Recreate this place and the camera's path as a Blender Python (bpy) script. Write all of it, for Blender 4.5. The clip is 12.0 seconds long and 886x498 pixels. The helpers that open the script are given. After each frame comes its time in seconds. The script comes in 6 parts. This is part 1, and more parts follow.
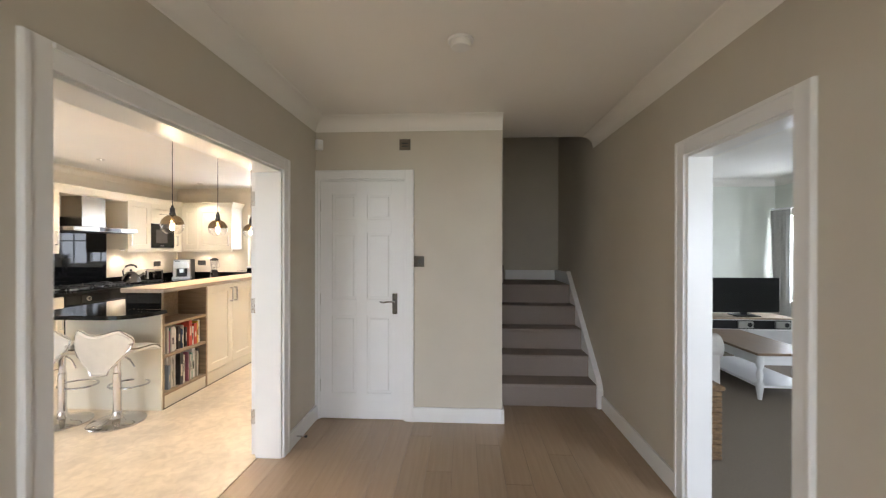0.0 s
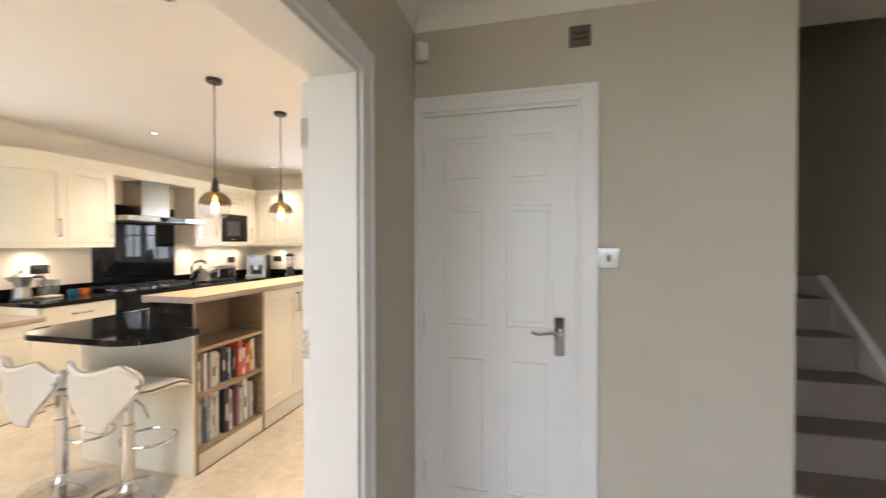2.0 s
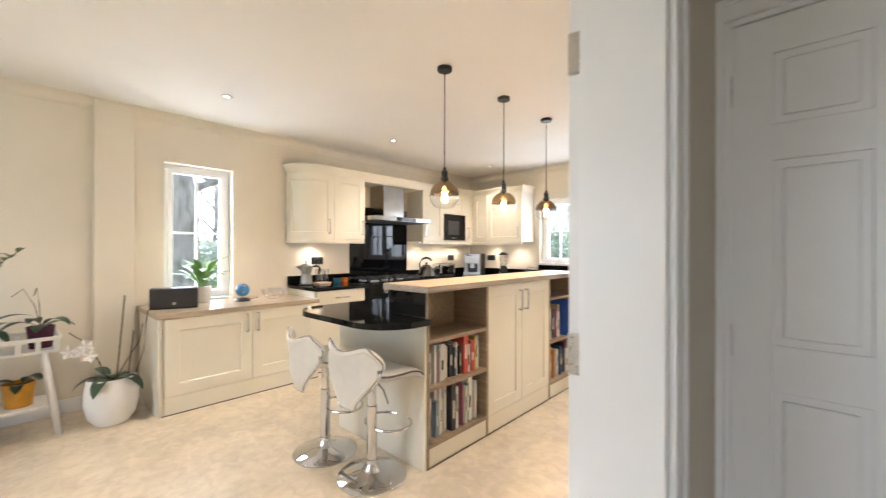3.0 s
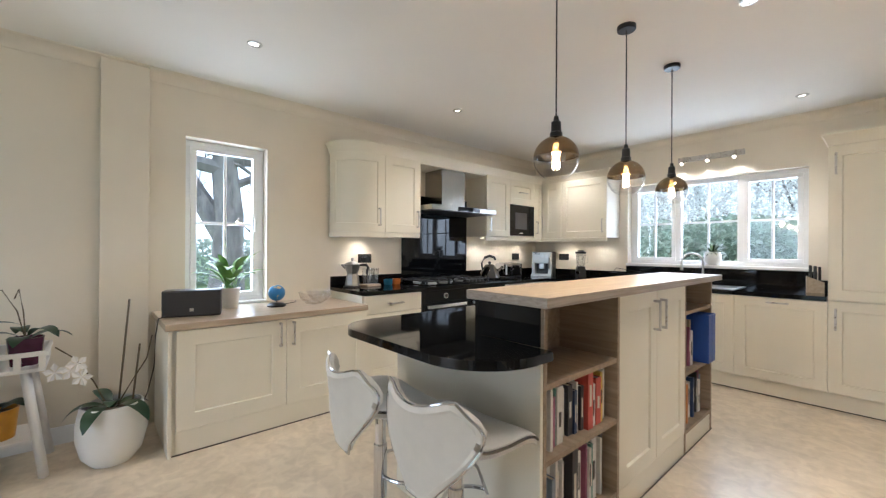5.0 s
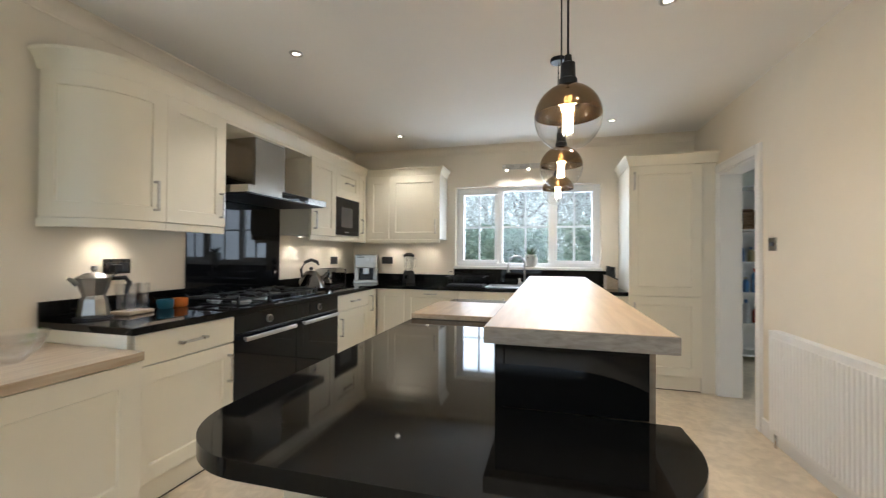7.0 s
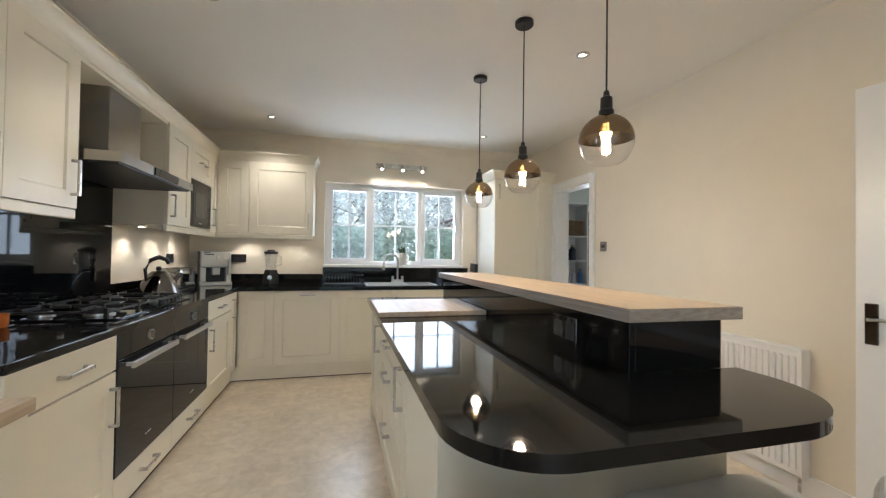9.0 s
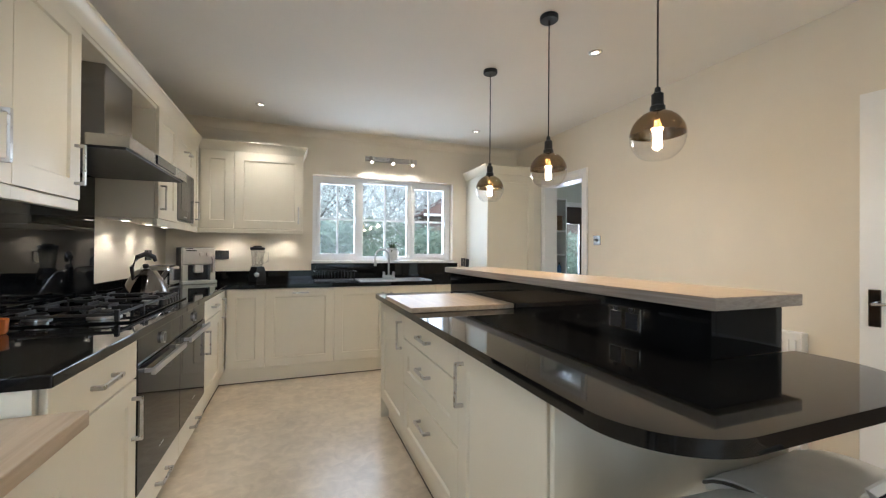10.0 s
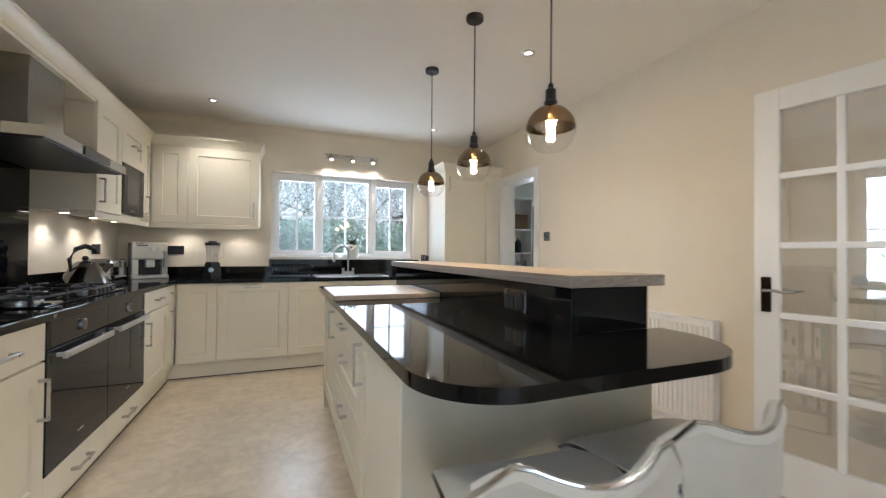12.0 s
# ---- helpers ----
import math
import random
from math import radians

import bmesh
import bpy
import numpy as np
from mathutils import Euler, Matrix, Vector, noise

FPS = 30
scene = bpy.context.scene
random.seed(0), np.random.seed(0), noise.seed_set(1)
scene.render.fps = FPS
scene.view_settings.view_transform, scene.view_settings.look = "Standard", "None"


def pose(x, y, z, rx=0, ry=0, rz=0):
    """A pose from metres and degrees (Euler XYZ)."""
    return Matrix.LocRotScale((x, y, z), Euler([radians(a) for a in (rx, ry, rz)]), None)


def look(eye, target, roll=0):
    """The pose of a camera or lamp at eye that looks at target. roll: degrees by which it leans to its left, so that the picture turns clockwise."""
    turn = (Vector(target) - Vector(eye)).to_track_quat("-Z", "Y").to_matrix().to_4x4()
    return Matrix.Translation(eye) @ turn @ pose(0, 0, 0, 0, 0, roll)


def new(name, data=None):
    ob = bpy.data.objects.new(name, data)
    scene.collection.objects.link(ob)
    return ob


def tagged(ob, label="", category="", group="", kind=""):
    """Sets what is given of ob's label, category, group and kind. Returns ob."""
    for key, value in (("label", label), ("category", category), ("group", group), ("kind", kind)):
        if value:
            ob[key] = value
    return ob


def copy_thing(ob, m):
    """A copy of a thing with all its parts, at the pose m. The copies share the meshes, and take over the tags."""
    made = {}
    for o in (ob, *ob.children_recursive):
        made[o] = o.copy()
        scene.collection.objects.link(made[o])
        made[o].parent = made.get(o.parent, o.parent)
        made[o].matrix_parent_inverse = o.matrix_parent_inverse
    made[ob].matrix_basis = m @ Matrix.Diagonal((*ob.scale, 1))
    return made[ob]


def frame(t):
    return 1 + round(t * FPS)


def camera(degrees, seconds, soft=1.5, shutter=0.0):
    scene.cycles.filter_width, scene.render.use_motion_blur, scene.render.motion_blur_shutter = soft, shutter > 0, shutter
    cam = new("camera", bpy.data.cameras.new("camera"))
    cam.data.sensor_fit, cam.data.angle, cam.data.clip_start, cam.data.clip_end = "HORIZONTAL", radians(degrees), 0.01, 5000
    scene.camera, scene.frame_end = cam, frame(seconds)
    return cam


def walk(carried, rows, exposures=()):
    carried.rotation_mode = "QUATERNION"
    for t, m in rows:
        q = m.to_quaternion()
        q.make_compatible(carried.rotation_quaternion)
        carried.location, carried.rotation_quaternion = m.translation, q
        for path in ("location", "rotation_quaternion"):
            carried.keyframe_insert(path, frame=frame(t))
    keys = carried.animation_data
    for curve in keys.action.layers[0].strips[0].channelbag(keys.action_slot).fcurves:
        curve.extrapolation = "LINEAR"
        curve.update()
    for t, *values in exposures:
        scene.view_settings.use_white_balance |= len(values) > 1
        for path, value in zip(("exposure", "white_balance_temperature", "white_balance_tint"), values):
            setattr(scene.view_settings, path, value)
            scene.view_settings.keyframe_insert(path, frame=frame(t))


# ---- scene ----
cam = camera(96.7, 12.0, soft=1.2, shutter=0.35)
PATH = [
    (0, (-0.748, 0.406, 1.428), (-0.853, 2.403, 1.422), 0.1),
    (0.5, (-0.864, 0.811, 1.436), (-0.952, 2.809, 1.416), 0.2),
    (1, (-1.002, 1.223, 1.418), (-1.11, 3.22, 1.412), 0.2),
    (1.5, (-1.182, 1.562, 1.379), (-1.337, 3.556, 1.374), 0.1),
    (2, (-1.397, 1.819, 1.376), (-1.877, 3.76, 1.352), -0.1),
    (2.5, (-1.573, 1.967, 1.327), (-2.58, 3.695, 1.323), 0.3),
    (3, (-1.771, 2.107, 1.284), (-3.124, 3.58, 1.285), 0.1),
    (3.5, (-1.946, 2.251, 1.223), (-3.465, 3.553, 1.228), 0.2),
    (5.3, (-2.706, 2.577, 1.237), (-4.191, 3.917, 1.239), 0.4),
    (5.5, (-2.805, 2.621, 1.223), (-4.223, 4.031, 1.232), 0.4),
    (6, (-3.079, 2.724, 1.235), (-4.309, 4.301, 1.249), 0.6),
    (6.5, (-3.343, 2.801, 1.245), (-4.315, 4.548, 1.263), 0.5),
    (7, (-3.596, 2.814, 1.231), (-4.116, 4.745, 1.255), 0.4),
    (7.5, (-3.864, 2.764, 1.237), (-4.078, 4.753, 1.258), 0.4),
    (9.3, (-4.61, 2.796, 1.206), (-4.015, 4.705, 1.23), 0.6),
    (9.5, (-4.689, 2.826, 1.217), (-4.046, 4.72, 1.23), 0.4),
    (10, (-4.839, 2.919, 1.196), (-4.142, 4.794, 1.207), 0.4),
    (10.5, (-4.9, 2.985, 1.18), (-4.188, 4.854, 1.19), 0.4),
    (11, (-4.861, 3.009, 1.153), (-4.144, 4.876, 1.164), 0.4),
    (11.5, (-4.712, 2.914, 1.148), (-3.997, 4.782, 1.163), 0.3),
    (12, (-4.546, 2.729, 1.134), (-3.796, 4.583, 1.157), 0.5),
]
EXPOSURES = [
    (0.0, 1.90, 6500, 17), (1.0, 1.98, 6500, 17), (1.6, 2.00, 6500, 17), (2.5, 1.74, 6450, 16), (3.0, 1.74, 6350, 16), (3.5, 1.64, 6500, 16), (5.3, 1.06, 5650, 12), (6.0, 0.96, 5650, 12), (7.0, 0.84, 5900, 10), (12.0, 0.82, 5750, 11),
]
walk(cam, [(t, look(eye, target, roll)) for t, eye, target, roll in PATH], EXPOSURES)

# ---- the place in numbers ----
XL, XE, YN, YS = -6.02, -2.15, 7.40, -0.60      # kitchen: west wall, east wall, north wall, south wall
HW, HE, HN, HS = -1.98, 0.49, 3.63, -1.60       # hall: west face, east face, end wall, front wall
CEIL = 2.495
LIV_E, LIV_N, LIV_S = 4.05, 6.75, 0.2            # living room
BASE_X, UP_X = -5.42, -5.68                     # door faces of the west run
BASE_Y, UP_Y = 6.80, 7.06                       # door faces of the north run
TOP = 0.885                                     # granite worktop

# ---- world and large lights ----
world = bpy.data.worlds.new("World")
scene.world = world
world.use_nodes = True
sky = world.node_tree.nodes.new("ShaderNodeTexSky")
sky.sky_type = "NISHITA"
sky.sun_disc = False
sky.sun_elevation, sky.sun_rotation = radians(32), radians(200)
sky.dust_density, sky.air_density, sky.ozone_density = 4.0, 1.0, 1.0
world.node_tree.links.new(sky.outputs[0], world.node_tree.nodes["Background"].inputs[0])
world.node_tree.nodes["Background"].inputs[1].default_value = 0.15


def lamp(name, kind, m, energy, color, **props):
    data = bpy.data.lights.new(name, kind)
    data.energy, data.color = energy, color
    for key, value in props.items():
        if key == "size": data.size = value
        if key == "size_y": data.shape, data.size_y = "RECTANGLE", value
        if key == "spot": data.spot_size, data.spot_blend = radians(value), 0.7
        if key == "soft": data.shadow_soft_size = value
        if key == "angle": data.angle = radians(value)
    ob = new(name, data)
    ob.matrix_world = m
    return ob


lamp("sun", "SUN", look((0, 0, 9), (2.2, 5.5, 3.0)), 1.5, (1.0, 0.95, 0.88), angle=12)
DAY = (0.80, 0.90, 1.0)
WARM = (1.0, 0.885, 0.74)
# daylight in the openings
lamp("daylight", "AREA", look((-3.87, YN + 0.16, 1.55), (-3.87, 0, 1.2)), 15, DAY, size=1.5, size_y=0.9)
lamp("daylight", "AREA", look((XL - 0.13, 3.30, 1.45), (0, 3.30, 1.2)), 8, DAY, size=0.5, size_y=1.2)
lamp("daylight", "AREA", look((-0.75, HS - 0.03, 1.25), (-0.75, 5, 1.15)), 4.6, (1.0, 0.96, 0.91), size=1.5, size_y=1.9)
lamp("daylight", "AREA", look((LIV_E + 0.24, 6.28, 1.30), (0, 6.0, 0.9)), 15, DAY, size=0.62, size_y=1.2)
# unseen south opening, added to fill the living room
lamp("daylight", "AREA", look((2.4, LIV_S - 0.03, 1.35), (2.4, 5, 0.9)), 14, DAY, size=1.8, size_y=1.2)
# unseen south opening, assumed, gives the kitchen a cool fill
lamp("daylight", "AREA", look((-4.1, YS - 0.05, 1.15), (-4.1, 5, 1.1)), 6, DAY, size=1.9, size_y=1.9)
# the row at y 1.50 is unseen, added as fill by carrying the grid on
DOWNLIGHTS = [(x, y) for x in (-5.15, -3.03) for y in (1.50, 3.25, 4.97, 6.78)]
for x, y in DOWNLIGHTS:
    lamp("downlight_lamp", "SPOT", look((x, y, CEIL - 0.012), (x, y + 0.0001, 0)), 20, WARM, spot=104, soft=0.035)


# ---- materials ----
def mat(name, color, rough=0.5, metal=0.0, vary=0.06, scale=8.0, bump=0.0, bump_scale=60.0, coat=0.0, stretch=None, fine=0.0):
    m = bpy.data.materials.new(name)
    m.use_nodes = True
    t = m.node_tree
    b = t.nodes["Principled BSDF"]
    b.inputs["Roughness"].default_value, b.inputs["Metallic"].default_value = rough, metal
    b.inputs["Coat Weight"].default_value = coat
    co = t.nodes.new("ShaderNodeTexCoord")
    mp = t.nodes.new("ShaderNodeMapping")
    t.links.new(co.outputs["Object"], mp.inputs[0])
    if stretch: mp.inputs["Scale"].default_value = stretch
    n = t.nodes.new("ShaderNodeTexNoise")
    n.inputs["Scale"].default_value, n.inputs["Detail"].default_value = scale, 6
    t.links.new(mp.outputs[0], n.inputs[0])
    r = t.nodes.new("ShaderNodeValToRGB")
    r.color_ramp.elements[0].position, r.color_ramp.elements[1].position = 0.3, 0.7
    r.color_ramp.elements[0].color = (*[c * (1 - vary) for c in color], 1)
    r.color_ramp.elements[1].color = (*[min(1, c * (1 + vary)) for c in color], 1)
    t.links.new(n.outputs[0], r.inputs[0])
    t.links.new(r.outputs[0], b.inputs["Base Color"])
    rr = t.nodes.new("ShaderNodeMapRange")
    rr.inputs["To Min"].default_value, rr.inputs["To Max"].default_value = rough * 0.88, min(1, rough * 1.12)
    t.links.new(n.outputs[0], rr.inputs["Value"])
    t.links.new(rr.outputs[0], b.inputs["Roughness"])
    if bump:
        n2 = t.nodes.new("ShaderNodeTexNoise")
        n2.inputs["Scale"].default_value, n2.inputs["Detail"].default_value = bump_scale, 4
        t.links.new(mp.outputs[0], n2.inputs[0])
        bp = t.nodes.new("ShaderNodeBump")
        bp.inputs["Strength"].default_value, bp.inputs["Distance"].default_value = bump, 0.01
        t.links.new(n2.outputs[0], bp.inputs["Height"])
        t.links.new(bp.outputs[0], b.inputs["Normal"])
    return m


def wood(name, dark, light, rough=0.45, stretch=(14, 1.2, 14), scale=3.0, random_tone=0.0):
    m = mat(name, light, rough, bump=0.05, bump_scale=40, stretch=stretch)
    t = m.node_tree
    r = [n for n in t.nodes if n.type == "VALTORGB"][0]
    r.color_ramp.elements[0].color, r.color_ramp.elements[1].color = (*dark, 1), (*light, 1)
    [n for n in t.nodes if n.type == "TEX_NOISE"][0].inputs["Scale"].default_value = scale
    [n for n in t.nodes if n.type == "TEX_NOISE"][0].inputs["Distortion"].default_value = 0.6
    if random_tone:
        info = t.nodes.new("ShaderNodeObjectInfo")
        hsv = t.nodes.new("ShaderNodeHueSaturation")
        mr = t.nodes.new("ShaderNodeMapRange")
        mr.inputs["To Min"].default_value, mr.inputs["To Max"].default_value = 1 - random_tone, 1 + random_tone
        t.links.new(info.outputs["Random"], mr.inputs["Value"])
        t.links.new(mr.outputs[0], hsv.inputs["Value"])
        t.links.new(r.outputs[0], hsv.inputs["Color"])
        t.links.new(hsv.outputs[0], t.nodes["Principled BSDF"].inputs["Base Color"])
    return m


def pane_glass(name, gloss=0.035):
    # a thin pane: clear with a faint reflection
    m = bpy.data.materials.new(name)
    m.use_nodes = True
    t = m.node_tree
    t.nodes.remove(t.nodes["Principled BSDF"])
    tr, gl, mx, lw, pw, fr = (t.nodes.new("ShaderNode" + k) for k in ("BsdfTransparent", "BsdfGlossy", "MixShader", "LayerWeight", "Math", "Math"))
    lw.inputs[0].default_value = 0.5
    pw.operation, pw.inputs[1].default_value = "POWER", 4.0
    fr.operation, fr.inputs[1].default_value, fr.inputs[2].default_value = "MULTIPLY_ADD", 0.6, gloss
    t.links.new(lw.outputs["Facing"], pw.inputs[0])
    t.links.new(pw.outputs[0], fr.inputs[0])
    gl.inputs["Roughness"].default_value = 0.02
    t.links.new(fr.outputs[0], mx.inputs[0])
    t.links.new(tr.outputs[0], mx.inputs[1])
    t.links.new(gl.outputs[0], mx.inputs[2])
    t.links.new(mx.outputs[0], t.nodes["Material Output"].inputs[0])
    return m


def glow(name, color, strength):
    m = bpy.data.materials.new(name)
    m.use_nodes = True
    b = m.node_tree.nodes["Principled BSDF"]
    b.inputs["Base Color"].default_value = (*color, 1)
    b.inputs["Emission Color"].default_value = (*color, 1)
    b.inputs["Emission Strength"].default_value = strength
    return m


M_WALL_K = mat("kitchen wall paint", (0.74, 0.68, 0.57), 0.75, vary=0.025, scale=3, bump=0.04, bump_scale=220)
M_WALL_H = mat("hall wall paint", (0.56, 0.515, 0.435), 0.75, vary=0.03, scale=3, bump=0.04, bump_scale=220)
M_WALL_L = mat("living room paint", (0.66, 0.68, 0.62), 0.75, vary=0.03, scale=3, bump=0.04, bump_scale=220)
M_CEIL = mat("ceiling paint", (0.80, 0.775, 0.725), 0.8, vary=0.015, scale=2, bump=0.03, bump_scale=200)
M_TRIM = mat("white gloss paint", (0.80, 0.80, 0.79), 0.32, vary=0.015, scale=5, bump=0.015, bump_scale=30)
M_CREAM = mat("cream cabinet paint", (0.76, 0.715, 0.595), 0.34, vary=0.02, scale=4, bump=0.012, bump_scale=90)
M_CREAM2 = mat("cream carcass", (0.73, 0.69, 0.59), 0.45, vary=0.02, scale=4)
M_GRANITE = mat("polished black granite", (0.006, 0.006, 0.006), 0.045, vary=0.5, scale=900)
M_BLACKGLASS = mat("black glass", (0.006, 0.007, 0.009), 0.03, vary=0.2, scale=4)
for _m in (M_GRANITE, M_BLACKGLASS):
    _m.node_tree.nodes["Principled BSDF"].inputs["Specular IOR Level"].default_value = 0.27
M_STEEL = mat("brushed steel", (0.56, 0.56, 0.55), 0.30, 1.0, vary=0.08, scale=60, stretch=(1, 1, 12), bump=0.02, bump_scale=200)
M_NICKEL = mat("satin nickel", (0.55, 0.53, 0.50), 0.28, 1.0, vary=0.06, scale=60)
M_CHROME = mat("chrome", (0.62, 0.62, 0.63), 0.06, 1.0, vary=0.03, scale=20)
M_BLACK = mat("black enamel", (0.012, 0.012, 0.013), 0.35, vary=0.2, scale=30)
M_IRON = mat("cast iron", (0.015, 0.015, 0.016), 0.55, vary=0.25, scale=60, bump=0.2, bump_scale=300)
M_DARKPLASTIC = mat("dark plastic", (0.02, 0.02, 0.022), 0.4, vary=0.15, scale=30)
M_OAK = wood("oak laminate", (0.37, 0.285, 0.195), (0.50, 0.405, 0.295), 0.38, (14, 1.0, 14), 3.0)
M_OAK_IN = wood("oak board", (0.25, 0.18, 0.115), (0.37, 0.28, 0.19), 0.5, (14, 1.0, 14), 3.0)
M_EDGE = wood("grey oak edge", (0.26, 0.22, 0.18), (0.42, 0.36, 0.30), 0.5, (10, 1.0, 40), 3.0)
M_PLANK = wood("oak floor plank", (0.345, 0.245, 0.16), (0.40, 0.29, 0.195), 0.30, (20, 1.0, 20), 2.0, 0.05)
M_UPVC = mat("white upvc", (0.82, 0.83, 0.84), 0.3, vary=0.01, scale=5)
M_PANE = pane_glass("window glass")
M_DOORGLASS = pane_glass("glossy door glass", 0.22)
M_GLASSWARE = pane_glass("glassware", 0.13)
M_LEATHER = mat("white leather", (0.70, 0.67, 0.61), 0.42, vary=0.03, scale=20, bump=0.06, bump_scale=260)
M_CARPET = mat("taupe carpet", (0.33, 0.28, 0.25), 0.95, vary=0.16, scale=120, bump=0.5, bump_scale=500)
M_CARPET_L = mat("brown carpet", (0.22, 0.18, 0.14), 0.95, vary=0.14, scale=90, bump=0.5, bump_scale=400)
M_GLOW = glow("lamp disc", (1.0, 0.86, 0.66), 8.0)
M_FILAMENT = glow("filament", (1.0, 0.82, 0.56), 44.0)


# ---- building helpers ----
def bm_new():
    return bmesh.new()


def box(bm, x0, x1, y0, y1, z0, z1, bevel=0.0):
    vs = [bm.verts.new((x, y, z)) for x in (x0, x1) for y in (y0, y1) for z in (z0, z1)]
    fs = [bm.faces.new([vs[i] for i in q]) for q in ((0, 1, 3, 2), (4, 6, 7, 5), (0, 4, 5, 1), (2, 3, 7, 6), (0, 2, 6, 4), (1, 5, 7, 3))]
    if bevel:
        es = list({e for f in fs for e in f.edges})
        bmesh.ops.bevel(bm, geom=es, offset=bevel, segments=2, profile=0.5, affect="EDGES")
    return bm


def boxes(*rows, bevel=0.0):
    bm = bm_new()
    for r in rows:
        box(bm, *r, bevel=bevel)
    return bm


def lathe(bm, profile, steps=28, cx=0.0, cy=0.0, z=0.0, smooth=True):
    # profile: (radius, height) pairs
    rings = []
    for r, h in profile:
        if r < 1e-5:
            rings.append([bm.verts.new((cx, cy, z + h))])
        else:
            rings.append([bm.verts.new((cx + r * math.cos(2 * math.pi * i / steps), cy + r * math.sin(2 * math.pi * i / steps), z + h)) for i in range(steps)])
    for a, b in zip(rings, rings[1:]):
        for i in range(steps):
            j = (i + 1) % steps
            q = [a[i % len(a)], a[j % len(a)], b[j % len(b)], b[i % len(b)]]
            u = []
            for v in q:
                if v not in u: u.append(v)
            if len(u) > 2:
                f = bm.faces.new(u)
                f.smooth = smooth
    return bm


def tube(bm, points, radius, steps=8, closed=False):
    pts = [Vector(p) for p in points]
    n = len(pts)
    rings = []
    up = Vector((0, 0, 1))
    for i, p in enumerate(pts):
        a = pts[(i - 1) % n] if (closed or i > 0) else p
        b = pts[(i + 1) % n] if (closed or i < n - 1) else p
        d = (b - a).normalized()
        ref = up if abs(d.dot(up)) < 0.95 else Vector((1, 0, 0))
        s = d.cross(ref).normalized()
        u = s.cross(d)
        r = radius[i] if isinstance(radius, (list, tuple)) else radius
        rings.append([bm.verts.new(p + r * (math.cos(2 * math.pi * k / steps) * s + math.sin(2 * math.pi * k / steps) * u)) for k in range(steps)])
    for i in range(n if closed else n - 1):
        a, b = rings[i], rings[(i + 1) % n]
        for k in range(steps):
            f = bm.faces.new([a[k], a[(k + 1) % steps], b[(k + 1) % steps], b[k]])
            f.smooth = True
    if not closed:
        bm.faces.new(rings[0][::-1])
        bm.faces.new(rings[-1])
    return bm


def prism(bm, outline, z0, z1, bevel=0.0, smooth=False):
    lo = [bm.verts.new((x, y, z0)) for x, y in outline]
    hi = [bm.verts.new((x, y, z1)) for x, y in outline]
    n = len(outline)
    bm.faces.new(lo[::-1])
    top = bm.faces.new(hi)
    for i in range(n):
        f = bm.faces.new([lo[i], lo[(i + 1) % n], hi[(i + 1) % n], hi[i]])
        f.smooth = smooth
    if bevel:
        bmesh.ops.bevel(bm, geom=[e for e in top.edges], offset=bevel, segments=2, affect="EDGES")
    return bm


def finish(name, bm, material):
    bmesh.ops.recalc_face_normals(bm, faces=bm.faces[:])
    for e in bm.edges:
        if len(e.link_faces) == 2 and e.calc_face_angle(0.0) > 0.6: e.smooth = False
    me = bpy.data.meshes.new(name)
    bm.to_mesh(me)
    bm.free()
    me.materials.append(material)
    return me


def part(name, bm, material, parent=None, label=""):
    ob = new(name, finish(name, bm, material))
    ob.parent = parent
    return tagged(ob, label)


def thing(name, label, category, m=None, group=""):
    ob = new(name)
    ob.empty_display_size = 0.1
    if m is not None: ob.matrix_world = m
    return tagged(ob, label, category, group)


def setting(name, bm, material, label="", category=""):
    return tagged(part(name, bm, material), label, category, kind="structure")


def wall(name, axis, at, thick, a0, a1, z0, z1, holes, material, label=""):
    # a wall in the plane axis = at .. at + thick, with holes (a0, a1, z0, z1)
    bm = bm_new()
    cuts = sorted({a0, a1, *[h[0] for h in holes], *[h[1] for h in holes]})
    for u, v in zip(cuts, cuts[1:]):
        mid = (u + v) / 2
        zs = [z0]
        for h in sorted((h for h in holes if h[0] < mid < h[1]), key=lambda h: h[2]):
            zs += [h[2], h[3]]
        zs.append(z1)
        for p, q in zip(zs[::2], zs[1::2]):
            if q - p > 1e-4:
                t0, t1 = min(at, at + thick), max(at, at + thick)
                if axis == "x": box(bm, t0, t1, u, v, p, q)
                else: box(bm, u, v, t0, t1, p, q)
    bmesh.ops.remove_doubles(bm, verts=bm.verts[:], dist=1e-5)
    return setting(name, bm, material, label, "wall")


# ---- structure ----
def floor_slab(name, x0, x1, y0, y1, material, label, z=0.0):
    return setting(name, boxes((x0, x1, y0, y1, z - 0.12, z)), material, label, "floor")


M_VINYL = mat("stone-effect vinyl", (0.66, 0.565, 0.43), 0.30, vary=0.11, scale=3.2, bump=0.02, bump_scale=30)
_t = M_VINYL.node_tree
_n2 = _t.nodes.new("ShaderNodeTexNoise")
_n2.inputs["Scale"].default_value, _n2.inputs["Detail"].default_value, _n2.inputs["Distortion"].default_value = 14, 8, 0.8
_r2 = _t.nodes.new("ShaderNodeValToRGB")
_r2.color_ramp.elements[0].position, _r2.color_ramp.elements[1].position = 0.35, 0.65
_r2.color_ramp.elements[0].color, _r2.color_ramp.elements[1].color = (0.88, 0.865, 0.85, 1), (1.06, 1.06, 1.06, 1)
_mx = _t.nodes.new("ShaderNodeMix")
_mx.data_type, _mx.blend_type = "RGBA", "MULTIPLY"
_mx.inputs[0].default_value = 1.0
_t.links.new([n for n in _t.nodes if n.type == "MAPPING"][0].outputs[0], _n2.inputs[0])
_t.links.new(_n2.outputs[0], _r2.inputs[0])
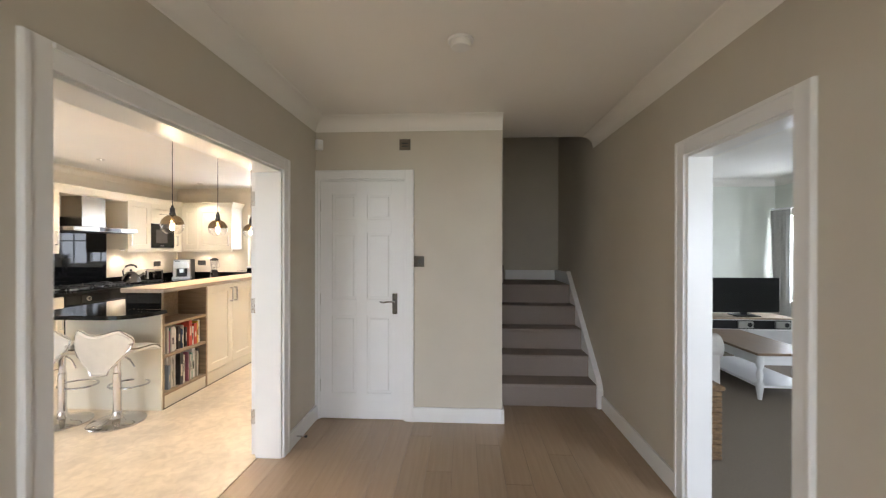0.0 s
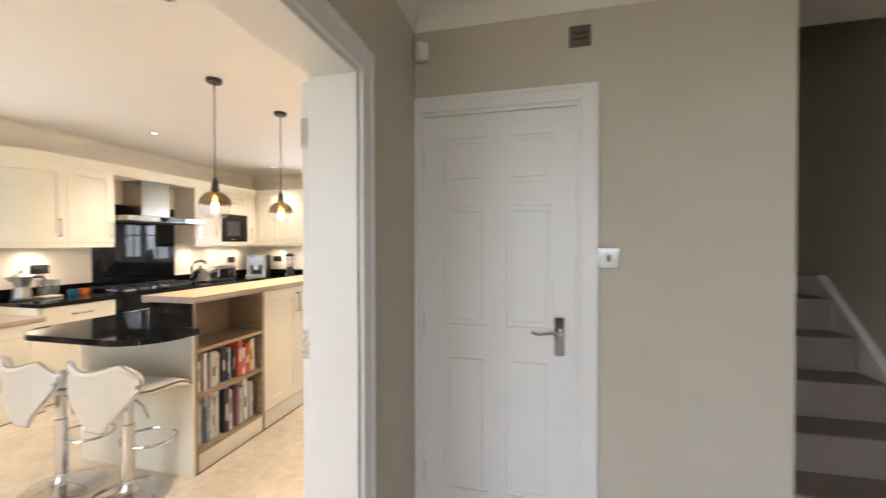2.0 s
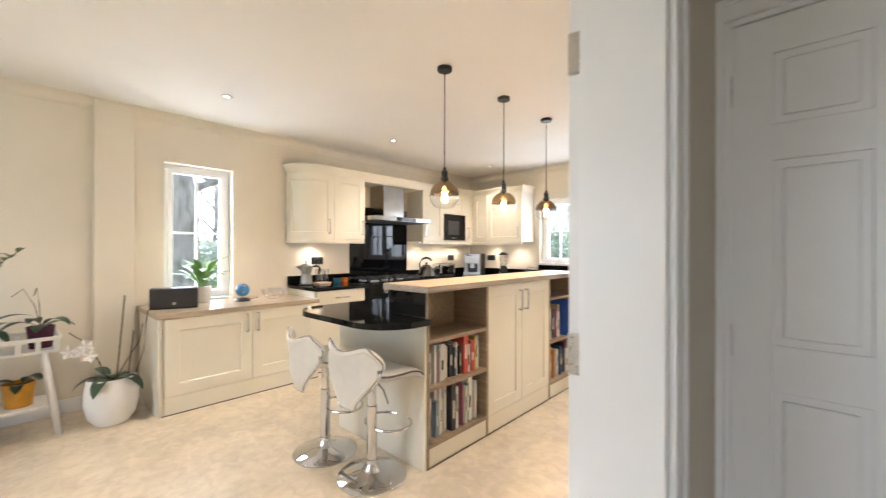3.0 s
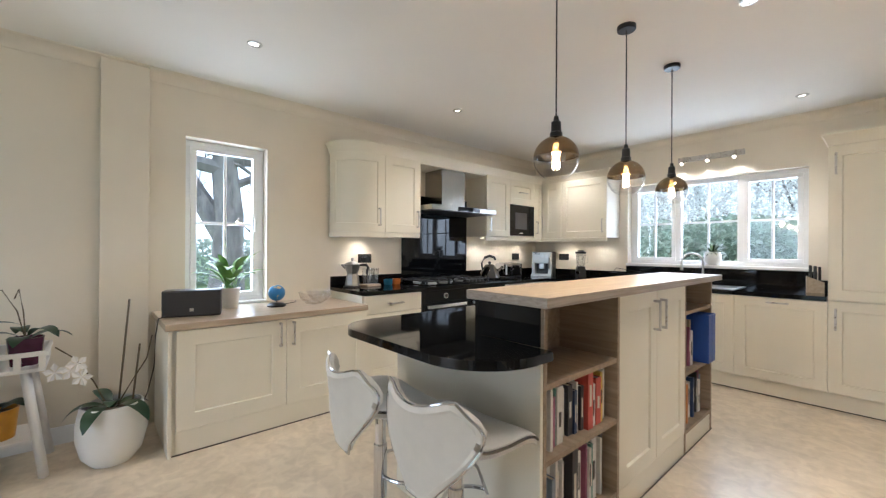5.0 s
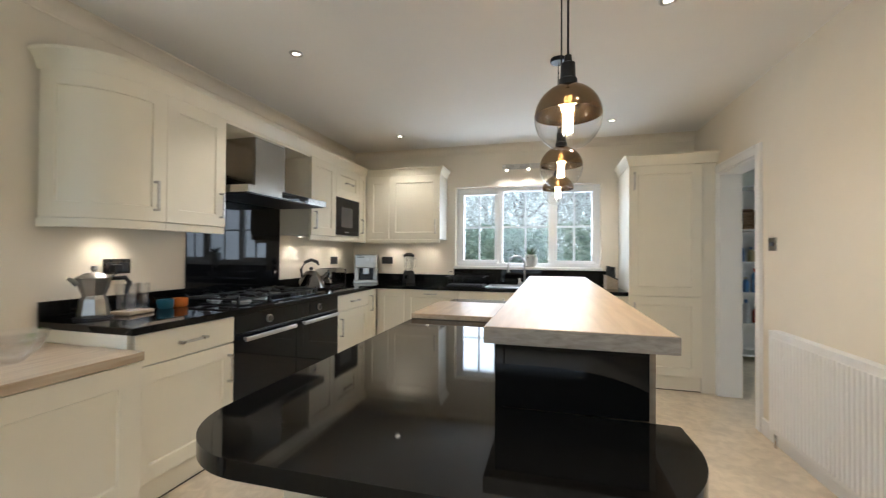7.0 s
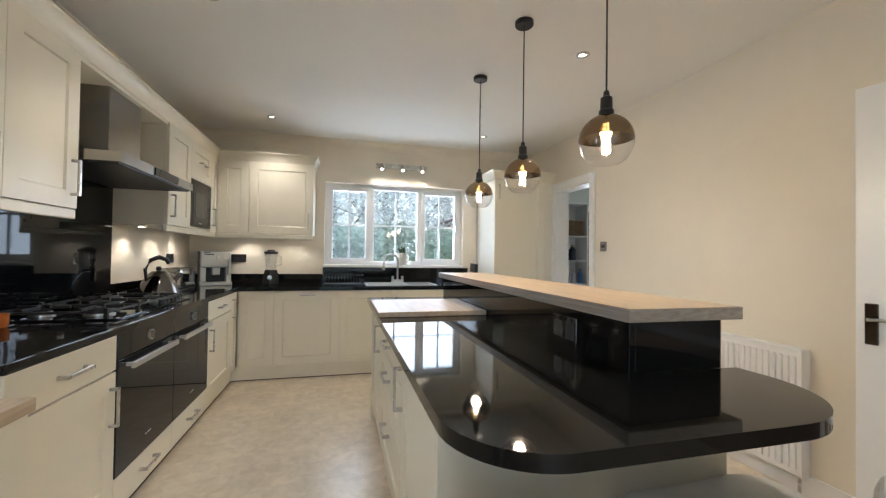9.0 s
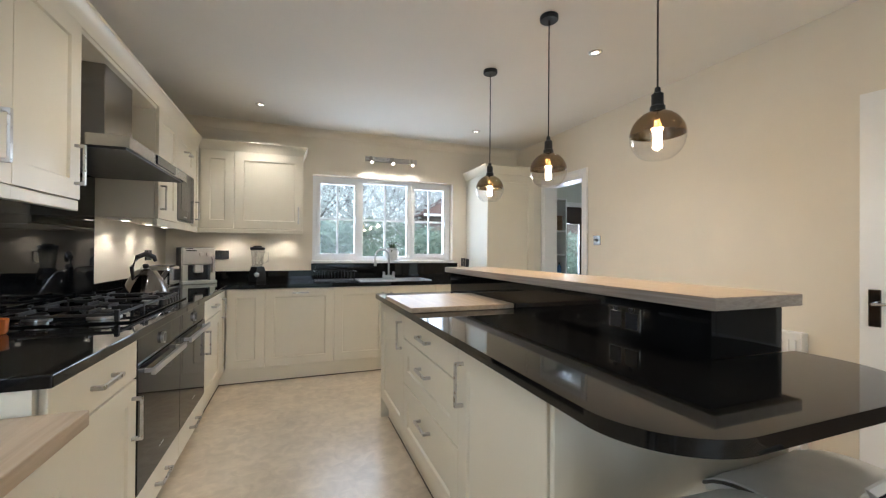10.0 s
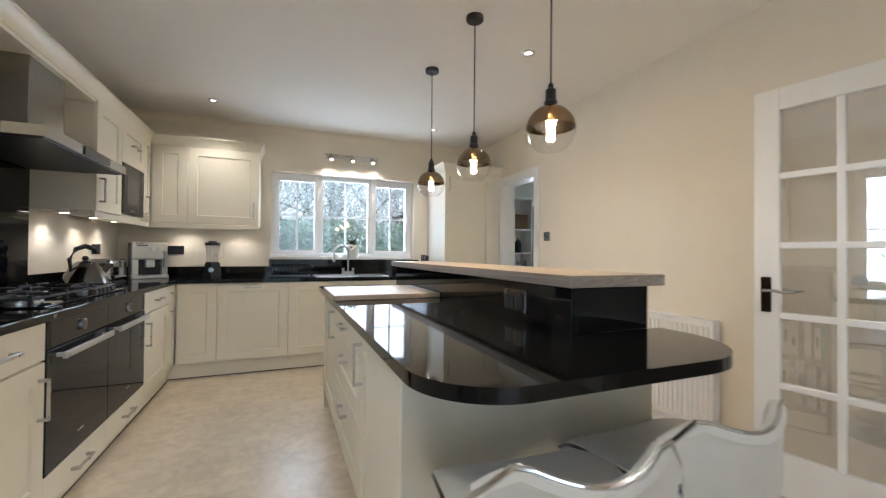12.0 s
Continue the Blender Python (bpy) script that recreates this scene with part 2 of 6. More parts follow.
_t.links.new([n for n in _t.nodes if n.type == "VALTORGB"][0].outputs[0], _mx.inputs[6])
_t.links.new(_r2.outputs[0], _mx.inputs[7])
_t.links.new(_mx.outputs[2], _t.nodes["Principled BSDF"].inputs["Base Color"])

floor_slab("floor_kitchen", XL - 0.3, XE, YS - 0.3, YN + 0.3, M_VINYL, "beige mottled stone-effect vinyl floor")
M_SUBFLOOR = mat("dark joint", (0.19, 0.135, 0.09), 0.8)
hall_floor = floor_slab("floor_hall", XE, HE + 0.01, HS - 0.2, 4.05, M_SUBFLOOR, "light oak plank floor with narrow joints", -0.006)
floor_slab("floor_living", HE + 0.01, LIV_E + 0.2, LIV_S - 0.2, LIV_N + 0.2, M_CARPET_L, "brown carpet floor")
floor_slab("floor_utility", XE, 0.2, 4.06, 8.6, M_VINYL, "beige stone-effect vinyl floor")

W1 = (3.02, 3.60, 0.80, 2.07)      # west window: y0, y1, z0, z1
W2 = (-4.68, -3.05, 1.08, 2.02)    # north window: x0, x1, z0, z1
KD = (1.50, 3.03, 0.0, 1.965)      # hall to kitchen opening
RD = (1.925, 2.68, 0.0, 1.96)       # hall to living room
UD = (6.12, 6.86, 0.0, 1.97)      # kitchen to utility
wall("wall_kitchen_west", "x", XL, -0.25, YS - 0.25, YN + 0.25, -0.1, CEIL + 0.1, [W1], M_WALL_K, "cream painted plaster wall")
wall("wall_kitchen_north", "y", YN, 0.25, XL, XE, -0.1, CEIL + 0.1, [W2], M_WALL_K, "cream painted plaster wall")
wall("wall_kitchen_south", "y", YS, -0.25, XL, XE, -0.1, CEIL + 0.1, [(-5.05, -3.15, 0.15, 2.10)], M_WALL_K, "cream painted plaster wall")
# the wall between kitchen and hall: two leaves, one painted for each room
wall("wall_kitchen_east", "x", XE, 0.09, YS, YN, 0, CEIL + 0.1, [KD, UD], M_WALL_K, "cream painted plaster wall")
wall("wall_hall_west", "x", XE + 0.09, 0.08, HS, HN + 0.1, 0, CEIL + 0.1, [KD], M_WALL_H, "beige painted plaster wall")
HD = (-1.945, -1.24, 0.0, 1.985)
wall("wall_hall_end", "y", HN, 0.10, HW, -0.435, 0, CEIL + 0.1, [HD], M_WALL_H, "beige painted plaster wall")
wall("wall_hall_east", "x", HE, 0.09, HS, 5.75, 0, 4.6, [RD], M_WALL_H, "beige painted plaster wall")
wall("wall_living_west", "x", HE + 0.09, 0.035, LIV_S, LIV_N, 0, CEIL + 0.1, [RD], M_WALL_L, "pale grey-green painted wall")
wall("wall_hall_front", "y", HS, -0.15, XE, HE + 0.2, 0, CEIL + 0.1, [(-1.5, 0.0, 0.25, 2.2)], M_WALL_H, "beige painted plaster wall")
wall("wall_living_north", "y", LIV_N, 0.2, HE, LIV_E + 0.2, 0, CEIL + 0.1, [], M_WALL_L, "pale grey-green painted wall")
wall("wall_living_east", "x", LIV_E, 0.28, LIV_S, LIV_N, 0, CEIL + 0.1, [(5.95, 6.62, 0.66, 1.92)], M_WALL_L, "pale grey-green painted wall")
wall("wall_living_south", "y", LIV_S, -0.2, HE + 0.125, LIV_E, 0, CEIL + 0.1, [(1.5, 3.3, 0.75, 1.95)], M_WALL_L, "pale grey-green painted wall")
# stairwell
wall("wall_stair_left", "x", -0.435, -0.10, HN + 0.1, 5.65, 0, 4.6, [], M_WALL_H, "beige painted stairwell wall")
wall("wall_stair_back", "y", 5.65, 0.1, -2.06, HE, 0, 4.6, [], M_WALL_H, "beige painted stairwell wall")
# utility room
wall("wall_utility_east", "x", 0.10, 0.1, 5.75, 8.6, 0, CEIL + 0.1, [], M_WALL_L, "pale painted utility wall")
wall("wall_utility_north", "y", 8.5, 0.1, XE, 0.2, 0, CEIL + 0.1, [(-0.72, 0.0, 0.0, 2.0)], M_WALL_L, "pale painted utility wall")
wall("wall_utility_west", "x", XE + 0.09, 0.08, 5.75, 8.5, 0, CEIL + 0.1, [UD], M_WALL_L, "pale painted utility wall")

setting("ceiling_kitchen", boxes((XL, XE, YS, YN, CEIL, CEIL + 0.1)), M_CEIL, "white painted plaster ceiling", "ceiling")
setting("ceiling_hall", boxes((HW, HE, HS, 4.25, CEIL, CEIL + 0.1)), M_CEIL, "white painted plaster ceiling", "ceiling")
setting("ceiling_living", boxes((HE + 0.09, LIV_E, LIV_S, LIV_N, CEIL, CEIL + 0.1)), M_CEIL, "white painted plaster ceiling", "ceiling")
setting("ceiling_utility", boxes((XE + 0.09, 0.10, 5.75, 8.5, CEIL, CEIL + 0.1)), M_CEIL, "white painted plaster ceiling", "ceiling")
setting("ceiling_stair", boxes((-0.6, HE + 0.1, 4.0, 5.8, 4.6, 4.7)), M_CEIL, "white painted stairwell ceiling", "ceiling")
setting("wall_landing", boxes((-0.6, HE, 4.15, 4.25, CEIL + 0.1, 4.6)), M_WALL_H, "beige painted wall above the stairs", "wall")

# west wall pilaster
setting("wall_pilaster", boxes((XL, XL + 0.05, 2.54, 2.80, 0, CEIL), bevel=0.004), M_WALL_K, "cream painted boxed-in pilaster", "wall")


def coving(name, runs, size, label, material=None):
    # runs: (x0, y0, x1, y1, nx, ny), wall line and the way into the room
    bm = bm_new()
    for x0, y0, x1, y1, nx, ny in runs:
        prof = [(0, -size), (0.003, -size), *[(0.006 + (size - 0.012) * (1 - math.cos(a)), -size + 0.006 + (size - 0.012) * math.sin(a)) for a in [k * math.pi / 12 for k in range(7)]], (size, -0.0), (0, 0)]
        a = [bm.verts.new((x0 + nx * d, y0 + ny * d, CEIL + h)) for d, h in prof]
        b = [bm.verts.new((x1 + nx * d, y1 + ny * d, CEIL + h)) for d, h in prof]
        for i in range(len(prof) - 1):
            f = bm.faces.new([a[i], a[i + 1], b[i + 1], b[i]])
            f.smooth = 1 < i < 8
        bm.faces.new(a)
        bm.faces.new(b)
    return setting(name, bm, material or M_CEIL, label, "coving")


coving("trim_coving_hall", [(HW, HS, HW, HN, 1, 0), (HW, HN, -0.435, HN, 0, -1), (HE, HS, HE, 4.25, -1, 0)], 0.11, "white plaster coving")
coving("trim_coving_kitchen", [(XL, YS, XL, YN, 1, 0), (XL, YN, XE, YN, 0, -1)], 0.08, "cream painted plaster coving", M_WALL_K)
coving("trim_coving_living", [(HE + 0.125, LIV_N, LIV_E, LIV_N, 0, -1), (LIV_E, LIV_S, LIV_E, LIV_N, -1, 0)], 0.11, "white plaster coving")


def skirting(name, runs, height=0.12):
    bm = bm_new()
    for x0, x1, y0, y1 in runs:
        box(bm, x0, x1, y0, y1, 0, height, bevel=0.004)
    return setting(name, bm, M_TRIM, "white gloss skirting board", "skirting")


S = 0.018
skirting("baseboard_hall", [(HW, HW + S, 3.10, HN), (HW, HW + S, HS, 1.47), (-1.168, -0.435, HN - S, HN), (-0.435 + 0.001, -0.435 + S, HN - S, 4.0), (HE - S, HE, 2.755, 4.0), (HE - S, HE, HS, 1.85)])
skirting("baseboard_kitchen", [(XE - S, XE, 3.13, 6.05), (XL, XL + S, YS, 2.54), (XL + 0.05, XL + 0.05 + S, 2.54, 2.80), (XE - S, XE, YS, 1.47)], 0.11)


def lining(name, axis, a0, a1, b0, b1, top, face0, face1, width=0.07, thick=0.018):
    # door lining with an architrave on both faces; the opening runs a0..a1, the wall b0..b1
    bm = bm_new()
    def put(u0, u1, v0, v1, z0, z1):
        if axis == "x": box(bm, v0, v1, u0, u1, z0, z1, bevel=0.003)
        else: box(bm, u0, u1, v0, v1, z0, z1, bevel=0.003)
    put(a0 - 0.002, a0 + 0.028, b0 - 0.002, b1 + 0.002, 0, top)
    put(a1 - 0.028, a1 + 0.002, b0 - 0.002, b1 + 0.002, 0, top)
    put(a0 + 0.028, a1 - 0.028, b0 - 0.002, b1 + 0.002, top - 0.028, top + 0.002)
    for on, v, d in ((face0, b0, -1), (face1, b1, 1)):
        if not on: continue
        for u0, u1, z0, z1 in ((a0 - width + 0.012, a0 + 0.012, 0, top + width - 0.012), (a1 - 0.012, a1 + width - 0.012, 0, top + width - 0.012), (a0 + 0.012, a1 - 0.012, top - 0.012, top + width - 0.012)):
            p, q = sorted((v, v + d * thick))
            put(u0, u1, p, q, z0, z1)
            w = 0.022
            p, q = sorted((v + d * (thick - 0.002), v + d * (thick + 0.006)))
            if z0 > 1: put(u0, u1, p, q, z1 - w, z1 - 0.002)
            elif u0 < a0: put(u0 + 0.002, u0 + w, p, q, z0, z1 - 0.003)
            else: put(u1 - w, u1 - 0.002, p, q, z0, z1 - 0.003)
    return setting(name, bm, M_TRIM, "white gloss door lining and architrave", "door frame")


lining("trim_kitchen_opening", "x", KD[0], KD[1], XE, HW, KD[3], True, True, 0.085)
lining("trim_living_opening", "x", RD[0], RD[1], HE, HE + 0.125, RD[3], True, True, 0.085)
lining("trim_utility_opening", "x", UD[0], UD[1] - 0.05, XE, XE + 0.17, UD[3], True, False, 0.075)
lining("trim_hall_door", "y", HD[0] - 0.025, HD[1] + 0.025, HN, HN + 0.10, HD[3] + 0.025, True, False, 0.07)

# ---- windows ----
def window(name, m, w, h, lights, label):
    # local: x across, z up, the room on the -y side; lights: list of (x0, x1, bars across)
    root = tagged(thing(name, label, "window", m), kind="structure")
    f = 0.045
    fr = boxes((0, w, 0, 0.06, 0, f), (0, w, 0, 0.06, h - f, h), (0, f, 0, 0.06, f, h - f), (w - f, w, 0, 0.06, f, h - f), bevel=0.004)
    for i in range(1, len(lights)):
        x = (lights[i - 1][1] + lights[i][0]) / 2
        box(fr, x - f / 2, x + f / 2, 0, 0.06, f, h - f, bevel=0.004)
    frame_part = part("window_frame", fr, M_UPVC, root)
    for x0, x1, opening in lights:
        s = 0.042 if opening else 0.012
        y0 = -0.012 if opening else 0.008
        z0, z1 = f - 0.006, h - f + 0.006
        sash = boxes((x0, x1, y0, 0.05, z0, z0 + s), (x0, x1, y0, 0.05, z1 - s, z1), (x0, x0 + s, y0, 0.05, z0 + s, z1 - s), (x1 - s, x1, y0, 0.05, z0 + s, z1 - s), bevel=0.003)
        sh = part("sash", sash, M_UPVC, root)
        xm, zm = (x0 + x1) / 2, (z0 + z1) / 2
        part("glazing_bar", boxes((xm - 0.011, xm + 0.011, 0.012, 0.034, z0 + s, z1 - s), (x0 + s, x1 - s, 0.013, 0.033, zm - 0.011, zm + 0.011), bevel=0.002), M_UPVC, sh)
        for px in ((x0 + s, xm - 0.011), (xm + 0.011, x1 - s)):
            for pz in ((z0 + s, zm - 0.011), (zm + 0.011, z1 - s)):
                pane = part("pane", boxes((px[0], px[1], 0.021, 0.025, pz[0], pz[1])), M_PANE, sh)
                pane.visible_shadow = False
        if opening:
            part("window_handle", boxes((x1 - 0.032, x1 - 0.014, -0.035, -0.012, zm - 0.06, zm + 0.05), bevel=0.004), M_UPVC, sh)
    return root


# west window, seen from the room with +y to its right hand
window("window_1", pose(XL - 0.10, W1[0], W1[2], 0, 0, 90), W1[1] - W1[0], W1[3] - W1[2], [(0.045, W1[1] - W1[0] - 0.045, True)], "white plastic casement window with glazing bars")
wn = W2[1] - W2[0]
window("window_2", pose(W2[0], YN + 0.10, W2[2], 0, 0, 0), wn, W2[3] - W2[2], [(0.045, 0.50, True), (0.545, wn - 0.545, False), (wn - 0.50, wn - 0.045, True)], "white plastic three-light window with glazing bars")
setting("window_sill_1", boxes((XL - 0.10, XL + 0.005, W1[0], W1[1], W1[2] - 0.02, W1[2] + 0.008), bevel=0.003), M_TRIM, "white window board", "window sill")
setting("window_sill_2", boxes((W2[0] - 0.01, W2[1] + 0.01, YN - 0.03, YN + 0.10, W2[2] - 0.025, W2[2] + 0.006), bevel=0.005), M_TRIM, "white window board", "window sill")


# ---- cabinets ----
def shaker(bm, x0, x1, z0, z1, y=0.0, t=0.02, rail=0.078):
    # a framed door with a sunk field; its face lies at y - t
    g = 0.0015
    x0, x1, z0, z1 = x0 + g, x1 - g, z0 + g, z1 - g
    r = min(rail, (x1 - x0) * 0.3, (z1 - z0) * 0.36)
    rings = []
    for d, f in ((0, y), (0, y - t + 0.002), (0.002, y - t), (r - 0.001, y - t), (r + 0.004, y - t + 0.010)):
        rings.append([bm.verts.new(p) for p in ((x0 + d, f, z0 + d), (x1 - d, f, z0 + d), (x1 - d, f, z1 - d), (x0 + d, f, z1 - d))])
    for p, q in zip(rings, rings[1:]):
        for i in range(4):
            bm.faces.new([p[i], p[(i + 1) % 4], q[(i + 1) % 4], q[i]])
    bm.faces.new(rings[0][::-1])
    bm.faces.new(rings[-1])
    return bm


def slab(bm, x0, x1, z0, z1, y=0.0, t=0.02):
    g = 0.0015
    return box(bm, x0 + g, x1 - g, y - t, y, z0 + g, z1 - g, bevel=0.003)


def handle(parent, x, z, y, length=0.165, upright=True):
    h, k = length / 2, 0.007
    if upright:
        bm = boxes((x - k, x + k, y - 0.036, y - 0.027, z - h, z + h), (x - k, x + k, y - 0.028, y, z - h, z - h + 0.013), (x - k, x + k, y - 0.028, y, z + h - 0.013, z + h), bevel=0.0015)
    else:
        bm = boxes((x - h, x + h, y - 0.036, y - 0.027, z - k, z + k), (x - h, x - h + 0.013, y - 0.028, y, z - k, z + k), (x + h - 0.013, x + h, y - 0.028, y, z - k, z + k), bevel=0.0015)
    return part("handle", bm, M_NICKEL, parent, "satin nickel bow handle")


def cabinet(name, m, w, depth, z0, z1, fronts, label, group="kitchen units"):
    # fronts: (x0, x1, z0, z1, style, handle), local faces at y = 0, depth towards +y
    root = thing(name, label, "cabinet", m, group)
    part("body", boxes((0.001, w - 0.001, 0.002, depth, z0, z1), bevel=0.001), M_CREAM2, root)
    for a, b, c, d, style, grip in fronts:
        bm = shaker(bm_new(), a, b, c, d) if style == "door" else slab(bm_new(), a, b, c, d)
        dr = part("door" if style == "door" else "drawer_front", bm, M_CREAM, root)
        if grip == "l": handle(dr, a + 0.045, (d - 0.14 if z0 < 1 else c + 0.14), -0.02)
        if grip == "r": handle(dr, b - 0.045, (d - 0.14 if z0 < 1 else c + 0.14), -0.02)
        if grip == "h": handle(dr, (a + b) / 2, (c + d) / 2, -0.02, 0.155, False)
        if grip == "t": handle(dr, (a + b) / 2, d - 0.04, -0.02, 0.14, False)
    return root


FW = 90   # turn of the west run (faces look east)
KICK, UND = 0.14, TOP - 0.035
# west run, from the near end northwards
cabinet("base_cabinet", pose(BASE_X - 0.02, 4.19, 0, 0, 0, FW), 0.59, 0.56, KICK, UND, [(0, 0.59, 0.695, UND - 0.004, "slab", "h"), (0, 0.59, KICK, 0.69, "door", "r")], "cream shaker base unit with one drawer")
cabinet("base_cabinet", pose(BASE_X - 0.02, 5.98, 0, 0, 0, FW), 0.62, 0.56, KICK, UND, [(0, 0.62, 0.70, UND - 0.004, "slab", "h"), (0, 0.62, KICK, 0.695, "door", "l")], "cream shaker base unit with one drawer")
cabinet("base_cabinet", pose(BASE_X - 0.02, 6.60, 0, 0, 0, FW), 0.2, 0.56, KICK, UND, [(0, 0.19, KICK, UND - 0.004, "door", "l")], "narrow cream shaker corner base unit")
# north run
cabinet("base_cabinet", pose(BASE_X, BASE_Y + 0.02, 0, 0, 0, 0), 0.32, 0.56, KICK, UND, [(0.01, 0.32, KICK, UND - 0.004, "door", "")], "narrow cream shaker corner base unit")
cabinet("base_cabinet", pose(-5.10, BASE_Y + 0.02, 0), 0.60, 0.56, KICK, UND, [(0, 0.60, KICK, UND - 0.004, "door", "t")], "cream shaker door of a built-in appliance")
cabinet("base_cabinet", pose(-4.50, BASE_Y + 0.02, 0), 1.02, 0.56, KICK, UND - 0.2, [(0, 0.51, KICK, UND - 0.004, "door", "r"), (0.51, 1.02, KICK, UND - 0.004, "door", "l")], "cream shaker double base unit under the sink")
cabinet("base_cabinet", pose(-3.48, BASE_Y + 0.02, 0), 0.60, 0.56, KICK, UND, [(0, 0.60, KICK, UND - 0.004, "door", "t")], "cream shaker door of a built-in dishwasher")
cabinet("tall_cabinet", pose(-2.88, BASE_Y + 0.02, 0), 0.60, 0.56, KICK, 2.06, [(0, 0.60, KICK, 0.855, "door", "l"), (0, 0.60, 0.86, 2.055, "door", "l")], "tall cream shaker fridge housing with two doors")
part_filler = tagged(part("filler_panel", boxes((-2.279, XE - 0.002, BASE_Y + 0.03, YN - 0.01, 0, 2.06)), M_CREAM2), "cream filler panel beside the tall unit", "panel")
# plinths
tagged(part("plinth", boxes((BASE_X - 0.065, BASE_X - 0.05, 4.19, BASE_Y + 0.06, 0.0, KICK)), M_CREAM), "plain cream painted plinth board", "plinth")
tagged(part("plinth", boxes((BASE_X - 0.05, -2.28, BASE_Y + 0.045, BASE_Y + 0.06, 0.0, KICK)), M_CREAM), "plain cream painted plinth board", "plinth")
tagged(part("end_panel", boxes((XL + 0.002, BASE_X - 0.022, 4.172, 4.189, 0.0, UND), bevel=0.001), M_CREAM), "cream end panel of the base units", "panel")

# wall units, west
def curved_unit(m, depth, z0, z1):
    # end unit whose door swings round in a quarter turn
    root = thing("wall_cabinet", "cream wall unit with a curved end door", "cabinet", m, "kitchen units")
    w, r = 0.39, 0.30
    arc = [(r - r * math.cos(a), -(-r) - r * math.sin(a)) for a in [k * math.pi / 2 / 14 for k in range(15)]]
    outline = [(w - 0.001, depth), (0.002, depth), (0.002, r), *[(x + 0.002, y + 0.001) for x, y in arc[1:]], (w - 0.001, 0.001)]
    part("body", prism(bm_new(), outline, z0, z1), M_CREAM2, root)

    def band(t0, t1, za, zb, u0, u1):
        # a curved slab following the outline between the arc lengths u0 and u1
        length = r * math.pi / 2
        def at(u, off):
            if u < length:
                a = u / r
                return (r - (r + off) * math.cos(a), r - (r + off) * math.sin(a))
            return (r + u - length, -off)
        n = 18
        bm = bm_new()
        rows = []
        for k in range(n + 1):
            u = u0 + (u1 - u0) * k / n
            a, b = at(u, t0), at(u, t1)
            rows.append([bm.verts.new((*a, za)), bm.verts.new((*b, za)), bm.verts.new((*b, zb)), bm.verts.new((*a, zb))])
        for p, q in zip(rows, rows[1:]):
            for i in range(4):
                f = bm.faces.new([p[i], p[(i + 1) % 4], q[(i + 1) % 4], q[i]])
                f.smooth = i in (1, 3)
        bm.faces.new(rows[0])
        bm.faces.new(rows[-1][::-1])
        return bm
    end = r * math.pi / 2 + w - r - 0.0015
    def on_arc(u, off):
        if u < r * math.pi / 2:
            return (r - (r + off) * math.cos(u / r), r - (r + off) * math.sin(u / r))
        return (r + u - r * math.pi / 2, -off)
    u0, f = 0.015, 0.078
    inner = [u0 + f + 0.004 + (end - u0 - 2 * f - 0.008) * k / 24 for k in range(25)]
    us = [u0 + f * k / 5 for k in range(6)] + inner + [end - f + f * k / 5 for k in range(6)]
    zs = [z0 + 0.0015, z0 + f, z0 + f + 0.004, z1 - f - 0.004, z1 - f, z1 - 0.0015]
    bm = bm_new()
    def grid_at(u, z, back=False):
        field = u0 + f + 0.002 < u < end - f - 0.002 and zs[1] + 0.001 < z < zs[4] - 0.001
        return bm.verts.new((*on_arc(u, 0.001 if back else 0.010 if field else 0.02), z))
    cols = [[grid_at(u, z) for z in zs] for u in us]
    backs = [(grid_at(u, zs[0], True), grid_at(u, zs[-1], True)) for u in us]
    for k in range(len(us) - 1):
        p, q = cols[k], cols[k + 1]
        for i in range(len(zs) - 1):
            bm.faces.new([p[i], q[i], q[i + 1], p[i + 1]]).smooth = True
        bm.faces.new([p[0], backs[k][0], backs[k + 1][0], q[0]])
        bm.faces.new([p[-1], q[-1], backs[k + 1][1], backs[k][1]])
    for k in (0, -1):
        bm.faces.new([*cols[k], backs[k][1], backs[k][0]])
    dr = part("door", bm, M_CREAM, root)
    handle(dr, w - 0.07, z0 + 0.14, -0.02)
    part("light_pelmet", band(-0.005, 0.018, z0 - 0.045, z0 - 0.002, 0.0, end), M_CREAM, root)
    return root


WZ0, WZ1, DEP = 1.395, 2.12, 0.335
UPX = UP_X - 0.02
curved_unit(pose(UPX, 4.16, 0, 0, 0, FW), DEP - 0.02, WZ0, WZ1)
cabinet("wall_cabinet", pose(UPX, 4.55, 0, 0, 0, FW), 0.42, DEP - 0.02, WZ0, WZ1, [(0, 0.42, WZ0, WZ1, "door", "r")], "cream shaker wall unit")
cabinet("wall_cabinet", pose(UPX, 5.95, 0, 0, 0, FW), 0.43, DEP - 0.02, WZ0, WZ1, [(0, 0.43, WZ0, WZ1, "door", "l")], "cream shaker wall unit beside the hood")
cabinet("wall_cabinet", pose(UPX, 6.38, 0, 0, 0, FW), 0.50, DEP - 0.02, 1.81, WZ1, [(0, 0.50, 1.81, WZ1, "door", "h")], "cream lift-up wall unit over the microwave")
cabinet("wall_cabinet", pose(UPX, 6.88, 0, 0, 0, FW), 0.50, DEP - 0.02, WZ0, WZ1, [(0, 0.17, WZ0, WZ1, "door", "l")], "narrow cream corner wall unit")
cabinet("wall_cabinet", pose(-5.70, UP_Y + 0.02, 0), 0.31, DEP - 0.02, WZ0, WZ1, [(0.03, 0.31, WZ0, WZ1, "door", "")], "narrow cream corner wall unit")
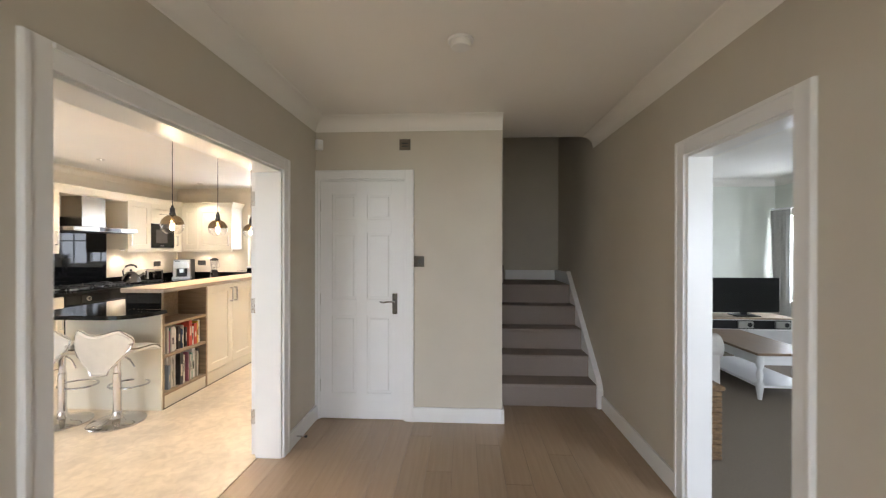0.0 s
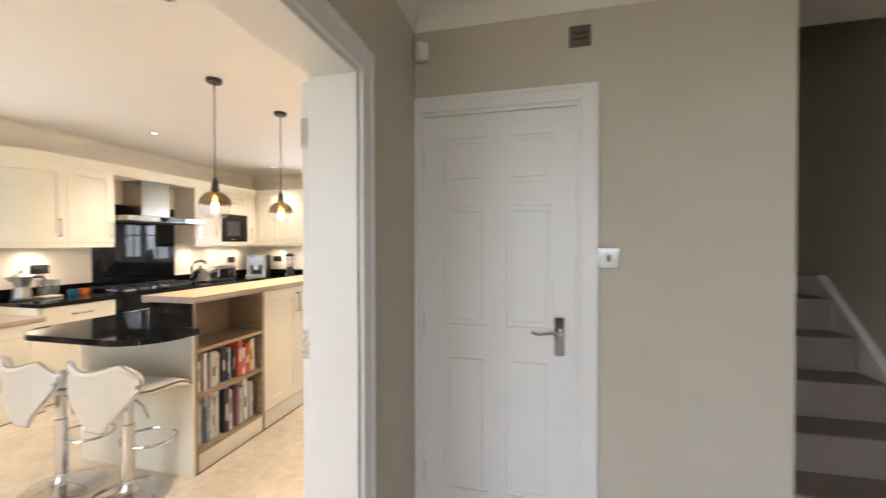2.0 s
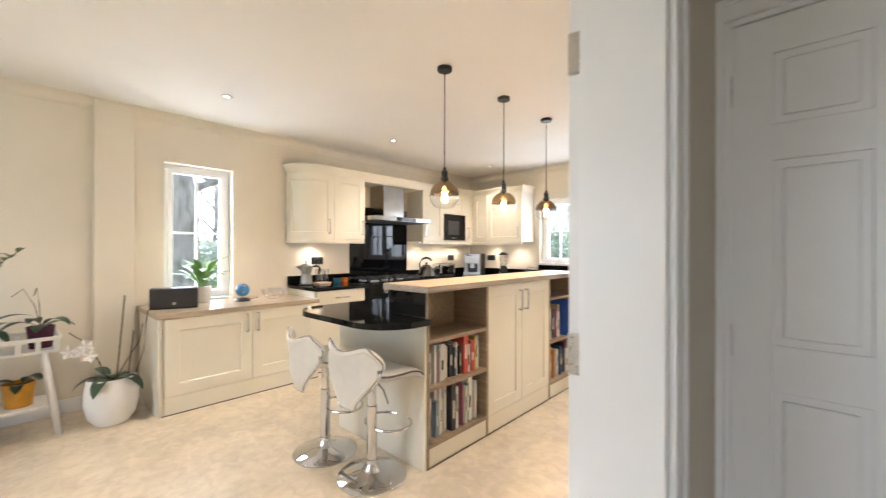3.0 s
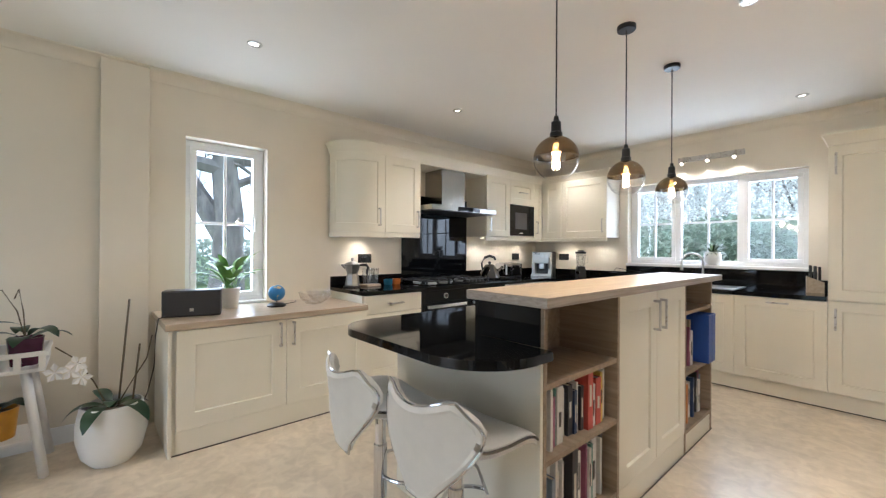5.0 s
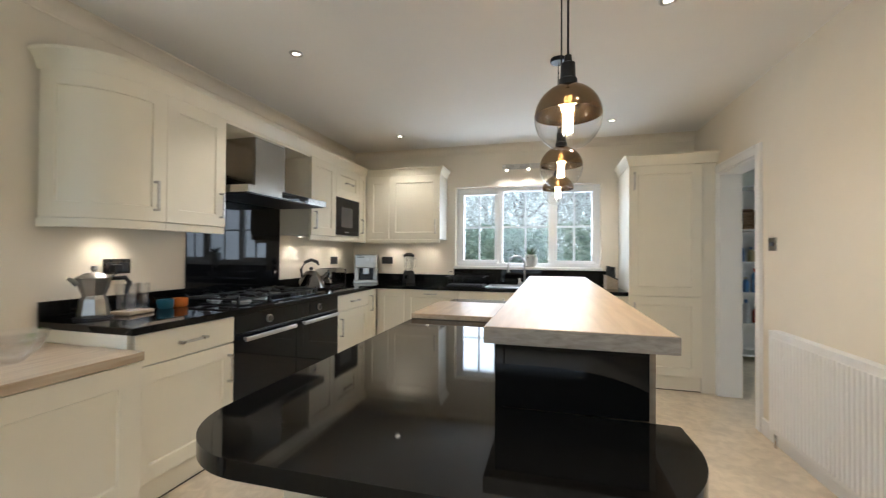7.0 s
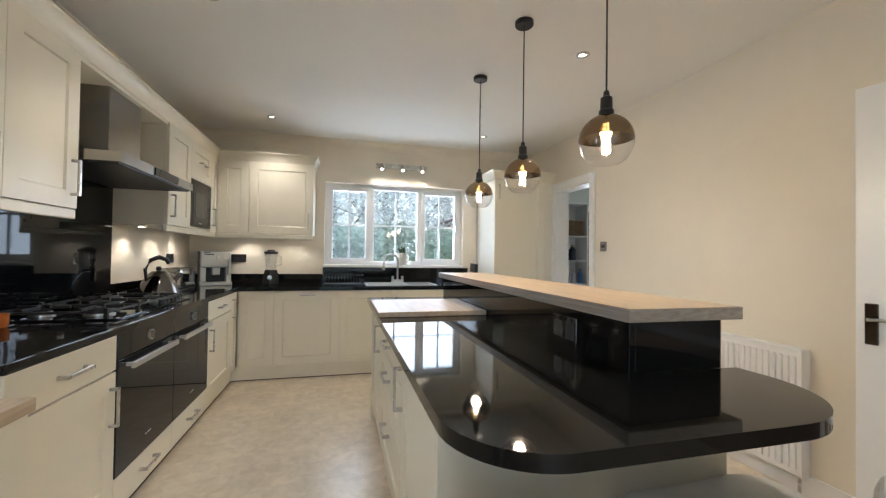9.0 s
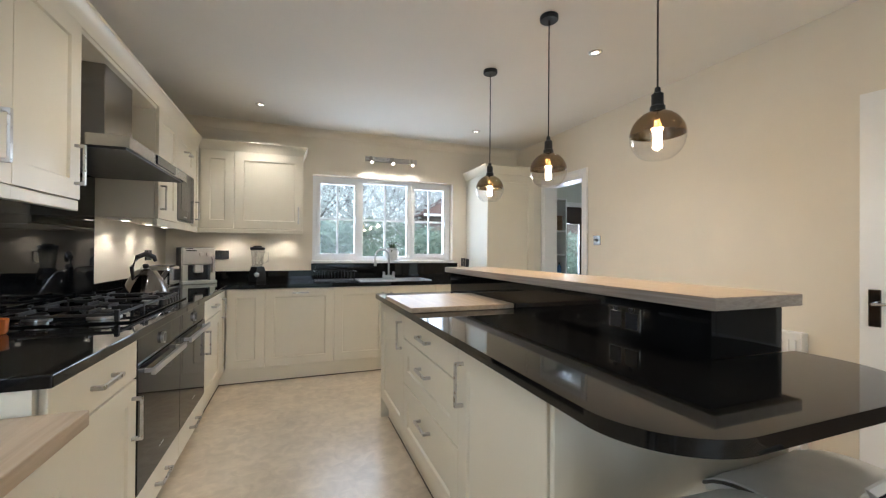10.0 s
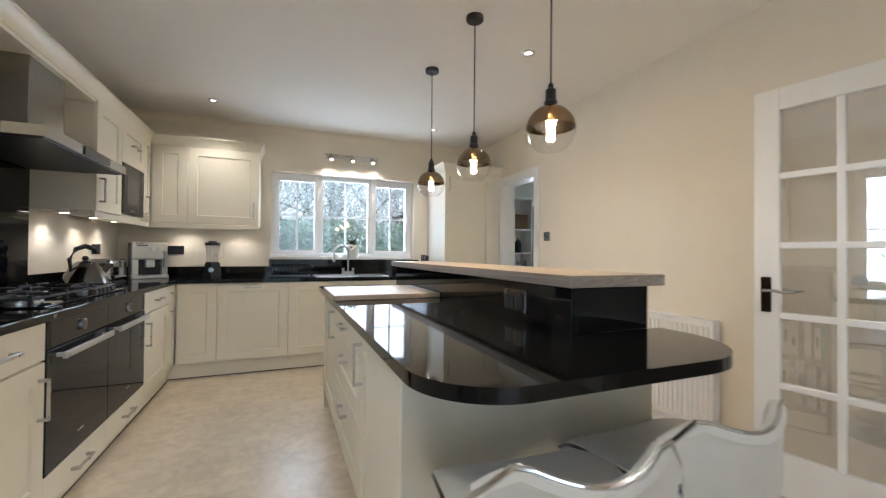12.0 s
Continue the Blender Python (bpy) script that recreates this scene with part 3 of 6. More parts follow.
cabinet("wall_cabinet", pose(-5.39, UP_Y + 0.02, 0), 0.61, DEP - 0.02, WZ0, WZ1, [(0, 0.61, WZ0, WZ1, "door", "r")], "cream shaker wall unit")


def cornice(name, corners, z, label):
    # outward profile along a polyline of plan points, the room on its right hand
    prof = [(0, 0.0), (0.004, 0.0), (0.008, 0.02), (0.018, 0.05), (0.034, 0.075), (0.04, 0.08), (0.04, 0.095), (0, 0.095)]
    bm = bm_new()
    pts = [Vector(p) for p in corners]
    rows = []
    for i, p in enumerate(pts):
        d0 = (pts[i] - pts[i - 1]).normalized() if i else (pts[1] - pts[0]).normalized()
        d1 = (pts[i + 1] - pts[i]).normalized() if i < len(pts) - 1 else d0
        n0, n1 = Vector((d0.y, -d0.x)), Vector((d1.y, -d1.x))
        n = (n0 + n1)
        n = n / max(0.2, n.dot(n0))
        rows.append([bm.verts.new((p.x + n.x * d, p.y + n.y * d, z + h)) for d, h in prof])
    for a, b in zip(rows, rows[1:]):
        for i in range(len(prof)):
            j = (i + 1) % len(prof)
            bm.faces.new([a[i], a[j], b[j], b[i]]).smooth = True
    bm.faces.new(rows[0])
    bm.faces.new(rows[-1][::-1])
    return tagged(part(name, bm, M_CREAM), label, "cornice")


curve = [(UPX - 0.30 + 0.31 * math.sin(a), 4.46 - 0.31 * math.cos(a)) for a in [k * math.pi / 32 for k in range(17)]]
cornice("cornice", [(XL + 0.003, 4.15), *curve, (UP_X - 0.01, UP_Y + 0.01), (-4.78, UP_Y + 0.01), (-4.78, YN - 0.002)], WZ1 + 0.002, "cream moulded cornice along the wall units")
cornice("cornice", [(-2.88, YN - 0.002), (-2.88, BASE_Y + 0.01), (XE - 0.003, BASE_Y + 0.01)], 2.062, "cream moulded cornice on the tall unit")
for r in ((UP_X - 0.03, UP_X - 0.005, 4.552, 4.97), (UP_X - 0.03, UP_X - 0.005, 5.95, UP_Y - 0.005)):
    tagged(part("light_pelmet", boxes((*r, WZ0 - 0.045, WZ0 - 0.001), bevel=0.004), M_CREAM), "cream pelmet under the wall units", "pelmet")
tagged(part("light_pelmet", boxes((UP_X - 0.03, -4.78, UP_Y - 0.003, UP_Y + 0.022, WZ0 - 0.045, WZ0 - 0.001), bevel=0.004), M_CREAM), "cream pelmet under the wall units", "pelmet")
tagged(part("bridging_shelf", boxes((XL + 0.003, UP_X - 0.012, 4.971, 5.949, WZ1 - 0.02, WZ1), bevel=0.002), M_CREAM), "cream bridging board over the hood", "panel")


# ---- worktops ----
def worktop(name, outline, z0, z1, material, label):
    bm = prism(bm_new(), outline, z0, z1, bevel=0.004)
    for f in bm.faces:
        f.normal_update()
        f.smooth = abs(f.normal.z) < 0.95
    return tagged(part(name, bm, material), label, "worktop")


g = 0.004
SINK = (-4.23, -3.50, 6.90, 7.28)
WX, WY = BASE_X + 0.02, BASE_Y - 0.02
gran = thing("granite_worktop", "polished black granite worktop along two walls", "worktop", pose(0, 0, 0))
part("slab", boxes((XL + 0.002, WX, 4.165, WY, UND, TOP), bevel=g), M_GRANITE, gran)
for r in ((XL + 0.002, SINK[0], WY, YN - 0.002), (SINK[0], SINK[1], WY, SINK[2]), (SINK[0], SINK[1], SINK[3], YN - 0.002), (SINK[1], -2.885, WY, YN - 0.002)):
    part("slab", boxes((r[0], r[1], r[2] + 0.0005, r[3], UND, TOP)), M_GRANITE, gran)
upstand = thing("granite_upstand", "polished black granite upstand along the worktop", "upstand", pose(0, 0, 0))
for r in ((XL + 0.002, XL + 0.02, 4.165, 4.972, TOP, TOP + 0.095), (XL + 0.002, XL + 0.02, 5.95, YN - 0.021, TOP, TOP + 0.095), (XL + 0.002, -4.69, YN - 0.02, YN - 0.002, TOP, TOP + 0.095), (-4.69, -2.99, YN - 0.02, YN - 0.002, TOP, W2[2] - 0.026), (-2.99, -2.885, YN - 0.02, YN - 0.002, TOP, TOP + 0.095)):
    part("slab", boxes(r, bevel=0.002), M_GRANITE, upstand)
tagged(part("splashback", boxes((XL + 0.002, XL + 0.012, 4.976, 5.946, TOP + 0.001, 1.83), bevel=0.001), M_BLACKGLASS), "glossy black glass splashback behind the hob", "splashback")

# ---- sideboard ----
SB = thing("sideboard", "low cream shaker sideboard with two doors", "sideboard", pose(-5.365, 2.86, 0, 0, 0, FW))
part("body", boxes((0.001, 1.305, 0.002, 0.64, 0.0, 0.748)), M_CREAM2, SB)
for a, b, grip in ((0.02, 0.665, 0.62), (0.665, 1.31, 0.71)):
    dr = part("door", shaker(bm_new(), a, b, 0.145, 0.745, rail=0.095), M_CREAM, SB)
    handle(dr, grip, 0.645, -0.02)
part("plinth", boxes((0.02, 1.31, -0.004, 0.004, 0.0, 0.14)), M_CREAM, SB)
part("end_panel", boxes((-0.02, 0.0, -0.021, 0.64, 0, 0.748), bevel=0.002), M_CREAM, SB)
tagged(part("oak_worktop", boxes((XL + 0.003, -5.325, 2.825, 4.164, 0.75, 0.79), bevel=0.003), M_OAK), "light oak laminate top on the sideboard", "worktop")

# ---- island ----
IX0, IX1, IM = -4.26, -3.38, -3.71
IY0, IY1 = 3.72, 5.74
def round_poly(points, steps=8):
    # points: (x, y, radius)
    out = []
    n = len(points)
    for i, (x, y, r) in enumerate(points):
        if r <= 0:
            out.append((x, y))
            continue
        p, a, b = Vector((x, y)), Vector(points[i - 1][:2]), Vector(points[(i + 1) % n][:2])
        u, v = (a - p).normalized(), (b - p).normalized()
        half = math.acos(max(-1, min(1, u.dot(v)))) / 2
        s, e = p + u * r / math.tan(half), p + v * r / math.tan(half)
        c = p + (u + v).normalized() * r / math.sin(half)
        a0, a1 = math.atan2(s.y - c.y, s.x - c.x), math.atan2(e.y - c.y, e.x - c.x)
        d = (a1 - a0 + math.pi) % (2 * math.pi) - math.pi
        out += [(c.x + r * math.cos(a0 + d * k / steps), c.y + r * math.sin(a0 + d * k / steps)) for k in range(steps + 1)]
    return out


worktop("island_worktop", round_poly([(-4.30, 5.77, 0.01), (-4.30, 3.36, 0.20), (-3.335, 3.36, 0.26), (-3.335, 3.715, 0.0), (IM, 3.715, 0.0), (IM, 5.77, 0.0)], 28), UND + 0.002, TOP, M_GRANITE, "polished black granite island worktop with rounded breakfast end")
# units on the aisle side, faces to the west
cabinet("base_cabinet", pose(IX0 + 0.02, 5.73, 0, 0, 0, -90), 0.62, 0.50, KICK, UND, [(0, 0.62, KICK, UND - 0.004, "door", "r")], "cream shaker island base unit", "island units")
cabinet("drawer_cabinet", pose(IX0 + 0.02, 5.11, 0, 0, 0, -90), 0.81, 0.50, KICK, UND, [(0, 0.81, 0.70, UND - 0.004, "slab", "h"), (0, 0.81, 0.45, 0.695, "door", ""), (0, 0.81, KICK, 0.445, "door", "")], "cream island drawer unit with three drawers", "island units")
for z in (0.615, 0.36):
    handle(bpy.data.objects["drawer_cabinet"].children[-1 if z < 0.5 else -2], 0.405, z, -0.02, 0.155, False)
cabinet("base_cabinet", pose(IX0 + 0.02, 4.30, 0, 0, 0, -90), 0.575, 0.50, KICK, UND, [(0, 0.565, KICK, UND - 0.004, "door", "l")], "cream shaker island base unit", "island units")
tagged(part("plinth", boxes((IX0 + 0.05, IX0 + 0.065, 3.74, 5.70, 0, KICK)), M_CREAM), "cream plinth board of the island", "plinth")
tagged(part("end_panel", boxes((IX0 - 0.002, IX1 + 0.0, 3.705, 3.722, 0, UND), bevel=0.002), M_CREAM), "cream end panel under the breakfast bar", "panel")
tagged(part("end_panel", boxes((IX0 + 0.0, IM - 0.01, 5.732, 5.75, 0, UND), bevel=0.002), M_CREAM), "cream end panel of the island", "panel")
# raised bar
tagged(part("granite_riser", boxes((IM - 0.004, IM + 0.016, 3.716, 5.77, TOP + 0.0005, 1.028), (IM + 0.016, IX1 - 0.014, 3.716, 3.735, TOP + 0.0005, 1.028), bevel=0.0015), M_GRANITE), "polished black granite riser under the raised bar", "riser")
bar = thing("breakfast_bar", "light oak laminate raised bar top", "worktop", pose(0, 0, 0))
part("board", boxes((-3.735, -3.345, 3.69, 5.84, 1.0315, 1.07), bevel=0.003), M_OAK, bar)
part("edge_strip", boxes((-3.7365, -3.3435, 3.6885, 3.6899, 1.033, 1.0685), (-3.7365, -3.7351, 3.69, 5.84, 1.033, 1.0685), (-3.3449, -3.3435, 3.69, 5.84, 1.033, 1.0685)), M_EDGE, bar, "grey-brown woodgrain edging")
# bookcases and cupboard on the east side
def bookcase(y0, w, label, shelves):
    root = thing("bookcase", label, "bookcase", pose(IX1, y0, 0, 0, 0, 90), "island bookcases")
    d = 0.31
    t = 0.02
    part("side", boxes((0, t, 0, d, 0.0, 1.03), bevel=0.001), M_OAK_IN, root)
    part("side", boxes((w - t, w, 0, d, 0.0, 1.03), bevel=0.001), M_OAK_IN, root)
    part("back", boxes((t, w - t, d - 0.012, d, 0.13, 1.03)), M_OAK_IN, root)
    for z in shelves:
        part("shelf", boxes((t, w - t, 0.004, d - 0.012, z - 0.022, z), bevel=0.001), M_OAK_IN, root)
    part("plinth", boxes((t, w - t, 0.006, 0.024, 0.0, 0.112)), M_CREAM, root)
    return root


bookcase(3.725, 0.60, "oak open bookcase full of cookery books", (0.135, 0.468, 0.747))
bookcase(5.20, 0.54, "oak open bookcase holding folders and books", (0.135, 0.49, 0.865))
ic = cabinet("island_cupboard", pose(IX1 - 0.02, 4.325, 0, 0, 0, 90), 0.875, 0.285, 0.0, 1.03, [(0, 0.437, 0.13, 1.025, "door", ""), (0.438, 0.875, 0.13, 1.025, "door", "")], "cream shaker double cupboard in the island", "island units")
for k, x in ((-2, 0.395), (-1, 0.48)):
    handle(ic.children[k], x, 0.90, -0.02, 0.16)
part("plinth", boxes((0, 0.875, -0.015, 0.0, 0.0, 0.125)), M_CREAM, ic)

# dark seals where the plinths meet the floor
M_SEAL = mat("grey plinth seal", (0.10, 0.085, 0.07), 0.6)
for r in ((BASE_X - 0.05, BASE_X - 0.048, 4.19, BASE_Y + 0.043), (BASE_X - 0.048, -2.28, BASE_Y + 0.043, BASE_Y + 0.045), (IX1 + 0.0, IX1 + 0.002, 3.725, 5.74), (IX0 + 0.048, IX0 + 0.05, 3.74, 5.70), (-5.361, -5.359, 2.86, 4.17)):
    tagged(part("plinth_seal", boxes((*r, 0.0005, 0.009)), M_SEAL), "thin dark seal along the plinth", "seal")

# ---- ovens and hob ----
def oven(y0):
    root = thing("oven", "black glass built-in oven with a steel bar handle", "oven", pose(BASE_X - 0.02, y0, 0, 0, 0, FW), "ovens")
    w = 0.598
    part("body", boxes((0.002, w, 0.004, 0.54, 0.225, UND - 0.003)), M_BLACK, root)
    part("control_panel", boxes((0.002, w, -0.022, 0.003, 0.735, UND - 0.004), bevel=0.002), M_BLACKGLASS, root)
    door = part("oven_door", boxes((0.002, w, -0.024, 0.003, 0.225, 0.730), bevel=0.002), M_BLACKGLASS, root)
    part("handle", boxes((0.05, w - 0.05, -0.068, -0.052, 0.685, 0.712), (0.07, 0.085, -0.054, -0.022, 0.69, 0.707), (w - 0.085, w - 0.07, -0.054, -0.022, 0.69, 0.707), bevel=0.003), M_STEEL, door, "brushed steel bar handle")
    k = bm_new()
    lathe(k, [(0.026, 0), (0.026, 0.012), (0.0, 0.012)], 24)
    bmesh.ops.rotate(k, verts=k.verts[:], cent=(0, 0, 0), matrix=Matrix.Rotation(radians(90), 3, "X"))
    bmesh.ops.translate(k, verts=k.verts[:], vec=(w / 2, -0.022, 0.79))
    part("dial_ring", k, M_STEEL, root)
    k = bm_new()
    lathe(k, [(0.020, 0), (0.020, 0.014), (0.0, 0.014)], 24)
    bmesh.ops.rotate(k, verts=k.verts[:], cent=(0, 0, 0), matrix=Matrix.Rotation(radians(90), 3, "X"))
    bmesh.ops.translate(k, verts=k.verts[:], vec=(w / 2, -0.022, 0.79))
    part("dial", k, M_BLACK, root)
    part("emblem", boxes((w / 2 - 0.03, w / 2 + 0.03, -0.0248, -0.0235, 0.30, 0.307)), M_NICKEL, door)
    return root


oven(4.78)
oven(5.38)
for y0 in (4.78, 5.38):
    cabinet("drawer_cabinet", pose(BASE_X - 0.02, y0, 0, 0, 0, FW), 0.60, 0.54, KICK - 0.06, 0.222, [(0, 0.60, KICK - 0.06, 0.220, "slab", "h")], "cream plinth drawer under the oven")

# ---- hood ----
M_HOOD = mat("dull brushed steel", (0.34, 0.325, 0.30), 0.24, 1.0, vary=0.08, scale=60, stretch=(1, 1, 12), bump=0.02, bump_scale=200)
hood = thing("cooker_hood", "brushed steel chimney cooker hood", "cooker hood", pose(XL, 5.46, 0))
part("chimney", boxes((0.013, 0.30, -0.17, 0.17, 1.70, WZ1 - 0.022), bevel=0.002), M_HOOD, hood)
hb = bm_new()
vs = []
for z, x1, w in ((1.635, 0.50, 0.472), (1.685, 0.50, 0.472), (1.705, 0.34, 0.22)):
    vs.append([hb.verts.new((x, y, z)) for x, y in ((0.013, -w), (x1, -w), (x1, w), (0.013, w))])
hb.faces.new(vs[0])
hb.faces.new(vs[-1])
for a, b in zip(vs, vs[1:]):
    for i in range(4):
        hb.faces.new([a[i], a[(i + 1) % 4], b[(i + 1) % 4], b[i]])
part("canopy", hb, M_HOOD, hood)
part("control_strip", boxes((0.5005, 0.506, -0.12, 0.20, 1.638, 1.683), bevel=0.001), M_BLACKGLASS, hood)
part("grease_filter", boxes((0.03, 0.48, -0.45, 0.45, 1.628, 1.6345)), M_DARKPLASTIC, hood)

# ---- hall cupboard door ----
def panel_door(name, m, w, h, label):
    root = tagged(thing(name, label, "door", m), kind="structure")
    bm = boxes((0.002, w - 0.002, 0.004, 0.036, 0.005, h))
    s = 0.105
    cols = ((s, w / 2 - 0.045), (w / 2 + 0.045, w - s))
    rows = ((0.22, 0.86), (1.00, 1.55), (1.66, h - 0.11))
    zs = [0.005, *[z for r in rows for z in r], h]
    for a, b in ((0.002, s), (w / 2 - 0.045, w / 2 + 0.045), (w - s, w - 0.002)):
        box(bm, a, b, -0.004, 0.005, 0.005, h, bevel=0.003)
    for a, b in zip(zs[::2], zs[1::2]):
        for c in cols:
            box(bm, c[0] - 0.002, c[1] + 0.002, -0.0038, 0.005, a, b, bevel=0.003)
    part("door_leaf", bm, M_TRIM, root)
    for c in cols:
        for r in rows:
            part("raised_panel", boxes((c[0] + 0.022, c[1] - 0.022, -0.003, 0.0045, r[0] + 0.022, r[1] - 0.022), bevel=0.0055), M_TRIM, root)
    return root


hd = panel_door("door_1", pose(HD[0], HN + 0.012, 0), HD[1] - HD[0], HD[3] - 0.004, "white six-panel cupboard door with a chrome lever, closed")


# chrome plates: the dark hall they mirror is painted into the metal colour
M_PLATE = mat("chrome with dark reflection in colour", (0.16, 0.155, 0.15), 0.10, 1.0, vary=0.08, scale=20)


def lever(parent, x, z, y, way):
    pl = part("handle_plate", boxes((x - 0.021, x + 0.021, y - 0.008, y, z - 0.085, z + 0.085), bevel=0.004), M_PLATE, parent, "chrome lever plate, its dark reflection put into the colour")
    bm = bm_new()
    tube(bm, [(x, y, z + 0.02), (x, y - 0.045, z + 0.02)], 0.009)
    tube(bm, [(x, y - 0.045, z + 0.02), (x + way * 0.04, y - 0.048, z + 0.024), (x + way * 0.09, y - 0.046, z + 0.014), (x + way * 0.118, y - 0.044, z + 0.022)], [0.009, 0.008, 0.007, 0.006])
    part("lever", bm, M_CHROME, pl)
    return pl


lever(hd, 0.705 - 0.075, 0.965, -0.004, -1)
for z in (0.28, 1.0, 1.78):
    part("hinge", boxes((-0.006, 0.006, -0.010, 0.003, z - 0.05, z + 0.05), bevel=0.002), M_NICKEL, hd)

# ---- glazed hall door, standing open into the kitchen ----
HX, HY = XE - 0.03, 3.035
ANG = 101
gd = tagged(thing("door_2", "white glazed door with fifteen panes, standing open", "door", pose(HX, HY, 0, 0, 0, ANG)), kind="structure")
GW, GH = 0.95, 1.94
st, hinge_stile, mu, br = 0.10, 0.20, 0.03, 0.205
cw, ch = (GW - st - hinge_stile - 2 * mu) / 3, (GH - 0.105 - br - 4 * mu) / 5
fr = boxes((0, hinge_stile, -0.02, 0.02, 0.008, GH), (GW - st, GW, -0.02, 0.02, 0.008, GH), (hinge_stile, GW - st, -0.02, 0.02, 0.008, br), (hinge_stile, GW - st, -0.02, 0.02, GH - 0.105, GH), bevel=0.003)
part("door_frame", fr, M_TRIM, gd)
for k in (1, 2):
    x = hinge_stile + k * cw + (k - 1) * mu
    part("glazing_bar", boxes((x, x + mu, -0.017, 0.017, br, GH - 0.105), bevel=0.004), M_TRIM, gd)
for k in (1, 2, 3, 4):
    z = br + k * ch + (k - 1) * mu
    part("glazing_bar", boxes((hinge_stile, GW - st, -0.0165, 0.0165, z, z + mu), bevel=0.004), M_TRIM, gd)
for i in range(3):
    for k in range(5):
        x, z = hinge_stile + i * (cw + mu), br + k * (ch + mu)
        part("pane", boxes((x, x + cw, -0.002, 0.002, z, z + ch)), M_DOORGLASS, gd).visible_shadow = False
lever(gd, GW - 0.05, 0.95, -0.02, -1)
lvr = lever(gd, GW - 0.05, 0.95, -0.02, 1)
lvr.matrix_local = Matrix.Translation((2 * (GW - 0.05), 0, 0)) @ Matrix.Rotation(math.pi, 4, "Z")
for z in (0.27, 1.03, 1.76):
    part("hinge", boxes((-0.012, 0.002, -0.026, 0.02, z - 0.05, z + 0.05), bevel=0.002), M_NICKEL, gd)

# ---- stairs ----
stairs = tagged(thing("stairs", "carpeted staircase rising from the hall", "stairs", pose(0, 4.0, 0)), kind="structure")
RISE, GO = 0.203, 0.225
for k in range(6):
    bm = boxes((-0.432, HE - 0.05 if k < 5 else -0.27, k * GO, 1.64, k * RISE, (k + 1) * RISE))
    if k < 5:
        box(bm, -0.432, HE - 0.051, k * GO - 0.02, k * GO + 0.06, (k + 1) * RISE - 0.028, (k + 1) * RISE + 0.002, bevel=0.009)
    part("step", bm, M_CARPET, stairs)
sb = bm_new()
prof = [(-0.04, 0.0), (-0.04, 0.16), (0.0, 0.24), (1.05, 1.16), (1.15, 1.14), (1.64, 1.14), (1.64, 0.5), (0.3, 0.0)]
a = [sb.verts.new((HE - 0.05, y, z)) for y, z in prof]
b = [sb.verts.new((HE - 0.001, y, z)) for y, z in prof]
sb.faces.new(a); sb.faces.new(b[::-1])
for i in range(len(prof)):
    j = (i + 1) % len(prof)
    sb.faces.new([a[i], b[i], b[j], a[j]])
part("stringer", sb, M_TRIM, stairs, "white painted stair stringer")
part("stringer", boxes((-0.2, HE - 0.03, 1.615, 1.645, 1.0, 1.14), bevel=0.003), M_TRIM, stairs)

# ---- pendants ----
PEND = [(-3.543, 4.05), (-3.543, 4.75), (-3.543, 5.452)]
M_SMOKE = mat("smoked mirror glass", (0.34, 0.26, 0.17), 0.08, 1.0, vary=0.08, scale=10)
M_CLEAR = pane_glass("globe glass")
_t = M_SMOKE.node_tree
_tr, _mx = _t.nodes.new("ShaderNodeBsdfTransparent"), _t.nodes.new("ShaderNodeMixShader")
_tr.inputs[0].default_value = (0.75, 0.58, 0.36, 1)
_mx.inputs[0].default_value = 0.74
_t.links.new(_tr.outputs[0], _mx.inputs[1])
_t.links.new(_t.nodes["Principled BSDF"].outputs[0], _mx.inputs[2])
_t.links.new(_mx.outputs[0], _t.nodes["Material Output"].inputs[0])


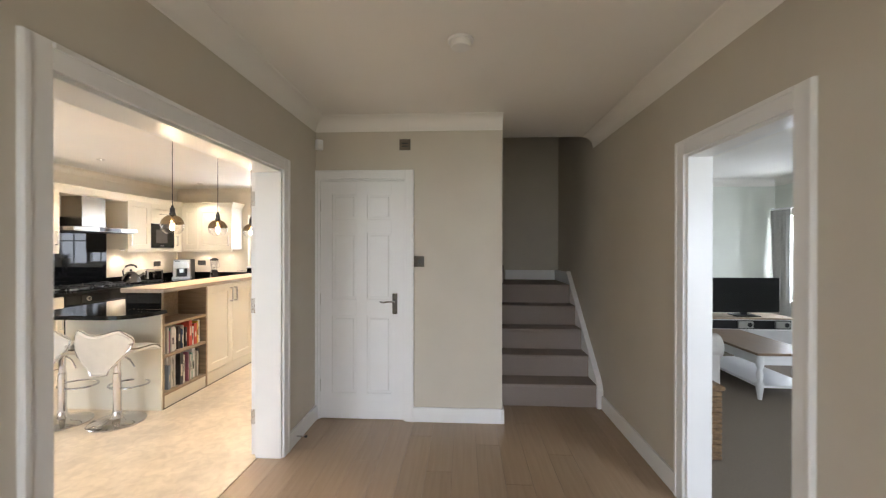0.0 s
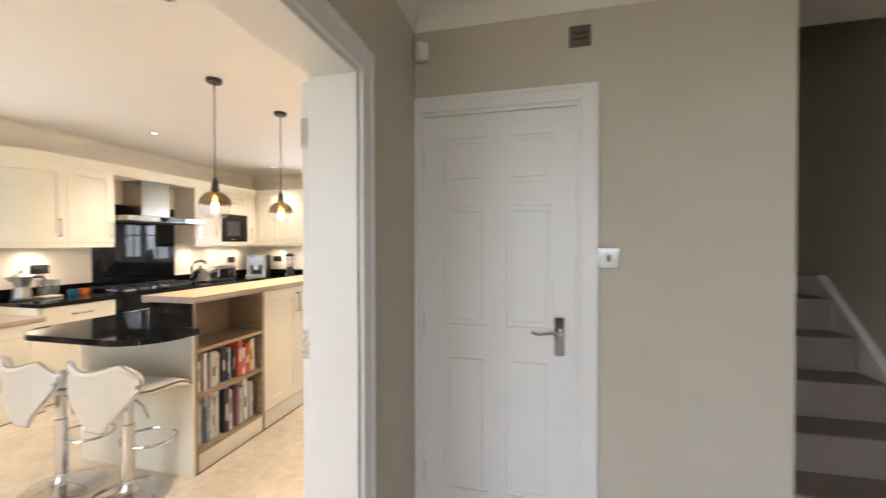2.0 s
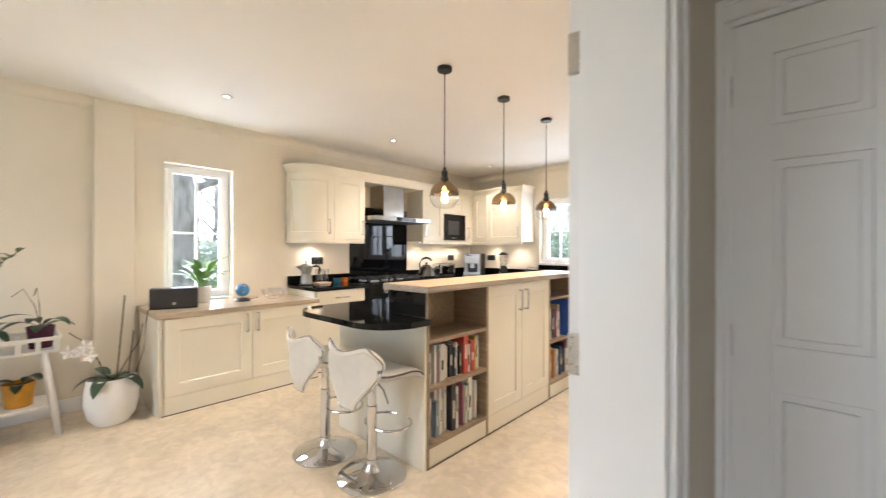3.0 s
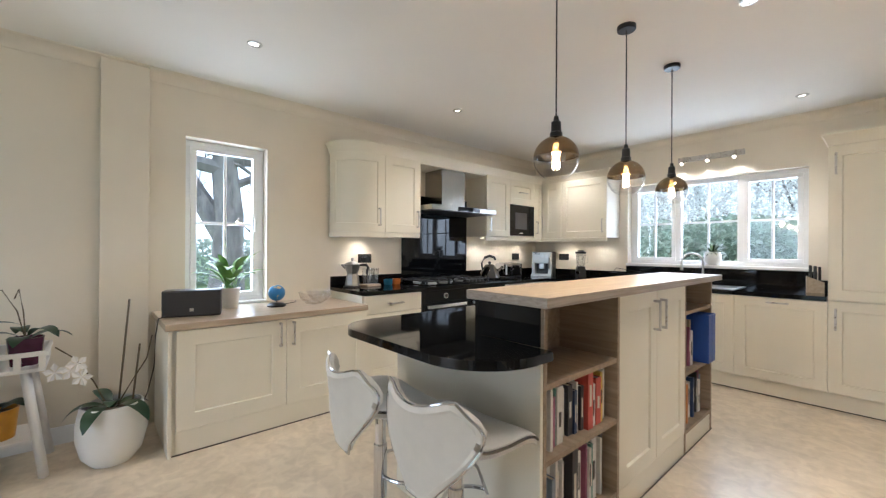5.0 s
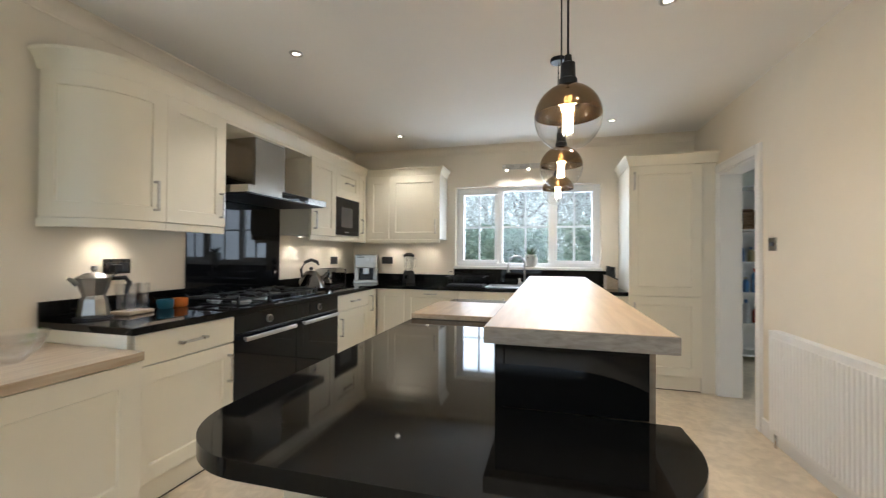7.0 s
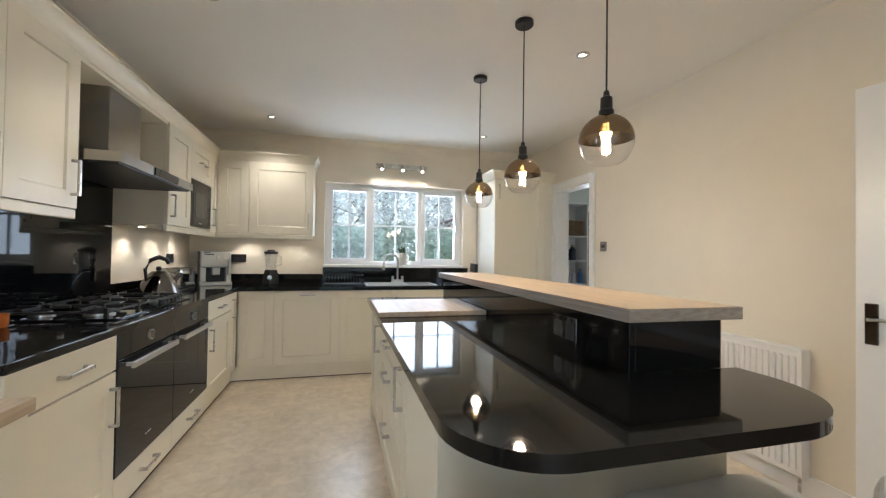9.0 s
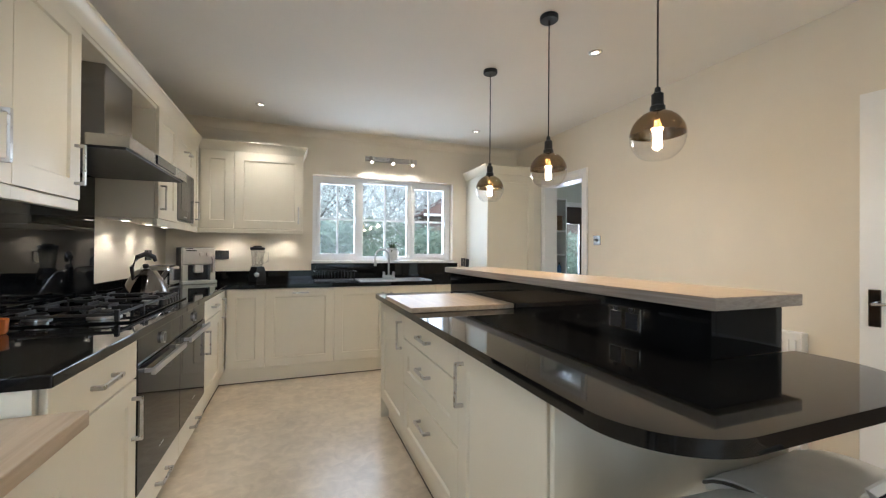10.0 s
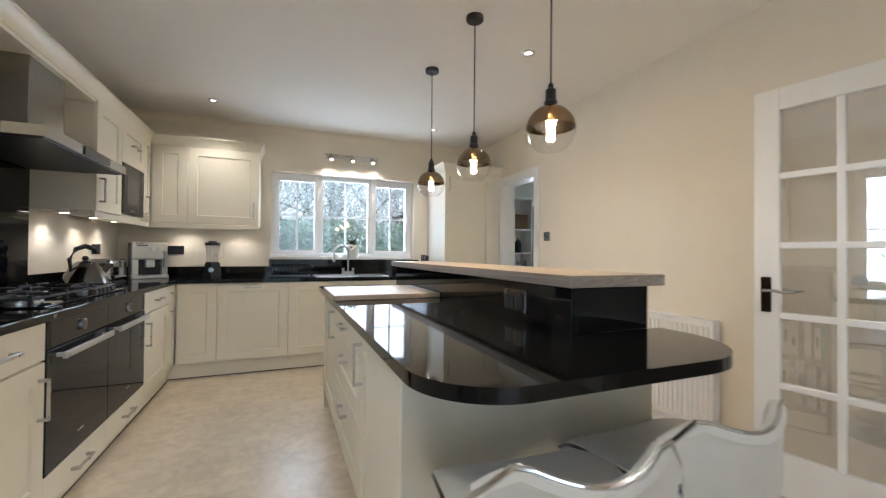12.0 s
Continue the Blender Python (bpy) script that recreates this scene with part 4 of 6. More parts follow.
def pendant():
    root = thing("pendant_light", "glass globe pendant lamp with a smoked bronze upper half, lit", "pendant light", pose(PEND[0][0], PEND[0][1], CEIL), "pendant lights")
    part("ceiling_rose", lathe(bm_new(), [(0, 0), (0.05, 0), (0.05, -0.02), (0.046, -0.025), (0, -0.025)], 28), M_BLACK, root)
    part("cord", tube(bm_new(), [(0, 0, -0.024), (0, 0, -0.68)], 0.0035), M_DARKPLASTIC, root)
    part("lamp_holder", lathe(bm_new(), [(0, -0.66), (0.010, -0.665), (0.012, -0.685), (0.021, -0.69), (0.022, -0.735), (0.027, -0.738), (0.027, -0.756), (0, -0.756)], 24), M_BLACK, root)
    R, zc = 0.099, -0.852
    top = [(R * math.sin(a), zc + R * math.cos(a)) for a in [0.28 + k * (math.pi / 2 - 0.34) / 12 for k in range(13)]]
    part("upper_shade", lathe(bm_new(), top + [(r - 0.003, z) for r, z in reversed(top)], 36), M_SMOKE, root, "smoked bronze mirrored glass")
    lo = [(R * math.sin(a), zc + R * math.cos(a)) for a in [math.pi / 2 - 0.06 + k * (math.pi / 2 - 0.48) / 10 for k in range(11)]]
    gl = part("lower_globe", lathe(bm_new(), lo + [(r - 0.0015, z) for r, z in reversed(lo)], 36), M_CLEAR, root, "clear glass lower half, open below")
    gl.visible_shadow = False
    bulb = part("bulb", lathe(bm_new(), [(0.0, zc + 0.085), (0.013, zc + 0.08), (0.014, zc + 0.06), (0.03, zc + 0.02), (0.032, zc - 0.01), (0.02, zc - 0.05), (0.0, zc - 0.06)], 24), M_CLEAR, root)
    bulb.visible_shadow = False
    fil = bm_new()
    for k in range(5):
        a = k * math.pi / 2.5
        tube(fil, [(0.009 * math.cos(a), 0.009 * math.sin(a), zc + 0.066), (0.014 * math.cos(a + .4), 0.014 * math.sin(a + .4), zc - 0.045)], 0.0022, 6)
    part("filament", fil, M_FILAMENT, bulb)
    return root


pend = pendant()
for x, y in PEND[1:]:
    copy_thing(pend, pose(x, y, CEIL))
for x, y in PEND:
    lamp("pendant_lamp", "POINT", pose(x, y, CEIL - 0.857 - 0.035), 5, (1.0, 0.72, 0.42), soft=0.03)


# ---- downlights ----
def downlight(x, y):
    root = thing("downlight", "white recessed ceiling spotlight, lit", "downlight", pose(x, y, CEIL), "downlights")
    part("bezel", lathe(bm_new(), [(0.021, -0.001), (0.023, -0.007), (0.040, -0.006), (0.045, -0.001), (0.021, -0.001)], 28), M_NICKEL, root)
    part("lens", lathe(bm_new(), [(0, -0.0015), (0.0215, -0.0015)], 28), M_GLOW, root)
    return root


dl = downlight(*DOWNLIGHTS[0])
for x, y in DOWNLIGHTS[1:]:
    copy_thing(dl, pose(x, y, CEIL))
# under-cabinet lights
UNDER = [(-5.91, 4.45), (-5.91, 6.12), (-5.91, 6.55), (-5.91, 6.95), (-5.45, YN - 0.12), (-4.98, YN - 0.12)]


def puck():
    root = thing("under_cabinet_light", "small round under-cabinet spotlight, lit", "cabinet light", pose(*UNDER[0], WZ0), "under-cabinet lights")
    part("ring", lathe(bm_new(), [(0, -0.001), (0.034, -0.001), (0.034, -0.010), (0.026, -0.012), (0.0, -0.012)], 24), M_STEEL, root)
    part("lens", lathe(bm_new(), [(0, -0.0128), (0.024, -0.0128)], 24), M_GLOW, root)
    return root


pk = puck()
for x, y in UNDER[1:]:
    copy_thing(pk, pose(x, y, WZ0))
for x, y in UNDER:
    lamp("under_cabinet_lamp", "SPOT", look((x, y, WZ0 - 0.016), (x, y + 0.0001, 0)), 3.5, (1.0, 0.86, 0.70), spot=125, soft=0.02)


# ---- microwave ----
mw = thing("microwave", "black built-in microwave oven", "microwave", pose(UPX, 6.38, 0, 0, 0, FW))
part("body", boxes((0.004, 0.496, 0.004, 0.31, WZ0 + 0.03, 1.806)), M_BLACK, mw)
part("mw_door", boxes((0.004, 0.40, -0.022, 0.003, WZ0 + 0.025, 1.806), bevel=0.002), M_BLACKGLASS, mw)
part("control_panel", boxes((0.402, 0.496, -0.022, 0.003, WZ0 + 0.025, 1.806), bevel=0.002), M_BLACKGLASS, mw)
part("mw_window", boxes((0.10, 0.34, -0.0235, -0.0215, 1.50, 1.71)), mat("grey oven window", (0.06, 0.06, 0.065), 0.15), mw)
part("emblem", boxes((0.18, 0.26, -0.0236, -0.0215, 1.447, 1.455)), M_NICKEL, mw)
part("mw_shelf", boxes((0.001, 0.499, 0.0, 0.31, WZ0, WZ0 + 0.022)), M_CREAM, mw)

# ---- hob ----
hob = thing("gas_hob", "black five-burner gas hob with cast iron pan supports", "hob", pose(-5.74, 5.38, TOP))
part("hob_plate", boxes((-0.25, 0.25, -0.45, 0.45, 0.0005, 0.008), bevel=0.003), M_BLACKGLASS, hob)
for bx, by, r in ((-0.12, -0.31, 0.036), (0.11, -0.31, 0.05), (-0.02, 0.0, 0.07), (-0.12, 0.30, 0.045), (0.11, 0.30, 0.036)):
    bn = part("burner", lathe(bm_new(), [(0, 0.008), (r + 0.012, 0.008), (r + 0.012, 0.014), (r, 0.018), (r, 0.030), (0, 0.030)], 24, bx, by), M_STEEL, hob, "steel burner ring")
    part("burner_cap", lathe(bm_new(), [(r - 0.004, 0.030), (r - 0.002, 0.036), (r - 0.01, 0.04), (0, 0.04)], 24, bx, by), M_IRON, bn)
for y0 in (-0.44, -0.145, 0.15):
    bm = bm_new()
    y1 = y0 + 0.29
    for a, b in (((-0.22, y0), (-0.22, y1)), ((0.20, y0), (0.20, y1)), ((-0.22, y0), (0.20, y0)), ((-0.22, y1), (0.20, y1))):
        box(bm, min(a[0], b[0]) - 0.006, max(a[0], b[0]) + 0.006, min(a[1], b[1]) - 0.006, max(a[1], b[1]) + 0.006, 0.032, 0.044, bevel=0.002)
    for x in (-0.22, 0.20):
        for y in (y0, y1):
            box(bm, x - 0.008, x + 0.008, y - 0.008, y + 0.008, 0.008, 0.056, bevel=0.002)
    ym = (y0 + y1) / 2
    for cx in ((-0.12, 0.10) if abs(ym) > 0.1 else (-0.02,)):
        for dx, dy in ((1, 0), (-1, 0), (0, 1), (0, -1)):
            x0, y0b = cx + dx * 0.035, ym + dy * 0.035
            x1, y1b = cx + dx * 0.10, ym + dy * 0.142
            box(bm, min(x0, x1) - 0.005, max(x0, x1) + 0.005, min(y0b, y1b) - 0.005, max(y0b, y1b) + 0.005, 0.040, 0.056, bevel=0.002)
    part("pan_support", bm, M_IRON, hob, "cast iron pan support")
for k in range(5):
    part("knob", lathe(bm_new(), [(0, 0.008), (0.021, 0.008), (0.019, 0.032), (0.016, 0.035), (0, 0.035)], 20, 0.215, 0.11 + k * 0.055), M_BLACK, hob)

# ---- small kitchen appliances ----
M_DARKSTEEL = mat("dark polished steel", (0.18, 0.17, 0.16), 0.14, 1.0, vary=0.1, scale=10)
kt = thing("kettle", "polished dark steel stove kettle with an arched black handle", "kettle", pose(-5.80, 6.14, TOP, 0, 0, 60))
kt.scale = (1.2, 1.2, 1.2)
part("body", lathe(bm_new(), [(0, 0), (0.105, 0.0), (0.112, 0.012), (0.10, 0.05), (0.075, 0.10), (0.05, 0.135), (0.035, 0.145), (0, 0.148)], 32), M_DARKSTEEL, kt)
part("lid_knob", lathe(bm_new(), [(0, 0.148), (0.012, 0.15), (0.016, 0.165), (0.01, 0.175), (0, 0.176)], 16), M_BLACK, kt)
part("spout", tube(bm_new(), [(0.08, 0, 0.07), (0.12, 0, 0.10), (0.14, 0, 0.125)], [0.022, 0.016, 0.013], 12), M_DARKSTEEL, kt)
part("handle", tube(bm_new(), [(-0.075, 0, 0.09), (-0.085, 0, 0.16), (-0.05, 0, 0.215), (0.0, 0, 0.232), (0.05, 0, 0.215), (0.062, 0, 0.19)], [0.008, 0.010, 0.013, 0.014, 0.013, 0.009], 10), M_BLACK, kt)

ts = thing("toaster", "polished steel long-slot toaster", "toaster", pose(-5.82, 6.52, TOP, 0, 0, 90))
part("body", boxes((-0.165, 0.165, -0.095, 0.095, 0.012, 0.185), bevel=0.03), M_CHROME, ts)
part("base", boxes((-0.16, 0.16, -0.09, 0.09, 0.0, 0.014), bevel=0.004), M_BLACK, ts)
part("end_cap", boxes((0.163, 0.178, -0.085, 0.085, 0.02, 0.175), bevel=0.006), M_BLACK, ts)
for y in (-0.035, 0.035):
    part("slot", boxes((-0.13, 0.13, y - 0.016, y + 0.016, 0.180, 0.187), bevel=0.002), M_BLACK, ts)
for y in (-0.04, 0.04):
    k = tube(bm_new(), [(0.176, y, 0.06), (0.20, y, 0.06)], 0.016, 14)
    part("dial", k, M_CHROME, ts)

cm = thing("coffee_machine", "silver and black bean-to-cup coffee machine", "coffee machine", pose(-5.70, 7.12, TOP, 0, 0, 22))
M_SILVER = mat("silver plastic", (0.50, 0.50, 0.48), 0.32, 0.7, vary=0.05)
part("body", boxes((-0.13, 0.13, -0.02, 0.22, 0.0, 0.33), bevel=0.008), M_BLACK, cm)
part("front_panel", boxes((-0.13, 0.13, -0.10, -0.021, 0.17, 0.33), bevel=0.012), M_SILVER, cm)
part("side_trim", boxes((-0.13, -0.085, -0.10, -0.021, 0.03, 0.172), bevel=0.005), M_SILVER, cm)
part("side_trim", boxes((0.085, 0.13, -0.10, -0.021, 0.03, 0.172), bevel=0.005), M_SILVER, cm)
part("drip_tray", boxes((-0.135, 0.135, -0.14, -0.02, 0.0, 0.032), bevel=0.006), M_SILVER, cm)
part("brew_head", boxes((-0.035, 0.035, -0.095, -0.02, 0.10, 0.185), bevel=0.008), M_STEEL, cm)
part("nozzle", tube(bm_new(), [(-0.012, -0.06, 0.105), (-0.012, -0.06, 0.075)], 0.007), M_BLACK, cm)
part("steam_wand", tube(bm_new(), [(0.10, -0.10, 0.25), (0.105, -0.125, 0.22), (0.10, -0.12, 0.10)], 0.008), M_STEEL, cm)
part("dial", tube(bm_new(), [(0.075, -0.10, 0.27), (0.075, -0.125, 0.27)], 0.022, 20), M_STEEL, cm)
part("dial", tube(bm_new(), [(0.015, -0.10, 0.27), (0.015, -0.122, 0.27)], 0.018, 20), M_STEEL, cm)
part("button_row", boxes((-0.10, -0.02, -0.104, -0.099, 0.295, 0.305), bevel=0.001), M_BLACK, cm)
part("emblem", boxes((-0.11, -0.05, -0.103, -0.099, 0.315, 0.322)), M_BLACK, cm)

bl = thing("blender", "black table blender with a clear glass jug", "blender", pose(-5.20, 7.22, TOP))
part("base", lathe(bm_new(), [(0, 0), (0.078, 0), (0.08, 0.02), (0.072, 0.10), (0.058, 0.145), (0, 0.145)], 4, smooth=False), M_BLACK, bl)
part("dial", tube(bm_new(), [(0, -0.05, 0.07), (0, -0.075, 0.07)], 0.024, 20), M_CHROME, bl)
jug = part("jug", lathe(bm_new(), [(0.045, 0.147), (0.05, 0.16), (0.064, 0.31), (0.061, 0.31), (0.047, 0.16), (0.042, 0.147)], 24), M_GLASSWARE, bl)
jug.visible_shadow = False
part("jug_handle", tube(bm_new(), [(0.055, 0, 0.29), (0.098, 0, 0.285), (0.098, 0, 0.20), (0.052, 0, 0.18)], 0.007), M_GLASSWARE, jug)
part("lid", lathe(bm_new(), [(0.066, 0.31), (0.068, 0.335), (0.04, 0.338), (0.038, 0.352), (0, 0.352)], 24), M_BLACK, bl)

mk = thing("moka_pot", "aluminium stove-top coffee maker", "coffee pot", pose(-5.86, 4.31, TOP + 0.012, 0, 0, 60))
mk.scale = (1.2, 1.2, 1.2)
M_ALU = mat("cast aluminium", (0.36, 0.355, 0.34), 0.38, 1.0, vary=0.1, scale=14)
part("boiler", lathe(bm_new(), [(0, 0), (0.052, 0), (0.055, 0.01), (0.047, 0.075), (0, 0.075)], 8, smooth=False), M_ALU, mk)
part("collector", lathe(bm_new(), [(0.045, 0.0752), (0.04, 0.09), (0.062, 0.165), (0, 0.167)], 8, smooth=False), M_ALU, mk)
part("lid", lathe(bm_new(), [(0.062, 0.167), (0.03, 0.185), (0.008, 0.188), (0.008, 0.195), (0.012, 0.20), (0.010, 0.215), (0, 0.216)], 16), M_ALU, mk)
part("handle", tube(bm_new(), [(0.055, 0, 0.16), (0.105, 0, 0.162), (0.12, 0, 0.14), (0.108, 0, 0.09)], [0.009, 0.010, 0.010, 0.008]), M_BLACK, mk)
part("spout", tube(bm_new(), [(-0.05, 0, 0.14), (-0.082, 0, 0.165)], [0.016, 0.006]), M_ALU, mk)
tagged(part("coaster", lathe(bm_new(), [(0, 0.0005), (0.08, 0.0005), (0.08, 0.010), (0, 0.011)], 32, -5.86, 4.31, TOP), M_DARKPLASTIC), "round black coaster under the coffee maker", "coaster")

tray = thing("glass_tray", "wooden tray holding four tall glasses", "tray", pose(-5.84, 4.49, TOP, 0, 0, 8))
tray.scale = (1.15, 1.15, 1.3)
part("board", boxes((-0.055, 0.055, -0.07, 0.07, 0.001, 0.016), bevel=0.005), M_OAK, tray)
for x in (-0.027, 0.027):
    for y in (-0.034, 0.034):
        gx = part("glass", lathe(bm_new(), [(0, 0.018), (0.022, 0.018), (0.026, 0.13), (0.0245, 0.13), (0.02, 0.024), (0, 0.024)], 18, x, y), M_GLASSWARE, tray, "clear tall glass")
        gx.visible_shadow = False

for y, c, nm in ((4.705, (0.03, 0.13, 0.20), "blue"), (4.80, (0.55, 0.16, 0.035), "orange")):
    rk = mat(nm + " glaze", c, 0.2, vary=0.1, scale=20)
    tagged(part("ramekin", lathe(bm_new(), [(0, 0.0005), (0.038, 0.0005), (0.044, 0.01), (0.046, 0.055), (0.042, 0.055), (0.039, 0.012), (0, 0.01)], 28, -5.86, y, TOP), rk), nm + " glazed ramekin on the worktop", "ramekin", "ramekins")


def socket(m, w, label, material, sockets=2):
    root = thing("socket", label, "socket", m, "sockets")
    part("plate", boxes((-w / 2, w / 2, -0.008, 0, -0.043, 0.043), bevel=0.002), material, root)
    for i in range(sockets):
        x = (i - (sockets - 1) / 2) * w * 0.48
        part("insert", boxes((x - 0.026, x + 0.026, -0.0095, -0.007, -0.034, 0.022), bevel=0.001), M_DARKPLASTIC, root)
        part("rocker", boxes((x - 0.008, x + 0.008, -0.012, -0.008, 0.025, 0.039), bevel=0.001), M_DARKPLASTIC, root)
    return root


socket(pose(XL, 4.53, 1.145, 0, 0, 90), 0.148, "dark metal double socket with a plug", M_DARKSTEEL)
socket(pose(XL, 6.92, 1.145, 0, 0, 90), 0.148, "black double socket on the wall", M_BLACK)
socket(pose(-5.55, YN, 1.145, 0, 0, 0), 0.148, "black double socket on the wall", M_BLACK)
rs = socket(pose(IM - 0.004, 4.035, 0.957, 0, 0, -90), 0.15, "dark chrome double socket on the granite", M_DARKSTEEL)
pl = thing("plug", "black mains plug with its cable", "plug", pose(XL + 0.012, 4.505, 1.13, 0, 0, 90))
part("plug_body", boxes((-0.022, 0.022, -0.05, -0.001, -0.02, 0.028), bevel=0.008), M_BLACK, pl)
part("cable", tube(bm_new(), [(0, -0.045, -0.015), (-0.06, -0.05, -0.05), (-0.09, -0.05, -0.12), (-0.1, -0.055, -0.22)], 0.0035), M_BLACK, pl)

# ---- sink ----
sk = thing("sink", "stainless steel inset sink with a drainer", "sink", pose(0, 0, 0))
a, b, c, d = SINK
part("rim", boxes((a - 0.012, b + 0.012, c - 0.012, c + 0.02, TOP, TOP + 0.006), (a - 0.012, b + 0.012, d - 0.02, d + 0.012, TOP, TOP + 0.006), (a - 0.012, a + 0.02, c + 0.02, d - 0.02, TOP, TOP + 0.006), (b - 0.02, b + 0.012, c + 0.02, d - 0.02, TOP, TOP + 0.006), (a + 0.40, a + 0.44, c + 0.02, d - 0.02, TOP - 0.02, TOP + 0.004), bevel=0.002), M_STEEL, sk)
part("bowl", boxes((a + 0.44, b - 0.001, c, d, UND - 0.14, UND - 0.132), (a + 0.005, a + 0.44, c, d, TOP - 0.03, TOP - 0.022)), M_STEEL, sk)
part("bowl_wall", boxes((a, b, c, c + 0.004, UND - 0.14, TOP), (a, b, d - 0.004, d, UND - 0.14, TOP), (a, a + 0.004, c, d, UND - 0.14, TOP), (b - 0.004, b, c, d, UND - 0.14, TOP)), M_STEEL, sk)
tp = thing("kitchen_tap", "brushed steel arched kitchen tap with two levers", "tap", pose(-3.86, 7.315, TOP + 0.001, 0, 0, 0))
arc = [(0, 0, 0.0), (0, 0, 0.24)] + [(-0.085 + 0.085 * math.cos(k * math.pi / 10), -0.01 * k, 0.24 + 0.085 * math.sin(k * math.pi / 10)) for k in range(1, 11)] + [(-0.17, -0.10, 0.19)]
part("spout", tube(bm_new(), arc, 0.011, 12), M_STEEL, tp)
part("spray_head", tube(bm_new(), [(-0.17, -0.10, 0.20), (-0.17, -0.10, 0.145)], 0.015, 12), M_STEEL, tp)
part("base", boxes((-0.07, 0.07, -0.018, 0.018, 0, 0.035), bevel=0.008), M_STEEL, tp)
for x in (-0.055, 0.055):
    part("lever", boxes((x - 0.012, x + 0.012, -0.02, 0.012, 0.034, 0.075), bevel=0.005), M_STEEL, tp)
rack = thing("dihinge_stilerack", "black wire dish drying rack", "dish rack", pose(-4.47, 7.08, TOP))
rb = bm_new()
for z, s in ((0.012, 0.0), (0.10, 0.012)):
    tube(rb, [(-0.19 - s, -0.15 - s, z), (0.19 + s, -0.15 - s, z), (0.19 + s, 0.15 + s, z), (-0.19 - s, 0.15 + s, z)], 0.0035, 6, True)
part("wire_frame", rb, M_BLACK, rack)
for k in range(12):
    x = -0.175 + k * 0.032
    part("wire", tube(bm_new(), [(x, -0.16, 0.10), (x, -0.15, 0.012), (x, 0.15, 0.012), (x, 0.16, 0.10)], 0.002, 5), M_BLACK, rack)
part("tray", boxes((-0.20, 0.20, -0.16, 0.16, 0.0005, 0.008), bevel=0.003), M_BLACK, rack)
part("top_rail", tube(bm_new(), [(-0.20, -0.10, 0.10), (-0.19, -0.02, 0.15), (0.12, -0.02, 0.11), (0.20, -0.02, 0.10)], 0.003, 6), M_BLACK, rack)
kb = thing("knife_block", "pale wooden knife block with black-handled knives", "knife block", pose(-2.985, 7.16, TOP, 0, 0, 10))
kbm = prism(bm_new(), [(-0.055, 0), (0.055, 0), (0.055, 0.09), (-0.055, 0.14)], -0.05, 0.05)
bmesh.ops.rotate(kbm, verts=kbm.verts[:], cent=(0, 0, 0), matrix=Matrix.Rotation(radians(90), 3, "X"))
part("block", kbm, M_OAK, kb)
for i, (x, y) in enumerate(((-0.03, -0.025), (0.0, -0.025), (0.028, -0.02), (-0.03, 0.02), (0.0, 0.022), (0.03, 0.02))):
    part("knife", boxes((x - 0.009, x + 0.009, y - 0.008, y + 0.008, 0.105 - x * 0.45, 0.215 - x * 0.6 + 0.012 * (i % 3)), bevel=0.004), M_BLACK, kb)
cb = thing("chopping_board", "wooden chopping board across the worktop edge", "chopping board", pose(-4.02, 5.08, TOP, 0, 0, 0))
part("board", boxes((-0.285, 0.30, -0.275, 0.30, 0.001, 0.028), bevel=0.004), M_OAK, cb)

# spotlight bar over the window
sp = thing("spotlight_bar", "brushed steel ceiling bar with three lit spotlights", "spotlight", pose(-3.82, YN - 0.001, 2.235))
part("bar", boxes((-0.30, 0.30, -0.03, 0, -0.028, 0.028), bevel=0.004), M_NICKEL, sp)
for x in (-0.24, 0.0, 0.23):
    can = part("spot_can", tube(bm_new(), [(x, -0.045, 0.01), (x, -0.105, -0.055)], 0.023, 18), M_NICKEL, sp)
    part("lens", tube(bm_new(), [(x, -0.1055, -0.0555), (x, -0.107, -0.057)], 0.014, 18), M_GLOW, can)
    lamp("spot_lamp", "SPOT", look((-3.82 + x, YN - 0.112, 2.172), (-3.82 + x * 1.1, YN - 0.05, 1.95)), 5, WARM, spot=95, soft=0.02)

# ---- foliage ----
M_LEAF = mat("plant leaf", (0.17, 0.34, 0.07), 0.35, vary=0.35, scale=14)
M_LEAF_D = mat("dark orchid leaf", (0.018, 0.05, 0.022), 0.32, vary=0.3, scale=10)
M_LEAF_M = mat("zz plant leaf", (0.035, 0.075, 0.02), 0.3, vary=0.35, scale=12)
M_STEM = mat("brown stem", (0.12, 0.09, 0.05), 0.7, vary=0.25, scale=30)
M_SOIL = mat("bark chips", (0.07, 0.045, 0.03), 0.95, vary=0.5, scale=60, bump=0.6, bump_scale=90)
M_POT = mat("white ceramic", (0.78, 0.77, 0.74), 0.3, vary=0.03, scale=6)


